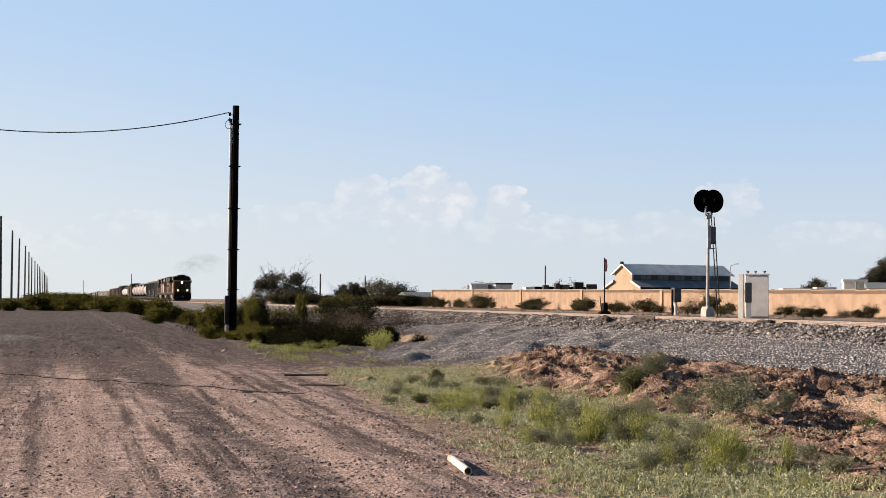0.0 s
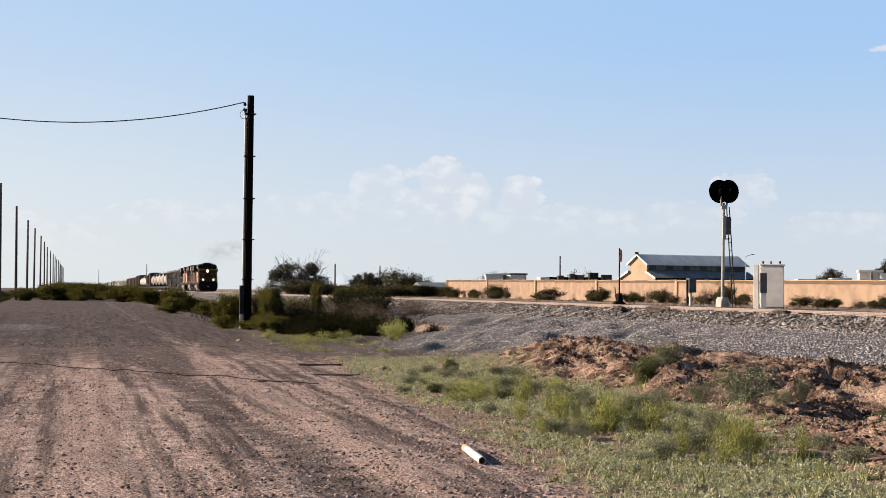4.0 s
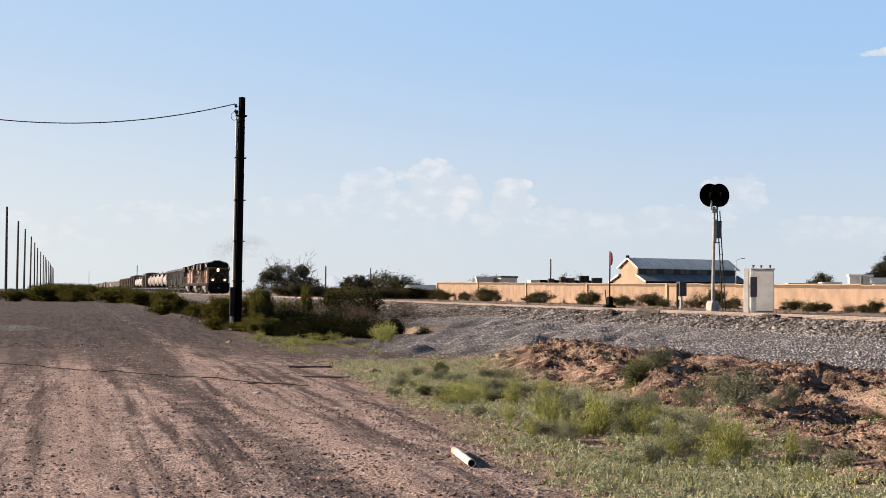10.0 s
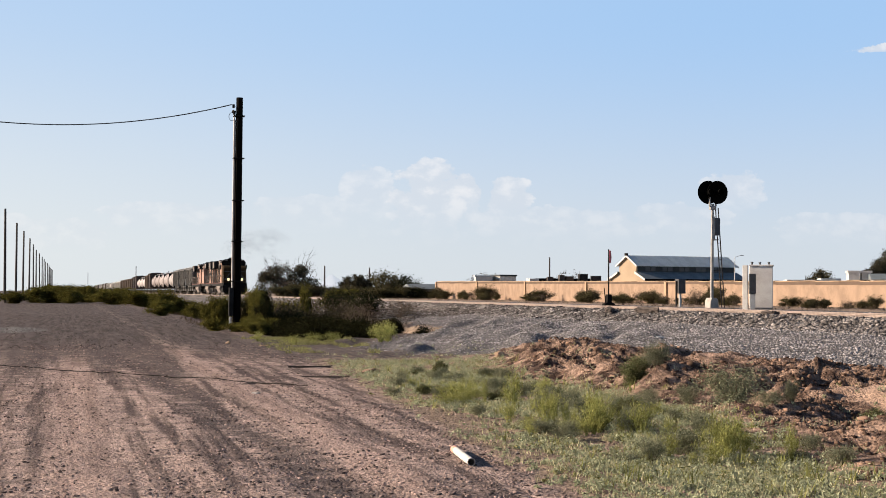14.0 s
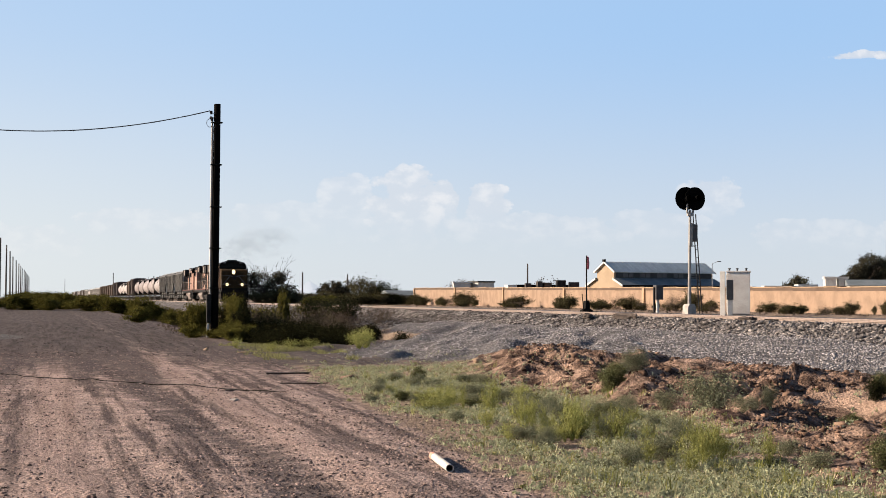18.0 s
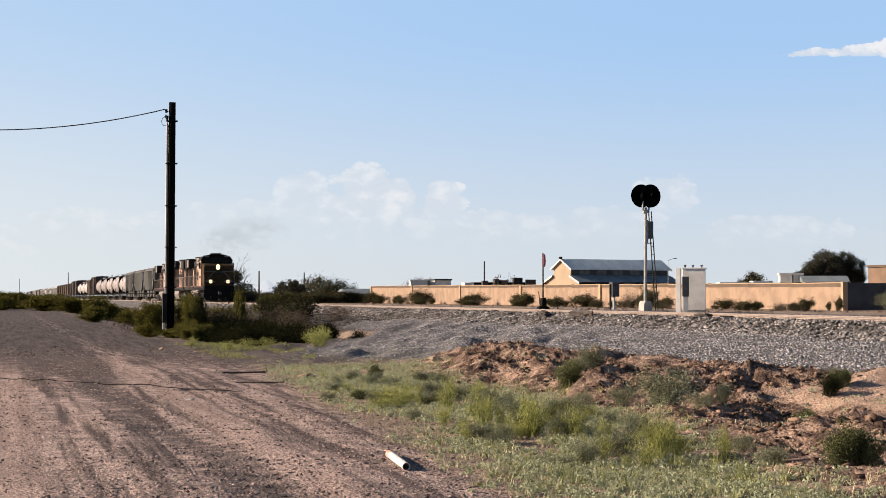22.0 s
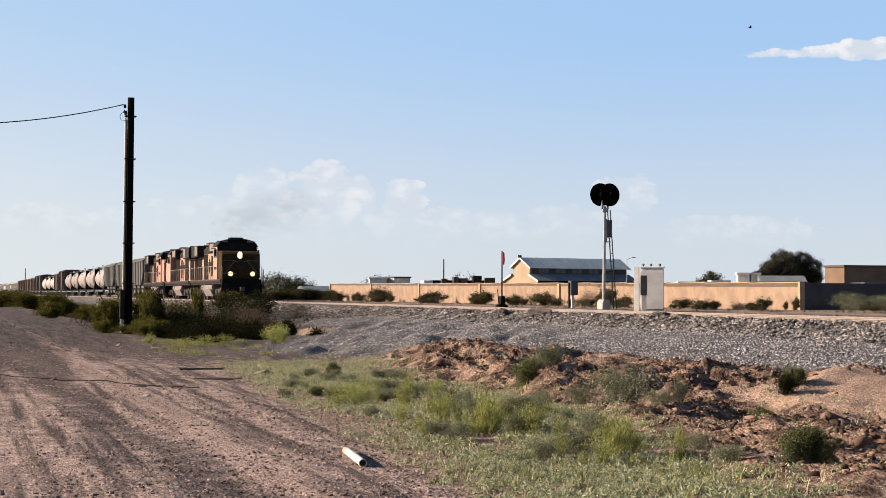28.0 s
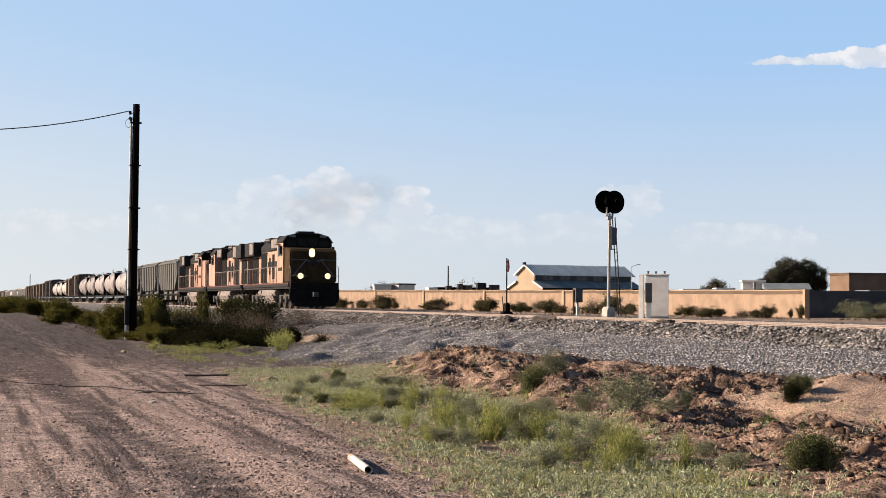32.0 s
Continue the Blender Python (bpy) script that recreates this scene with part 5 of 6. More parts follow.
def barn(m):
    ob = thing("barn", "cream barn with a raised clerestory and pale metal roofs", "barn", m)
    L, low, rise_, mid, top = 18.9, 3.15, 0.8, 5.1, 6.3
    ui, wi = 1.95, 3.7        # half widths of clerestory and of the whole
    outline = [(-wi, -0.5), (wi, -0.5), (wi, low), (ui, low + rise_), (ui, mid), (0, top), (-ui, mid), (-ui, low + rise_), (-wi, low)]
    part("gable_wall", prism(B(), outline, "x", 0.0, 0.3), STUCCO, ob, "cream stucco gable wall")
    part("gable_wall", prism(B(), outline, "x", L - 0.3, L), STUCCO, ob, "cream stucco gable wall")
    for s in (-1, 1):
        part("side_wall", box(B(), 0.3, L - 0.3, s * wi - 0.12, s * wi + 0.12, -0.5, low - 0.1), STUCCO, ob)
        part("clerestory_wall", box(B(), 0.3, L - 0.3, s * ui - 0.08, s * ui + 0.08, low + rise_ - 0.3, mid), TEAL_ROOF, ob, "dark clerestory band")
        for k in range(5):
            x = 1.6 + k * 3.2
            wn = part("window", box(B(), x, x + 1.9, s * (ui + 0.085) - 0.02, s * (ui + 0.085) + 0.02, low + rise_ + 0.2, mid - 0.3), WINDOW_GREY, ob)
            part("frame", box(B(), x + 0.92, x + 0.98, s * (ui + 0.11) - 0.015, s * (ui + 0.11) + 0.015, low + rise_ + 0.2, mid - 0.3), LOCO_GREY, wn)
        slab = prism(B(), [(s * (ui + 0.05), low + rise_), (s * (wi + 0.55), low - 0.25), (s * (wi + 0.55), low - 0.13), (s * (ui + 0.05), low + rise_ + 0.13)], "x", -0.35, L + 0.35)
        part("lower_roof", slab, SLATE_ROOF, ob)
        part("fascia", box(B(), -0.36, L + 0.36, s * (wi + 0.56) - 0.02, s * (wi + 0.56) + 0.02, low - 0.42, low - 0.12), LOCO_BLACK, ob, "dark eaves board")
        slab = prism(B(), [(0, top), (s * (ui + 0.45), mid - 0.26), (s * (ui + 0.45), mid - 0.12), (0, top + 0.14)], "x", -0.35, L + 0.35)
        rf = part("upper_roof", slab, METAL_ROOF, ob)
        for k in range(24):
            x = -0.3 + k * (L + 0.6) / 23
            a, b = Vector((x, 0, top + 0.15)), Vector((x, s * (ui + 0.44), mid - 0.11))
            part("seam", rod(B(), a, b, 0.022, seg=4), METAL_ROOF, rf)
        for e in (-0.37, L + 0.33):
            part("barge_board", prism(B(), [(0, top - 0.08), (s * (ui + 0.47), mid - 0.38), (s * (ui + 0.47), mid - 0.1), (0, top + 0.18)], "x", e, e + 0.04), WHITE_TRIM, ob, "white barge board")
            part("barge_board", prism(B(), [(s * (ui + 0.02), low + rise_ - 0.15), (s * (wi + 0.57), low - 0.38), (s * (wi + 0.57), low - 0.1), (s * (ui + 0.02), low + rise_ + 0.15)], "x", e, e + 0.04), WHITE_TRIM, ob, "white barge board")
    part("vent", box(B(), -0.45, -0.1, -0.2, 0.2, top + 0.1, top + 0.45), LOCO_BLACK, ob)
    return ob


# the gable faces the evening sun, the long side the tracks
barn(pose(79.0, 230.0, 0.6, 0, 0, 20))


def shed(name, label, m, sx, sy, wall_h, roof_h, walls, roof, category="shed", flat=False, plain=False):
    ob = thing(name, label, category, m)
    part("wall_shell", box(B(), -sx / 2, sx / 2, -sy / 2, sy / 2, -0.4, wall_h), walls, ob)
    if flat:
        part("roof", box(B(), -sx / 2 - 0.15, sx / 2 + 0.15, -sy / 2 - 0.15, sy / 2 + 0.15, wall_h + 0.004, wall_h + roof_h), roof, ob)
    else:
        part("roof", prism(B(), [(-sy / 2 - 0.3, wall_h), (sy / 2 + 0.3, wall_h), (0, wall_h + roof_h)], "x", -sx / 2 - 0.3, sx / 2 + 0.3), roof, ob)
    if plain:
        return ob
    part("door", box(B(), -sx * 0.12, sx * 0.12, -sy / 2 - 0.04, -sy / 2 - 0.004, -0.3, min(2.1, wall_h * 0.8)), LOCO_GREY, ob)
    for x in (-0.33, 0.33):
        part("window", box(B(), sx * x - 0.5, sx * x + 0.5, -sy / 2 - 0.03, -sy / 2 - 0.004, wall_h * 0.45, wall_h * 0.75), DARK_GLASS, ob)
    return ob


shed("storage_shed", "low grey shed beside the tracks far off", pose(58.5, 268, 0.5, 0, 0, 10), 9, 5, 1.6, 0.8, GREY_CASE, SLATE_ROOF)
shed("storage_shed", "low white shed behind the tan wall", pose(65.5, 262, 0.5, 0, 0, -10), 2.7, 3, 3.6, 0.2, WHITE_PAINT, METAL_ROOF, flat=True)
shed("storage_shed", "low white trailer behind the tan wall", pose(68.8, 262, 0.5, 0, 0, 16), 3.0, 3, 3.7, 0.25, WHITE_PAINT, TEAL_ROOF, flat=True)
shed("long_shed", "low dark open shed behind the tan wall", pose(79.5, 262, 0.5, 0, 0, -8), 9.5, 4, 2.9, 0.5, BOXCAR_DARK, LOCO_BLACK, flat=True)
shed("white_trailer", "white trailer behind the tan wall", pose(98.5, 213, 0.5, 0, 0, -16), 4.6, 3, 2.7, 0.3, WHITE_PAINT, WHITE_PAINT, flat=True)
shed("white_trailer", "small white trailer behind the tan wall", pose(102.3, 213, 0.5, 0, 0, -16), 2.4, 3, 2.9, 0.3, WHITE_PAINT, METAL_ROOF, flat=True)
shed("white_hut", "tall narrow white hut behind the tan wall", pose(102.4, 206, 0.5, 0, 0, -20), 1.4, 2.6, 3.9, 0.3, WHITE_PAINT, WHITE_PAINT, flat=True)
shed("white_hut", "tall narrow white hut behind the tan wall", pose(104.2, 206, 0.5, 0, 0, -20), 1.2, 2.6, 3.9, 0.3, WHITE_PAINT, WHITE_PAINT, flat=True)
shed("open_shade", "long low shade roof of grey metal", pose(106.6, 203, 0.5, 0, 0, -18), 5.6, 4, 3.0, 0.8, WHITE_PAINT, SLATE_ROOF)
shed("brown_building", "flat-roofed brown stucco building", pose(121.9, 205, 0.5, 0, 0, 6), 13.0, 4.4, 5.0, 0.3, BROWN_STUCCO, TAN_CAP, "building", flat=True, plain=True)
shed("low_shed", "long low dark shed behind the return wall", pose(118.5, 196, 0.5, 0, 0, 4), 9.0, 3, 2.5, 0.35, BOXCAR_DARK, SLATE_ROOF, flat=True)
shed("low_shed", "small dark shed behind the return wall", pose(127.5, 196, 0.5, 0, 0, -6), 5.0, 3, 2.8, 0.3, LOCO_GREY, TAN_CAP, flat=True)
lamp = thing("street_lamp", "slender pole lamp behind the barn", "street lamp", pose(92.2, 222, 0.5))
part("pole", rod(B(), (0, 0, -0.2), (0, 0, 6.2), 0.06, 0.045, 8), GALVANISED, lamp)
part("arm", rod(B(), (0, 0, 6.2), (0.9, 0, 6.5), 0.035, seg=6), GALVANISED, lamp)
part("lamp_head", box(B(), 0.8, 1.3, -0.12, 0.12, 6.45, 6.55, 0.03), GREY_CASE, lamp)


# far mountains, with a glow of their own in place of haze
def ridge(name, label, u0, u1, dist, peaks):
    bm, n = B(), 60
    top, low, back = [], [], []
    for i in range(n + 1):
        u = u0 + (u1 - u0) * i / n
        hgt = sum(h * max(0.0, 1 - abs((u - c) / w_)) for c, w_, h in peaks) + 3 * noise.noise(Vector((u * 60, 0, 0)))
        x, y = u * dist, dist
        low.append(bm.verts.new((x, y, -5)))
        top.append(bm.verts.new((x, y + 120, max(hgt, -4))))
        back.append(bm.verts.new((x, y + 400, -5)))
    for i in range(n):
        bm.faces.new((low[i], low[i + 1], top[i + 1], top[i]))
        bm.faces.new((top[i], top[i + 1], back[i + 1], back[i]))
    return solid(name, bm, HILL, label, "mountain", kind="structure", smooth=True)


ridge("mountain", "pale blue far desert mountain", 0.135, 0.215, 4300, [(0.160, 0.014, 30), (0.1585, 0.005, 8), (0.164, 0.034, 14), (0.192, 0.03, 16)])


# ---------------------------------------------------------------- litter and loose timber
def chip(name, label, category, x, y, sx, sy, sz, material, turn, seed):
    """A scrap or board with uneven edges, or a stone with broken faces."""
    r = np.random.RandomState(seed)
    if name == "rock":
        bm = B()
        bmesh.ops.create_icosphere(bm, subdivisions=2, radius=0.5)
        off = Vector(r.rand(3) * 20)
        for v in bm.verts:
            q = v.co * (1 + 0.7 * noise.noise(v.co * 2.2 + off))
            v.co = Vector((q.x * sx * 1.1, q.y * sy * 1.1, q.z * sz * 1.3 + sz * 0.25))
    else:
        bm = box(B(), -sx / 2, sx / 2, -sy / 2, sy / 2, 0, sz)
        bmesh.ops.subdivide_edges(bm, edges=bm.edges[:], cuts=4, use_grid_fill=True)
        for v in bm.verts:
            v.co += Vector((r.rand(3) - 0.5) * min(sx, sy, sz) * 0.6) + Vector((0, 0.35 * sy * math.sin(v.co.x * 7 + seed), 0))
    return solid(name, bm, material, label, category, pose(x, y, hz(x, y) - 0.008, 0, 0, turn))

chip("litter", "scrap of white litter on the gravel", "litter", 14.4, 39.4, 0.24, 0.10, 0.04, WHITE_PAINT, 20, 1)
chip("litter", "scrap of white litter beside the rails", "litter", 19.3, 65.5, 0.18, 0.10, 0.06, WHITE_PAINT, 50, 2)
chip("litter", "small white scrap on loose earth", "litter", 6.5, 15.6, 0.06, 0.05, 0.03, WHITE_PAINT, 10, 3)
chip("rock", "small pale rock beside the pole", "rock", 4.72, 50.5, 0.15, 0.12, 0.10, TAN_POST, 0, 4)
chip("rock", "flat pale stone on the verge", "rock", 5.6, 48.5, 0.26, 0.14, 0.05, TAN_POST, 30, 5)
chip("rock", "brown stone slab lying in grass", "rock", 5.96, 33.0, 0.34, 0.22, 0.12, CLOD, 15, 6)
chip("rock", "tan stone at the foot of the pad", "rock", 9.1, 34.8, 0.22, 0.18, 0.10, TAN_POST, 40, 7)
chip("rock", "pale stone on the dirt track", "rock", 2.9, 26.1, 0.16, 0.12, 0.05, CONCRETE, 60, 8)
chip("rock", "dark stone on the dirt track", "rock", 3.1, 28.9, 0.16, 0.10, 0.04, TIE_WOOD, 12, 9)
chip("timber", "dark weathered plank lying on the dirt", "timber", 5.0, 35.0, 0.95, 0.07, 0.04, TIE_WOOD, 15, 10)
chip("timber", "dark thin stick lying on the dirt", "timber", 4.7, 30.77, 0.87, 0.04, 0.03, TIE_WOOD, -12, 11)
chip("timber", "discarded black railway tie on the ballast", "timber", 19.7, 55.6, 0.24, 1.6, 0.18, TIE_WOOD, 6, 12)
chip("timber", "discarded black railway tie on the ballast", "timber", 19.6, 59.0, 0.24, 1.4, 0.18, TIE_WOOD, -10, 13)
chip("timber", "dark block beside the near rail", "timber", 20.3, 46.0, 0.3, 0.5, 0.12, TIE_WOOD, 20, 14)
lay = bpy.data.curves.new("ground_cable", "CURVE")
lay.dimensions, lay.bevel_depth, lay.bevel_resolution = "3D", 0.009, 1
run_ = lay.splines.new("POLY")
run_.points.add(120)
for i in range(121):
    u = i / 120
    x, y = -3.6 + 7.55 * u, 39.8 - 12.0 * u + 0.10 * math.sin(9 * u) + 0.03 * math.sin(41 * u)
    run_.points[i].co = (x, y, hz(x, y) + 0.012, 1)
lay.materials.append(LOCO_BLACK)
tagged(new("ground_cable", lay), "thin dark cable lying across the dirt track", "cable")
for x, y, wide, tall, m_ in ((75.5, 258, 0.9, 3.6, BOXCAR_DARK), (77.4, 258, 0.8, 3.9, GREY_WOOD), (78.6, 258, 1.2, 3.7, TAN_CAP), (81.0, 258, 1.4, 4.1, LOCO_GREY), (83.2, 258, 1.5, 3.8, BOXCAR_DARK), (72.6, 258, 1.6, 3.3, WHITE_PAINT), (87.5, 258, 2.4, 3.3, WHITE_PAINT)):
    crate = thing("stacked_crate", "dusty stacked crates behind the tan wall", "crate", pose(x, y, 0.55, 0, 0, random.uniform(-12, 12)), group="crates behind the wall")
    for k in range(3):
        part("crate_body", box(B(), -wide / 2, wide / 2, -0.7, 0.7, tall / 3 * k, tall / 3 * (k + 1) - 0.03, 0.02), m_, crate)

# ---------------------------------------------------------------- train
def wheelset(parent, y, r=0.5, seg=20):
    bm = B()
    for s in (-1, 1):
        rod(bm, (s * 0.72, 0, 0), (s * 0.84, 0, 0), r, r * 0.98, seg)
        rod(bm, (s * 0.69, 0, 0), (s * 0.72, 0, 0), r + 0.03, seg=seg)
        rod(bm, (s * 0.84, 0, 0), (s * 0.98, 0, 0), 0.13, seg=10)
    rod(bm, (-0.7, 0, 0), (0.7, 0, 0), 0.09, seg=8)
    ob = part("wheelset", bm, WHEEL_STEEL, parent)
    ob.location = (0, y, r)
    return ob


def bogie(thing_, y, axles, r=0.46, frame_m=None):
    bm = B()
    half = max(abs(a) for a in axles)
    for s in (-1, 1):
        x0, x1 = sorted((s * 0.99, s * 1.13))
        box(bm, x0, x1, -half - 0.35, half + 0.35, r + 0.06, r + 0.34, 0.03)
        for a in axles:
            box(bm, x0, x1, a - 0.22, a + 0.22, r - 0.16, r + 0.2, 0.02)
        for a, b in zip(axles[:-1], axles[1:]):
            rod(bm, (s * 1.16, (a + b) / 2, r + 0.28), (s * 1.16, (a + b) / 2, r - 0.12), 0.12, seg=8)
    box(bm, -1.0, 1.0, -0.3, 0.3, r + 0.08, r + 0.4, 0.02)
    ob = part("truck", bm, frame_m or TRUCK_GREY, thing_)
    ob.location = (0, y, 0)
    return ob


SPINNERS = []
LOCO_L = 18.9


def locomotive(label, paint, lamps):
    """A six-axle diesel; its nose points to -Y, the rail top is z = 0, the front coupler y = 0."""
    ob = thing("locomotive", label, "locomotive", group="locomotives of the train")
    L = LOCO_L
    part("underframe", box(B(), -1.42, 1.42, 0.7, L - 0.5, 1.22, 1.58, 0.03), LOCO_GREY, ob)
    for s in (-1, 1):
        part("sill", box(B(), min(s * 1.42, s * 1.50), max(s * 1.42, s * 1.50), 0.9, L - 0.6, 1.36, 1.60, 0.01), LOCO_GREY, ob)
        part("sill_stripe", box(B(), min(s * 1.503, s * 1.512), max(s * 1.503, s * 1.512), 0.9, L - 0.6, 1.52, 1.58), STRIPE_RED, ob, "red reflective stripe")
    # short wide nose; the leader's has its shade put into the colour
    nose = prism(B(), [(0.95, 1.60), (2.9, 1.60), (2.9, 3.78), (1.25, 3.66), (0.98, 3.45)], "x", -1.38, 1.38)
    bmesh.ops.bevel(nose, geom=nose.edges[:], offset=0.07, segments=2, affect="EDGES")
    nose = part("nose", nose, SHADED_YELLOW if lamps else paint, ob, "sooty yellow nose" if lamps else "")
    part("nose_door", box(B(), -0.36, 0.36, 0.925, 0.948, 1.66, 3.1, 0.01), SHADED_YELLOW if lamps else paint, nose)
    for s in (-1, 1):
        bm = B()
        prism(bm, [(s * 0.10, 2.92), (s * 0.45, 3.02), (s * 1.3, 3.0), (s * 1.3, 2.95), (s * 0.5, 2.95), (s * 0.16, 2.82)], "y", 0.915, 0.94)
        prism(bm, [(s * 0.45, 2.9), (s * 0.55, 2.9), (s * 1.22, 2.05), (s * 1.10, 2.05)], "y", 0.915, 0.94)
        part("nose_wing", bm, DULL_SILVER, nose, "pale grey painted wing shape")
    part("nose_badge", prism(B(), [(-0.22, 3.02), (0.22, 3.02), (0.2, 2.7), (0, 2.52), (-0.2, 2.7)], "y", 0.912, 0.938), LOCO_GREY, nose, "small dark shield shape")
    # cab with a chamfered roof
    shell = [(-1.46, 1.60), (1.46, 1.60), (1.46, 4.12), (1.2, 4.46), (0.6, 4.62), (-0.6, 4.62), (-1.2, 4.46), (-1.46, 4.12)]
    cab = part("cab", prism(B(), shell, "y", 2.905, 5.0), paint, ob)
    part("cab_roof", prism(B(), [(-1.53, 4.10), (-1.25, 4.49), (-0.62, 4.67), (0.62, 4.67), (1.25, 4.49), (1.53, 4.10), (1.46, 4.06), (1.19, 4.44), (0.6, 4.61), (-0.6, 4.61), (-1.19, 4.44), (-1.46, 4.06)], "y", 2.8, 5.05), LOCO_GREY, cab)
    for x0, x1 in ((-1.25, -0.68), (-0.60, -0.04), (0.04, 0.60), (0.68, 1.25)):
        part("windshield", box(B(), x0, x1, 2.86, 2.902, 3.84, 4.36 - 0.12 * (abs(x0 + x1) > 1.5), 0.01), DARK_GLASS, cab)
    part("window_band", prism(B(), [(-1.45, 3.78), (1.45, 3.78), (1.45, 4.11), (1.19, 4.45), (0.6, 4.61), (-0.6, 4.61), (-1.19, 4.45), (-1.45, 4.11)], "y", 2.885, 2.904), LOCO_BLACK, cab, "black windshield surround")
    for s in (-1, 1):
        for y0, y1 in ((3.15, 3.75), (3.9, 4.6)):
            part("side_window", box(B(), min(s * 1.462, s * 1.48), max(s * 1.462, s * 1.48), y0, y1, 3.25, 3.9, 0.005), DARK_GLASS, cab)
        part("awning", box(B(), min(s * 1.46, s * 1.66), max(s * 1.46, s * 1.66), 3.8, 4.7, 3.96, 4.0), LOCO_GREY, cab)
        part("mirror", box(B(), min(s * 1.5, s * 1.66), max(s * 1.5, s * 1.66), 3.02, 3.07, 3.35, 3.85, 0.01), LOCO_GREY, cab)
        part("number_board", box(B(), min(s * 0.72, s * 1.12), max(s * 0.72, s * 1.12), 2.78, 2.86, 4.40, 4.54, 0.01), LOCO_LIGHT, cab)
    part("cab_lettering", box(B(), -1.474, -1.464, 3.2, 4.5, 2.35, 2.55), LOCO_GREY, cab, "unreadable dark marking as a bar")
    # hood
    hood = [(-0.92, 1.60), (0.92, 1.60), (0.92, 4.05), (0.70, 4.30), (-0.70, 4.30), (-0.92, 4.05)]
    hood = part("hood", prism(B(), hood, "y", 5.004, 17.6), paint, ob)
    for s in (-1, 1):
        part("hood_shoulder", prism(B(), [(s * 0.926, 3.72), (s * 0.926, 4.06), (s * 0.706, 4.306), (s * 0.74, 4.33), (s * 0.965, 4.08), (s * 0.965, 3.72)], "y", 5.1, 17.5), LOCO_GREY, hood, "dark grey upper hood")
    part("hood_roof", box(B(), -0.74, 0.74, 5.02, 17.5, 4.303, 4.36, 0.01), LOCO_GREY, hood)
    for s in (-1, 1):
        for k in range(11):
            y = 5.5 + k * 1.08
            x0, x1 = sorted((s * 0.924, s * 0.95))
            part("hood_door", box(B(), x0, x1, y, y + 0.98, 1.75, 3.55, 0.006), paint, hood)
        for y0, y1, z0, z1 in ((5.06, 7.9, 1.64, 3.68), (8.9, 9.7, 1.9, 3.5), (10.4, 10.9, 2.2, 3.3), (11.7, 14.0, 1.66, 3.68), (15.2, 17.4, 1.66, 3.4)):
            x0, x1 = sorted((s * 0.951, s * 0.972))
            part("grille", box(B(), x0, x1, y0, y1, z0, z1, 0.005), LOCO_BLACK, hood, "black air grille")
        # letter bars on the long hood
        x0, x1 = sorted((s * 0.955, s * 0.965))
        part("hood_lettering", box(B(), x0, x1, 8.0, 11.4, 2.65, 3.05), LOCO_GREY, hood, "unreadable dark lettering as a bar")
    for y0, y1, wide, z0, z1, m_ in ((5.3, 7.9, 1.36, 3.72, 4.46, LOCO_GREY), (9.6, 11.6, 1.12, 4.30, 4.58, LOCO_GREY), (14.2, 18.0, 1.46, 3.50, 4.44, LOCO_GREY)):
        b_ = part("radiator" if y0 > 14 else "brake_housing" if y0 < 6 else "exhaust_housing", box(B(), -wide, wide, y0, y1, z0, z1, 0.06), m_, ob)
        for s in (-1, 1):
            x0, x1 = sorted((s * (wide + 0.003), s * (wide + 0.02)))
            part("louvre", box(B(), x0, x1, y0 + 0.25, y1 - 0.25 if y0 < 14 else y0 + 1.6, z0 + 0.12, z1 - 0.08, 0.004), LOCO_LIGHT, b_)
    part("exhaust_stack", box(B(), -0.4, 0.4, 10.2, 10.9, 4.58, 4.74, 0.03), LOCO_BLACK, ob)
    for y in (15.2, 16.7):
        part("roof_fan", rod(B(), (0, y, 4.44), (0, y, 4.56), 0.62, seg=20), LOCO_GREY, ob)
    bm = B()
    for x in (-0.16, 0, 0.16):
        rod(bm, (x, 4.4, 4.74), (x, 4.0, 4.76), 0.03, 0.07, 8)
    box(bm, -0.22, 0.22, 4.35, 4.5, 4.65, 4.74)
    part("horn", bm, LOCO_BLACK, ob)
    part("air_conditioner", box(B(), -0.5, 0.5, 3.3, 4.2, 4.66, 4.80, 0.03), LOCO_GREY, ob)
    # walkway rails
    for s in (-1, 1):
        bm = B()
        rod(bm, (s * 1.45, 5.2, 2.62), (s * 1.45, 18.2, 2.62), 0.022, seg=5)
        for k in range(12):
            rod(bm, (s * 1.45, 5.2 + k * 1.18, 1.6), (s * 1.45, 5.2 + k * 1.18, 2.62), 0.018, seg=5)
        part("handrail", bm, LOCO_LIGHT, ob)
        bm = B()
        rod(bm, (s * 1.42, 0.6, 1.0), (s * 1.42, 0.6, 2.5), 0.02, seg=5)
        rod(bm, (s * 1.42, 0.6, 2.5), (s * 1.42, 1.0, 2.6), 0.02, seg=5)
        rod(bm, (s * 1.42, 0.6, 2.0), (s * 0.4, 0.6, 2.0), 0.02, seg=5)
        part("front_rail", bm, LOCO_LIGHT, ob)
        for y in (0.75, L - 0.85):
            for z in (0.45, 0.85, 1.2):
                part("step", box(B(), min(s * 1.05, s * 1.46), max(s * 1.05, s * 1.46), y - 0.18, y + 0.4, z, z + 0.04), LOCO_GREY, ob)
    # running gear
    part("fuel_tank", prism(B(), [(-1.30, 1.20), (1.30, 1.20), (1.38, 0.85), (1.15, 0.32), (-1.15, 0.32), (-1.38, 0.85)], "y", 7.2, 11.4), LOCO_LIGHT, ob, "pale grey fuel tank")
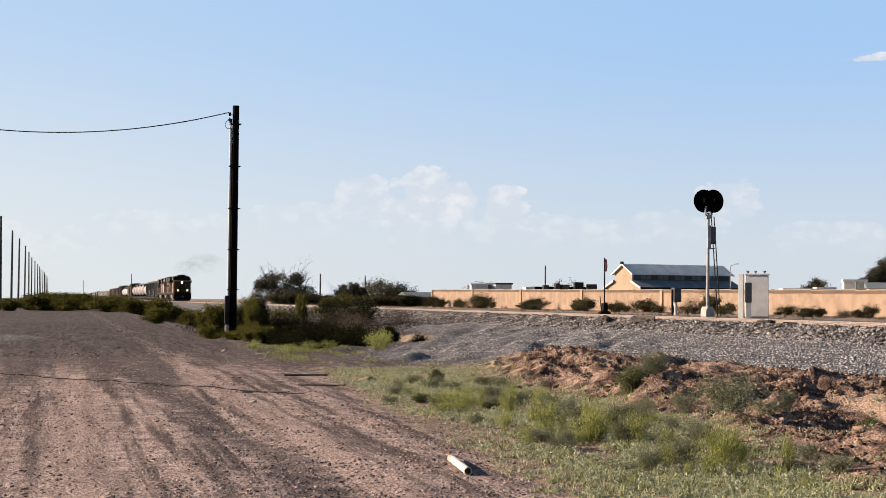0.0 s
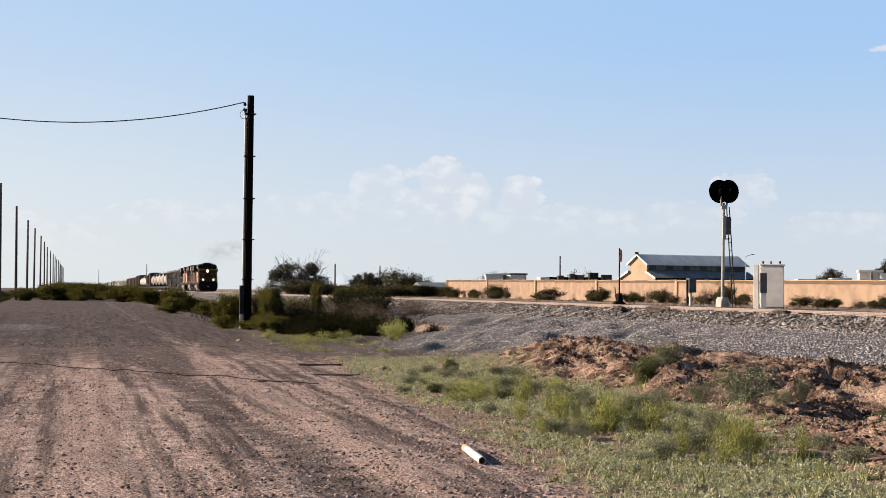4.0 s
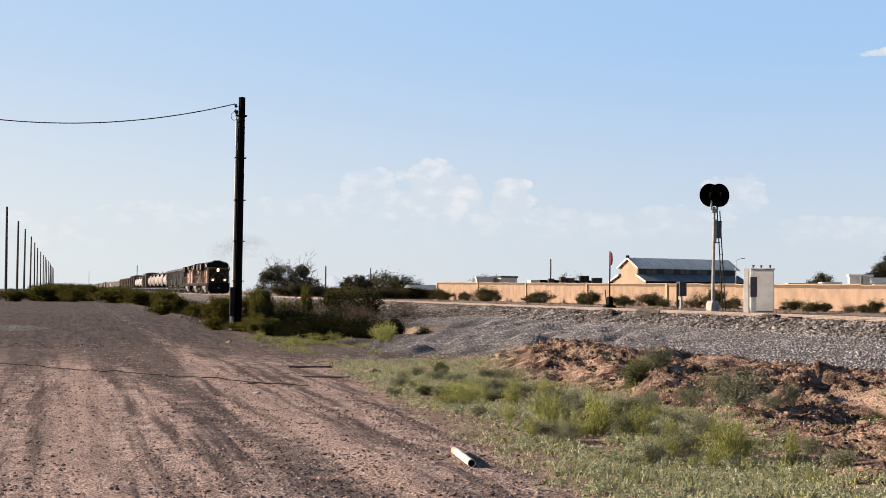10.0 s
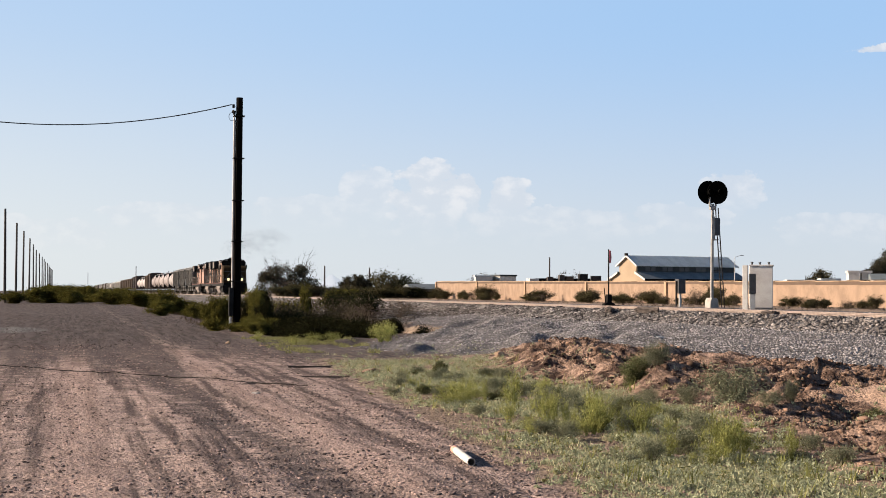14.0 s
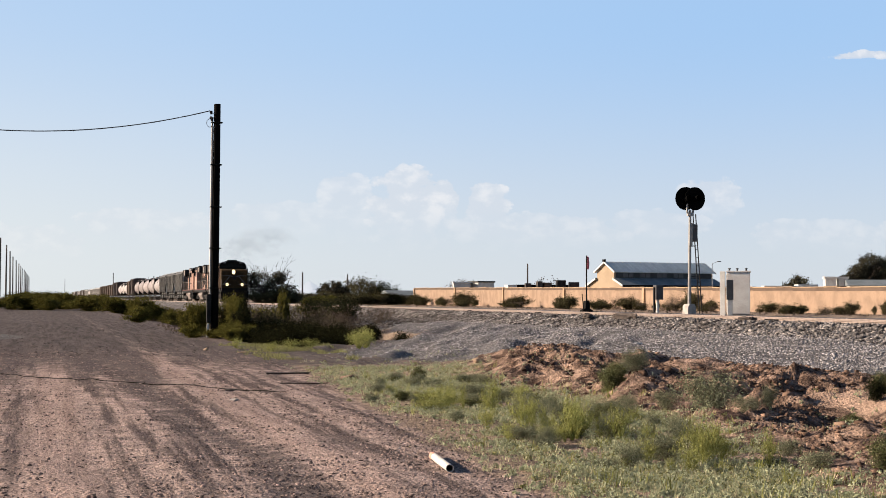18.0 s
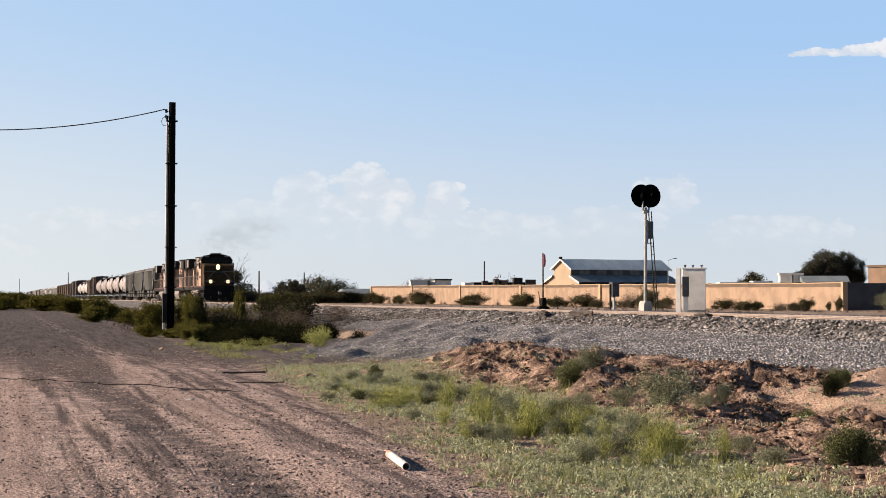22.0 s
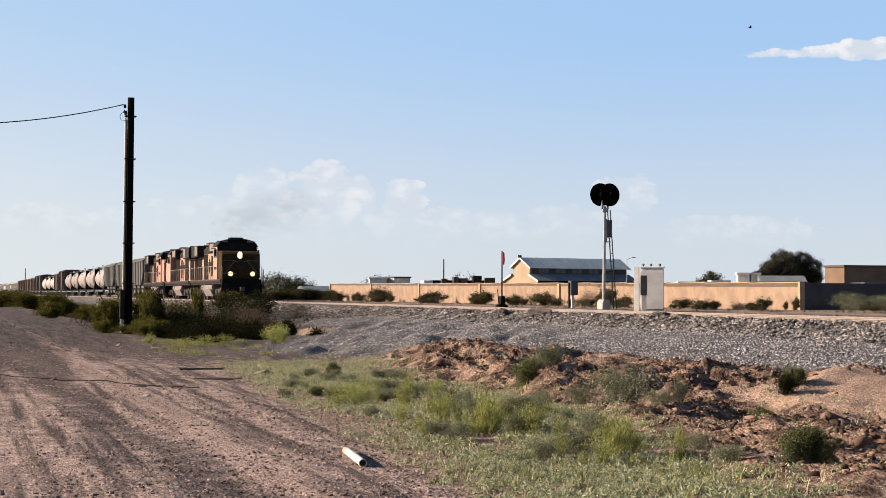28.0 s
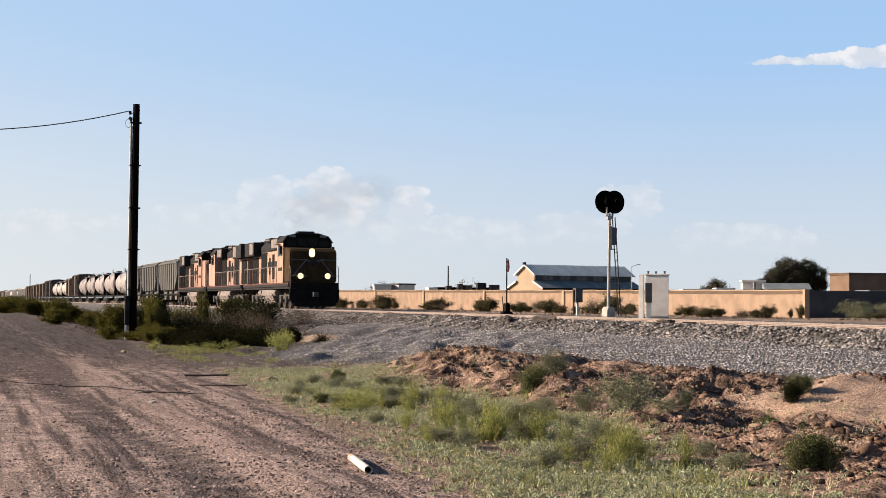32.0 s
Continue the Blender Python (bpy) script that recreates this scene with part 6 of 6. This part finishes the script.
    for s in (-1, 1):
        for y0, y1, z in ((6.2, 7.1, 1.0), (11.5, 12.5, 1.0)):
            part("air_tank", rod(B(), (s * 1.2, y0, z), (s * 1.2, y1, z), 0.2, seg=12), LOCO_LIGHT, ob)
    part("plow", prism(B(), [(-1.46, 1.2), (1.46, 1.2), (1.46, 0.62), (1.2, 0.16), (-1.2, 0.16), (-1.46, 0.62)], "y", 0.55, 0.75), LOCO_BLACK, ob)
    part("pilot", box(B(), -1.46, 1.46, 0.62, 0.9, 1.2, 1.6, 0.02), LOCO_BLACK, ob)
    for y in (0.0, L - 0.5):
        part("coupler", box(B(), -0.16, 0.16, y, y + 0.62, 0.74, 1.02, 0.04), TRUCK_GREY, ob)
    for yc in (3.9, 14.7):
        b_ = bogie(ob, yc, (-1.85, 0.0, 1.85), 0.52, TRUCK_GREY)
        for a in (-1.85, 0.0, 1.85):
            SPINNERS.append((wheelset(b_, a, 0.52), 0.52))
    lit = HEADLIGHT if lamps else DARK_GLASS
    for x, z, r in ((-0.10, 3.40, 0.18), (-0.80, 2.0, 0.175), (0.80, 2.0, 0.175)):
        if r:
            bm = B()
            rod(bm, (x, 0.90 if z > 3 else 0.72, z), (x, 0.96 if z > 3 else 0.92, z), r + 0.05, seg=16)
            hl = part("headlight" if z > 3 else "ditch_light", bm, LOCO_BLACK, ob)
            bm = B()
            y = 0.885 if z > 3 else 0.705
            if z > 3:
                rod(bm, (x, y, z - 0.08), (x, y + 0.01, z - 0.08), r, seg=16)
                rod(bm, (x, y, z + 0.09), (x, y + 0.01, z + 0.09), r, seg=16)
            else:
                rod(bm, (x, y, z), (x, y + 0.01, z), r, seg=16)
            part("lens", bm, lit, hl, "bright warm lamp lens" if lamps else "")
    return ob


def car_gear(ob, L, z=0.98):
    part("underframe", box(B(), -1.3, 1.3, 0.6, L - 0.6, z, z + 0.18, 0.02), LOCO_BLACK, ob)
    for y in (2.0, L - 2.0):
        b_ = bogie(ob, y, (-0.88, 0.88), 0.42, TRUCK_GREY)
        for a in (-0.88, 0.88):
            wheelset(b_, a, 0.42, 14)
    for y in (0.0, L - 0.6):
        part("coupler", box(B(), -0.14, 0.14, y, y + 0.6, 0.74, 0.98, 0.03), TRUCK_GREY, ob)


CAR_L = 17.6


def hopper(label, paint, tall=4.55):
    ob = thing("hopper_car", label, "railway car", group="cars of the train")
    L = CAR_L
    car_gear(ob, L)
    part("body", prism(B(), [(3.0, 1.5), (L - 3.0, 1.5), (L - 1.0, 3.0), (L - 1.0, tall - 0.35), (1.0, tall - 0.35), (1.0, 3.0)], "x", -1.55, 1.55), paint, ob)
    part("roof", prism(B(), [(-1.55, tall - 0.346), (1.55, tall - 0.346), (1.25, tall - 0.08), (0.6, tall), (-0.6, tall), (-1.25, tall - 0.08)], "y", 1.0, L - 1.0), paint, ob)
    for k in range(3):
        y0 = 2.6 + k * 4.3
        bay = prism(B(), [(y0, 1.75), (y0 + 4.0, 1.75), (y0 + 2.5, 0.55), (y0 + 1.5, 0.55)], "x", -1.2, 1.2)
        part("bay", bay, paint, ob)
    for s in (-1, 1):
        for k in range(9):
            y = 1.6 + k * 1.78
            x0, x1 = sorted((s * 1.553, s * 1.63))
            part("rib", box(B(), x0, x1, y - 0.05, y + 0.05, 2.6 if k in (0, 8) else 1.5, tall - 0.35), paint, ob)
        part("top_sill", box(B(), min(s * 1.553, s * 1.64), max(s * 1.553, s * 1.64), 1.1, L - 1.1, tall - 0.45, tall - 0.33), paint, ob)
        for y in (1.1, L - 1.1):
            part("end_ladder", box(B(), min(s * 1.35, s * 1.5), max(s * 1.35, s * 1.5), y - 0.9 if y < 5 else y, y if y < 5 else y + 0.9, 1.2, 1.3), LOCO_GREY, ob)
            part("end_post", box(B(), min(s * 1.4, s * 1.5), max(s * 1.4, s * 1.5), (y - 0.9) if y < 5 else (y + 0.8), (y - 0.8) if y < 5 else (y + 0.9), 1.2, tall - 0.5), GALVANISED, ob)
    part("running_board", box(B(), -0.7, 0.7, 0.6, L - 0.6, tall + 0.06, tall + 0.12), GALVANISED, ob)
    return ob


def tank_car(label, paint, r=1.45):
    ob = thing("tank_car", label, "railway car", group="cars of the train")
    L = CAR_L
    car_gear(ob, L)
    zc = 1.25 + r
    bm = B()
    rod(bm, (0, 3.6, zc), (0, L - 2.4, zc), r, seg=28)
    for y, d in ((3.6, -1), (L - 2.4, 1)):
        rod(bm, (0, y, zc), (0, y + d * 0.3, zc), r, r * 0.9, 28)
        rod(bm, (0, y + d * 0.3, zc), (0, y + d * 0.55, zc), r * 0.9, r * 0.6, 28)
    part("shell", bm, paint, ob, smooth=False)
    part("end_platform", box(B(), -1.35, 1.35, 0.7, 3.2, 1.16, 1.3, 0.02), LOCO_BLACK, ob)
    # black block before the near end only, in place of its shade
    part("end_cage", box(B(), -1.1, 1.1, 2.9, 3.5, 1.3, zc + r * 0.95, 0.05), LOCO_BLACK, ob, "black end frame")
    part("dome", rod(B(), (0, L / 2, zc + r - 0.1), (0, L / 2, zc + r + 0.32), 0.45, seg=14), paint, ob)
    part("walkway", box(B(), -0.9, 0.9, L / 2 - 1.1, L / 2 + 1.1, zc + r + 0.02, zc + r + 0.08), GALVANISED, ob)
    bm = B()
    for s in (-1, 1):
        for y in (L / 2 - 1.1, L / 2 + 1.1):
            rod(bm, (s * 0.85, y, zc + r), (s * 0.85, y, zc + r + 0.45), 0.025, seg=5)
        rod(bm, (s * 0.85, L / 2 - 1.1, zc + r + 0.45), (s * 0.85, L / 2 + 1.1, zc + r + 0.45), 0.025, seg=5)
    part("railing", bm, LOCO_GREY, ob)
    for y in (2.6, L - 2.6):
        part("saddle", box(B(), -1.2, 1.2, y - 0.25, y + 0.25, 1.1, 1.75, 0.02), LOCO_BLACK, ob)
    for s in (-1, 1):
        part("ladder", box(B(), min(s * 1.3, s * 1.36), max(s * 1.3, s * 1.36), L / 2 - 0.22, L / 2 + 0.22, 1.3, zc + r - 0.2), LOCO_GREY, ob)
    return ob


def boxcar(label, paint, tall=4.6):
    ob = thing("boxcar", label, "railway car", group="cars of the train")
    L = CAR_L
    car_gear(ob, L)
    part("body", box(B(), -1.48, 1.48, 0.7, L - 0.7, 1.16, tall - 0.15, 0.03), paint, ob)
    part("roof", prism(B(), [(-1.54, tall - 0.15), (1.54, tall - 0.15), (1.3, tall - 0.03), (0, tall + 0.06), (-1.3, tall - 0.03)], "y", 0.65, L - 0.65), paint, ob)
    for s in (-1, 1):
        x0, x1 = sorted((s * 1.483, s * 1.55))
        part("sliding_door", box(B(), x0, x1, L / 2 - 1.6, L / 2 + 1.6, 1.25, tall - 0.35, 0.01), paint, ob)
        for k in range(13):
            y = 0.9 + k * 1.3
            if abs(y - L / 2) > 1.8:
                part("rib", box(B(), x0, x1, y - 0.05, y + 0.05, 1.2, tall - 0.25), paint, ob)
    return ob


lead = locomotive("yellow and grey diesel locomotive with lit headlights", YELLOW, True)
mid = locomotive("faded orange-yellow diesel locomotive, running cab rearward", ORANGE, False)
for ob in (lead, mid):
    ob.scale = (1.09, 1.0, 1.045)
third = copy_thing(mid, Matrix())
tagged(third, "faded orange-yellow diesel locomotive behind the leaders")
CARS = {"h": hopper("grey covered hopper car with ribbed sides", HOPPER_GREY), "p": hopper("pale covered hopper car with ribbed sides", HOPPER_PALE, 4.3), "t": tank_car("white tank car with dusty sides", TANK_WHITE),
        "u": tank_car("pinkish dusty tank car with a walkway", TANK_PINK, 1.5),
        "b": boxcar("rust-brown boxcar with ribbed sides", BOXCAR_BROWN), "k": boxcar("tall dark boxcar with ribbed sides", BOXCAR_DARK, 5.0)}
ORDER = "hhh" + "tuuuu" + "kb" + "ttt" + "kk" + "bbbbbbb" + "pppptpppttpppp" + "bbtpbbpptt" + "pphhbbpptt" + "pphh"
TRAIN = [(lead, 0.0, False), (mid, LOCO_L, True), (third, 2 * LOCO_L, False)]
taken, at_ = set(), 3 * LOCO_L
for c in ORDER:
    ob = CARS[c] if c not in taken else copy_thing(CARS[c], Matrix())
    taken.add(c)
    TRAIN.append((ob, at_, False))
    at_ += CAR_L

# thin exhaust haze that drifts off the locomotives, in three puffs
plume = thing("exhaust_smoke", "thin brownish diesel exhaust drifting above the locomotives", "smoke")
for x, y, z, a, c in ((1.6, 10.0, 6.4, 3.4, 2.2), (4.6, 9.4, 7.4, 4.8, 2.4)):
    bm = B()
    bmesh.ops.create_icosphere(bm, subdivisions=4, radius=1.0)
    off = Vector((x, y, z))
    for v in bm.verts:
        v.co *= 1 + 0.25 * noise.noise(v.co * 1.5 + off)
    puff_ = part("puff", bm, SMOKE, plume, smooth=True)
    puff_.location = (x, y, z)
    puff_.scale = (a, a * 0.6, c)
# ---------------------------------------------------------------- a bird that crosses the sky
bird = thing("bird", "small dark bird flying past with spread wings", "bird")
bird.scale = (0.65, 0.65, 0.65)
bm = B()
rod(bm, (0, -0.055, 0), (0, 0.02, 0), 0.012, 0.022, 8)
rod(bm, (0, 0.02, 0), (0, 0.065, 0), 0.022, 0.008, 8)
rod(bm, (0, 0.065, 0), (0, 0.085, 0), 0.008, 0.001, 6)
part("body", bm, LOCO_BLACK, bird)
part("tail", prism(B(), [(-0.012, -0.05), (0.012, -0.05), (0.026, -0.11), (-0.026, -0.11)], "z", -0.003, 0.003), LOCO_BLACK, bird)
WINGS = []
for s in (-1, 1):
    wing = prism(B(), [(0, 0.035), (s * 0.06, 0.045), (s * 0.13, 0.005), (s * 0.07, -0.02), (0, -0.025)], "z", -0.003, 0.003)
    WINGS.append((part("wing", wing, LOCO_BLACK, bird), s))
SPEED, START = 6.52, 311.6     # metres a second; where the front coupler is at the clip's start


def motions():
    """The train rolls towards the camera at an even pace."""
    for ob, back, turned in TRAIN:
        rows = []
        for t in (0, 8, 16, 24, 32):
            y = START - SPEED * t + back
            rows.append((t, pose(TRACK_X, y + LOCO_L, RAIL_Z, 0, 0, 180) if turned else pose(TRACK_X, y, RAIL_Z)))
        walk(ob, rows)
    walk(plume, [(t, pose(TRACK_X, START - SPEED * t, RAIL_Z)) for t in (0, 8, 16, 24, 32)])
    # the locomotives' wheels turn with the way they go; the second one runs backwards
    for ob, way_ in ((lead, 1), (mid, -1), (third, 1)):
        for wheel in [o for o in ob.children_recursive if o.name.startswith("wheelset")]:
            y, r = wheel.location.y, wheel.location.z
            turn = math.degrees(SPEED / r) * way_
            walk(wheel, [(k / 10, pose(0, y, r, turn * k / 10)) for k in range(321)])
    # the bird glides down past the camera, beating its wings
    way_b, at_b = Vector((4.475, -2.046, -1.585)), Vector((15.958, 36.053, 8.455))
    rows = []
    for k in (0, 8, 16, 24, 32):
        p = at_b + way_b * (k - 27.6)
        rows.append((k, pose(p.x, p.y, p.z, 0, 0, -114.6)))
    walk(bird, rows)
    for wing, s in WINGS:
        walk(wing, [(k / 10, pose(0, 0, 0, 0, s * 35 * math.sin(k * 1.7), 0)) for k in range(321)])


# ---------------------------------------------------------------- loose stones, clods and grass
def on_shoulder(x, y, c):
    return ((x > 18.4) & (x < 20.6)) | ((x > 22.4) & (x < 24.2)) | (c < 0.4)


scatter("ballast", 46000, 3, (18.3, 24.2, 24, 110), (0.06, 0.16), BALLAST, "coarse grey and brown ballast along the rails", "ballast", on_shoulder, shapes=LUMPS)
scatter("slope_stones", 10000, 16, (13.6, 19.2, 76, 130), (0.05, 0.15), DARK_BALLAST, "dark ballast spilled down the embankment", "ballast", lambda x, y, c: x > pad_edge(y) - 0.4, shapes=LUMPS)
scatter("pad_gravel", 62000, 4, (6.4, 18.9, 18, 84), (0.028, 0.085), GRAVEL, "loose grey gravel on the pad", "gravel", lambda x, y, c: x > pad_edge(y) + 0.1 - 0.5 * c + 3.6 * c ** 0.7 * step(y, 36, 41), shapes=LUMPS)
scatter("road_pebbles", 42000, 6, (-1.2, 6.0, 12, 50), (0.008, 0.048), PEBBLE, "small pebbles on the dirt track", "gravel",
        lambda x, y, c: c < 0.34 + 0.66 * step(vnoise(x + 9, y * 0.10, 1.7, 2) * 0.6 + vnoise(x, y, 0.9, 3) * 0.4, 0.36, 0.66), shapes=LUMPS)
scatter("far_road_gravel", 9000, 17, (-6.0, 8.0, 46, 110), (0.025, 0.075), DARK_GRAVEL, "loose dark gravel along the dirt track", "gravel", lambda x, y, c: x < np.interp(y, [46, 70, 150], [5.0, 5.6, 7.5]), shapes=LUMPS)
scatter("earth_clods", 36000, 7, (5.5, 13.8, 11.5, 40), (0.02, 0.11), CLOD, "broken clods of red earth", "earth",
        lambda x, y, c: (y < 35.5) & (x > foot(y) + 1.4 * c) & (x < pad_edge(y) + 0.1) & (vnoise(x, y, 0.8, 2) > 0.30) & ~((y < 22.5) & (x > pad_edge(y) - 3.3) & (x < pad_edge(y) - 0.6)), shapes=LUMPS)

scatter("earth_lumps", 2600, 27, (5.5, 13.8, 11.5, 38), (0.06, 0.22), CLOD, "large broken lumps of red earth", "earth",
        lambda x, y, c: (y < 35.5) & (x > foot(y) + 0.3 + 1.2 * c) & (x < pad_edge(y) - 0.2) & (vnoise(x, y, 0.6, 1) > 0.5) & ((y > 24) | (x < pad_edge(y) - 3.4) | (c < 0.06)), sink=0.3, shapes=LUMPS)


def grass(name, n, seed, region, blade, material, label, keep):
    r = np.random.RandomState(seed)
    x0, x1, y0, y1 = region
    x, y = x0 + r.rand(n) * (x1 - x0), y0 + r.rand(n) ** 1.3 * (y1 - y0)
    ok = keep(x, y, r.rand(n))
    x, y = x[ok], y[ok]
    per = 9
    cx, cy = np.repeat(x, per) + r.normal(size=len(x) * per) * 0.035, np.repeat(y, per) + r.normal(size=len(x) * per) * 0.035
    tall = blade * (0.5 + r.rand(len(cx))) * np.repeat(0.6 + 0.8 * r.rand(len(x)), per)
    a = r.rand(len(cx)) * 6.28
    lean = 0.25 + 0.5 * r.rand(len(cx))
    foot = np.stack([cx, cy, height(cx, cy) - 0.005], 1)
    sidev = np.stack([-np.sin(a), np.cos(a), 0 * a], 1) * (0.004 + 0.03 * blade)
    tip = foot + np.stack([np.cos(a) * lean * tall, np.sin(a) * lean * tall, tall], 1)
    V = np.stack([foot - sidev, foot + sidev, tip], 1).reshape(-1, 3)
    me = bpy.data.meshes.new(name)
    me.from_pydata(V.tolist(), [], np.arange(len(V)).reshape(-1, 3).tolist())
    me.materials.append(material)
    return tagged(new(name, me), label, "grass", kind="stuff")


def verge(x, y, c):
    m = step(x, np.interp(y, [10, 14, 22, 40, 50], [3.5, 3.7, 4.3, 5.4, 6.5]), np.interp(y, [10, 14, 22, 40, 50], [5.0, 5.2, 5.8, 7.2, 8])) * (1 - 0.97 * step(x, foot(y) - 0.9, foot(y) + 0.5))
    m = m * (1 - 0.5 * step(y, 27, 35)) * (1 - 0.85 * np.exp(-((x - 6.95) / 0.3) ** 2 - ((y - 13.9) / 0.4) ** 2))
    return c < m * step(vnoise(x, y, 1.1, 3) + 0.35 * vnoise(x, y, 4.0, 1), 0.27, 0.60)


grass("verge_grass", 17000, 8, (3.4, 11, 11.5, 46), 0.052, GRASS, "short grey-green grass and weeds on the verge", verge)

def ground_cover(name, n, seed, region, leaf, material, label, keep):
    """Low leafy weeds: small tufts of leaves, each a little dome."""
    r = np.random.RandomState(seed)
    x0, x1, y0, y1 = region
    x, y = x0 + r.rand(n) * (x1 - x0), y0 + r.rand(n) ** 1.3 * (y1 - y0)
    ok = keep(x, y, r.rand(n))
    x, y, per = x[ok], y[ok], 26
    big = np.repeat(0.45 + 1.3 * r.rand(len(x)) ** 2, per)
    dome = r.normal(size=(len(x) * per, 3))
    dome /= np.linalg.norm(dome, axis=1)[:, None]
    dome *= (0.062 * big * (0.5 + 0.5 * r.rand(len(big))))[:, None]
    cx, cy = np.repeat(x, per) + dome[:, 0], np.repeat(y, per) + dome[:, 1]
    pts = np.stack([cx, cy, height(cx, cy) + np.abs(dome[:, 2]) * 1.1 + 0.006], 1)
    V, F = leaf_quads(pts, leaf * (0.5 + r.rand(len(cx))), r, slim=0.4, up=0.15)
    return tagged(new(name, quad_mesh(name, V, F, material)), label, "grass", kind="stuff")


ground_cover("leafy_mat", 24000, 18, (3.4, 11, 11.5, 46), 0.015, MAT_LEAF, "low grey-green leafy weeds matting the verge", lambda x, y, c: verge(x, y, c * 0.8))
ground_cover("olive_mat", 5500, 19, (3.6, 11, 11.5, 46), 0.015, OLIVE, "low olive weeds between the grass", lambda x, y, c: verge(x, y, c) & (vnoise(x, y, 0.6, 0) > 0.45))
grass("verge_weeds", 1300, 9, (3.8, 10, 11.5, 46), 0.11, WEED, "taller yellow-green weeds among the grass", lambda x, y, c: verge(x, y, c * 1.6))
grass("ditch_grass", 5200, 12, (5.4, 10.6, 43, 58), 0.065, OLIVE, "green grass along the ditch", lambda x, y, c: (x > 5.4 + c * 1.5) & (x < 8.2 + 0.1 * (y - 45)) & (vnoise(x, y, 0.7, 1) + 0.02 * (y - 50) > 0.42))
grass("far_grass", 1100, 13, (5.6, 14.5, 70, 150), 0.15, STRAW, "dry grass along the foot of the embankment", lambda x, y, c: (vnoise(x, y, 0.25, 1) > 0.45) & (x > 5.2 + (y - 66) * 0.035))
grass("trackside_grass", 1500, 14, (25.5, 54.0, 60, 190), 0.12, STRAW, "dry grass between tracks and wall", lambda x, y, c: vnoise(x, y, 0.25, 2) > 0.45)

motions()
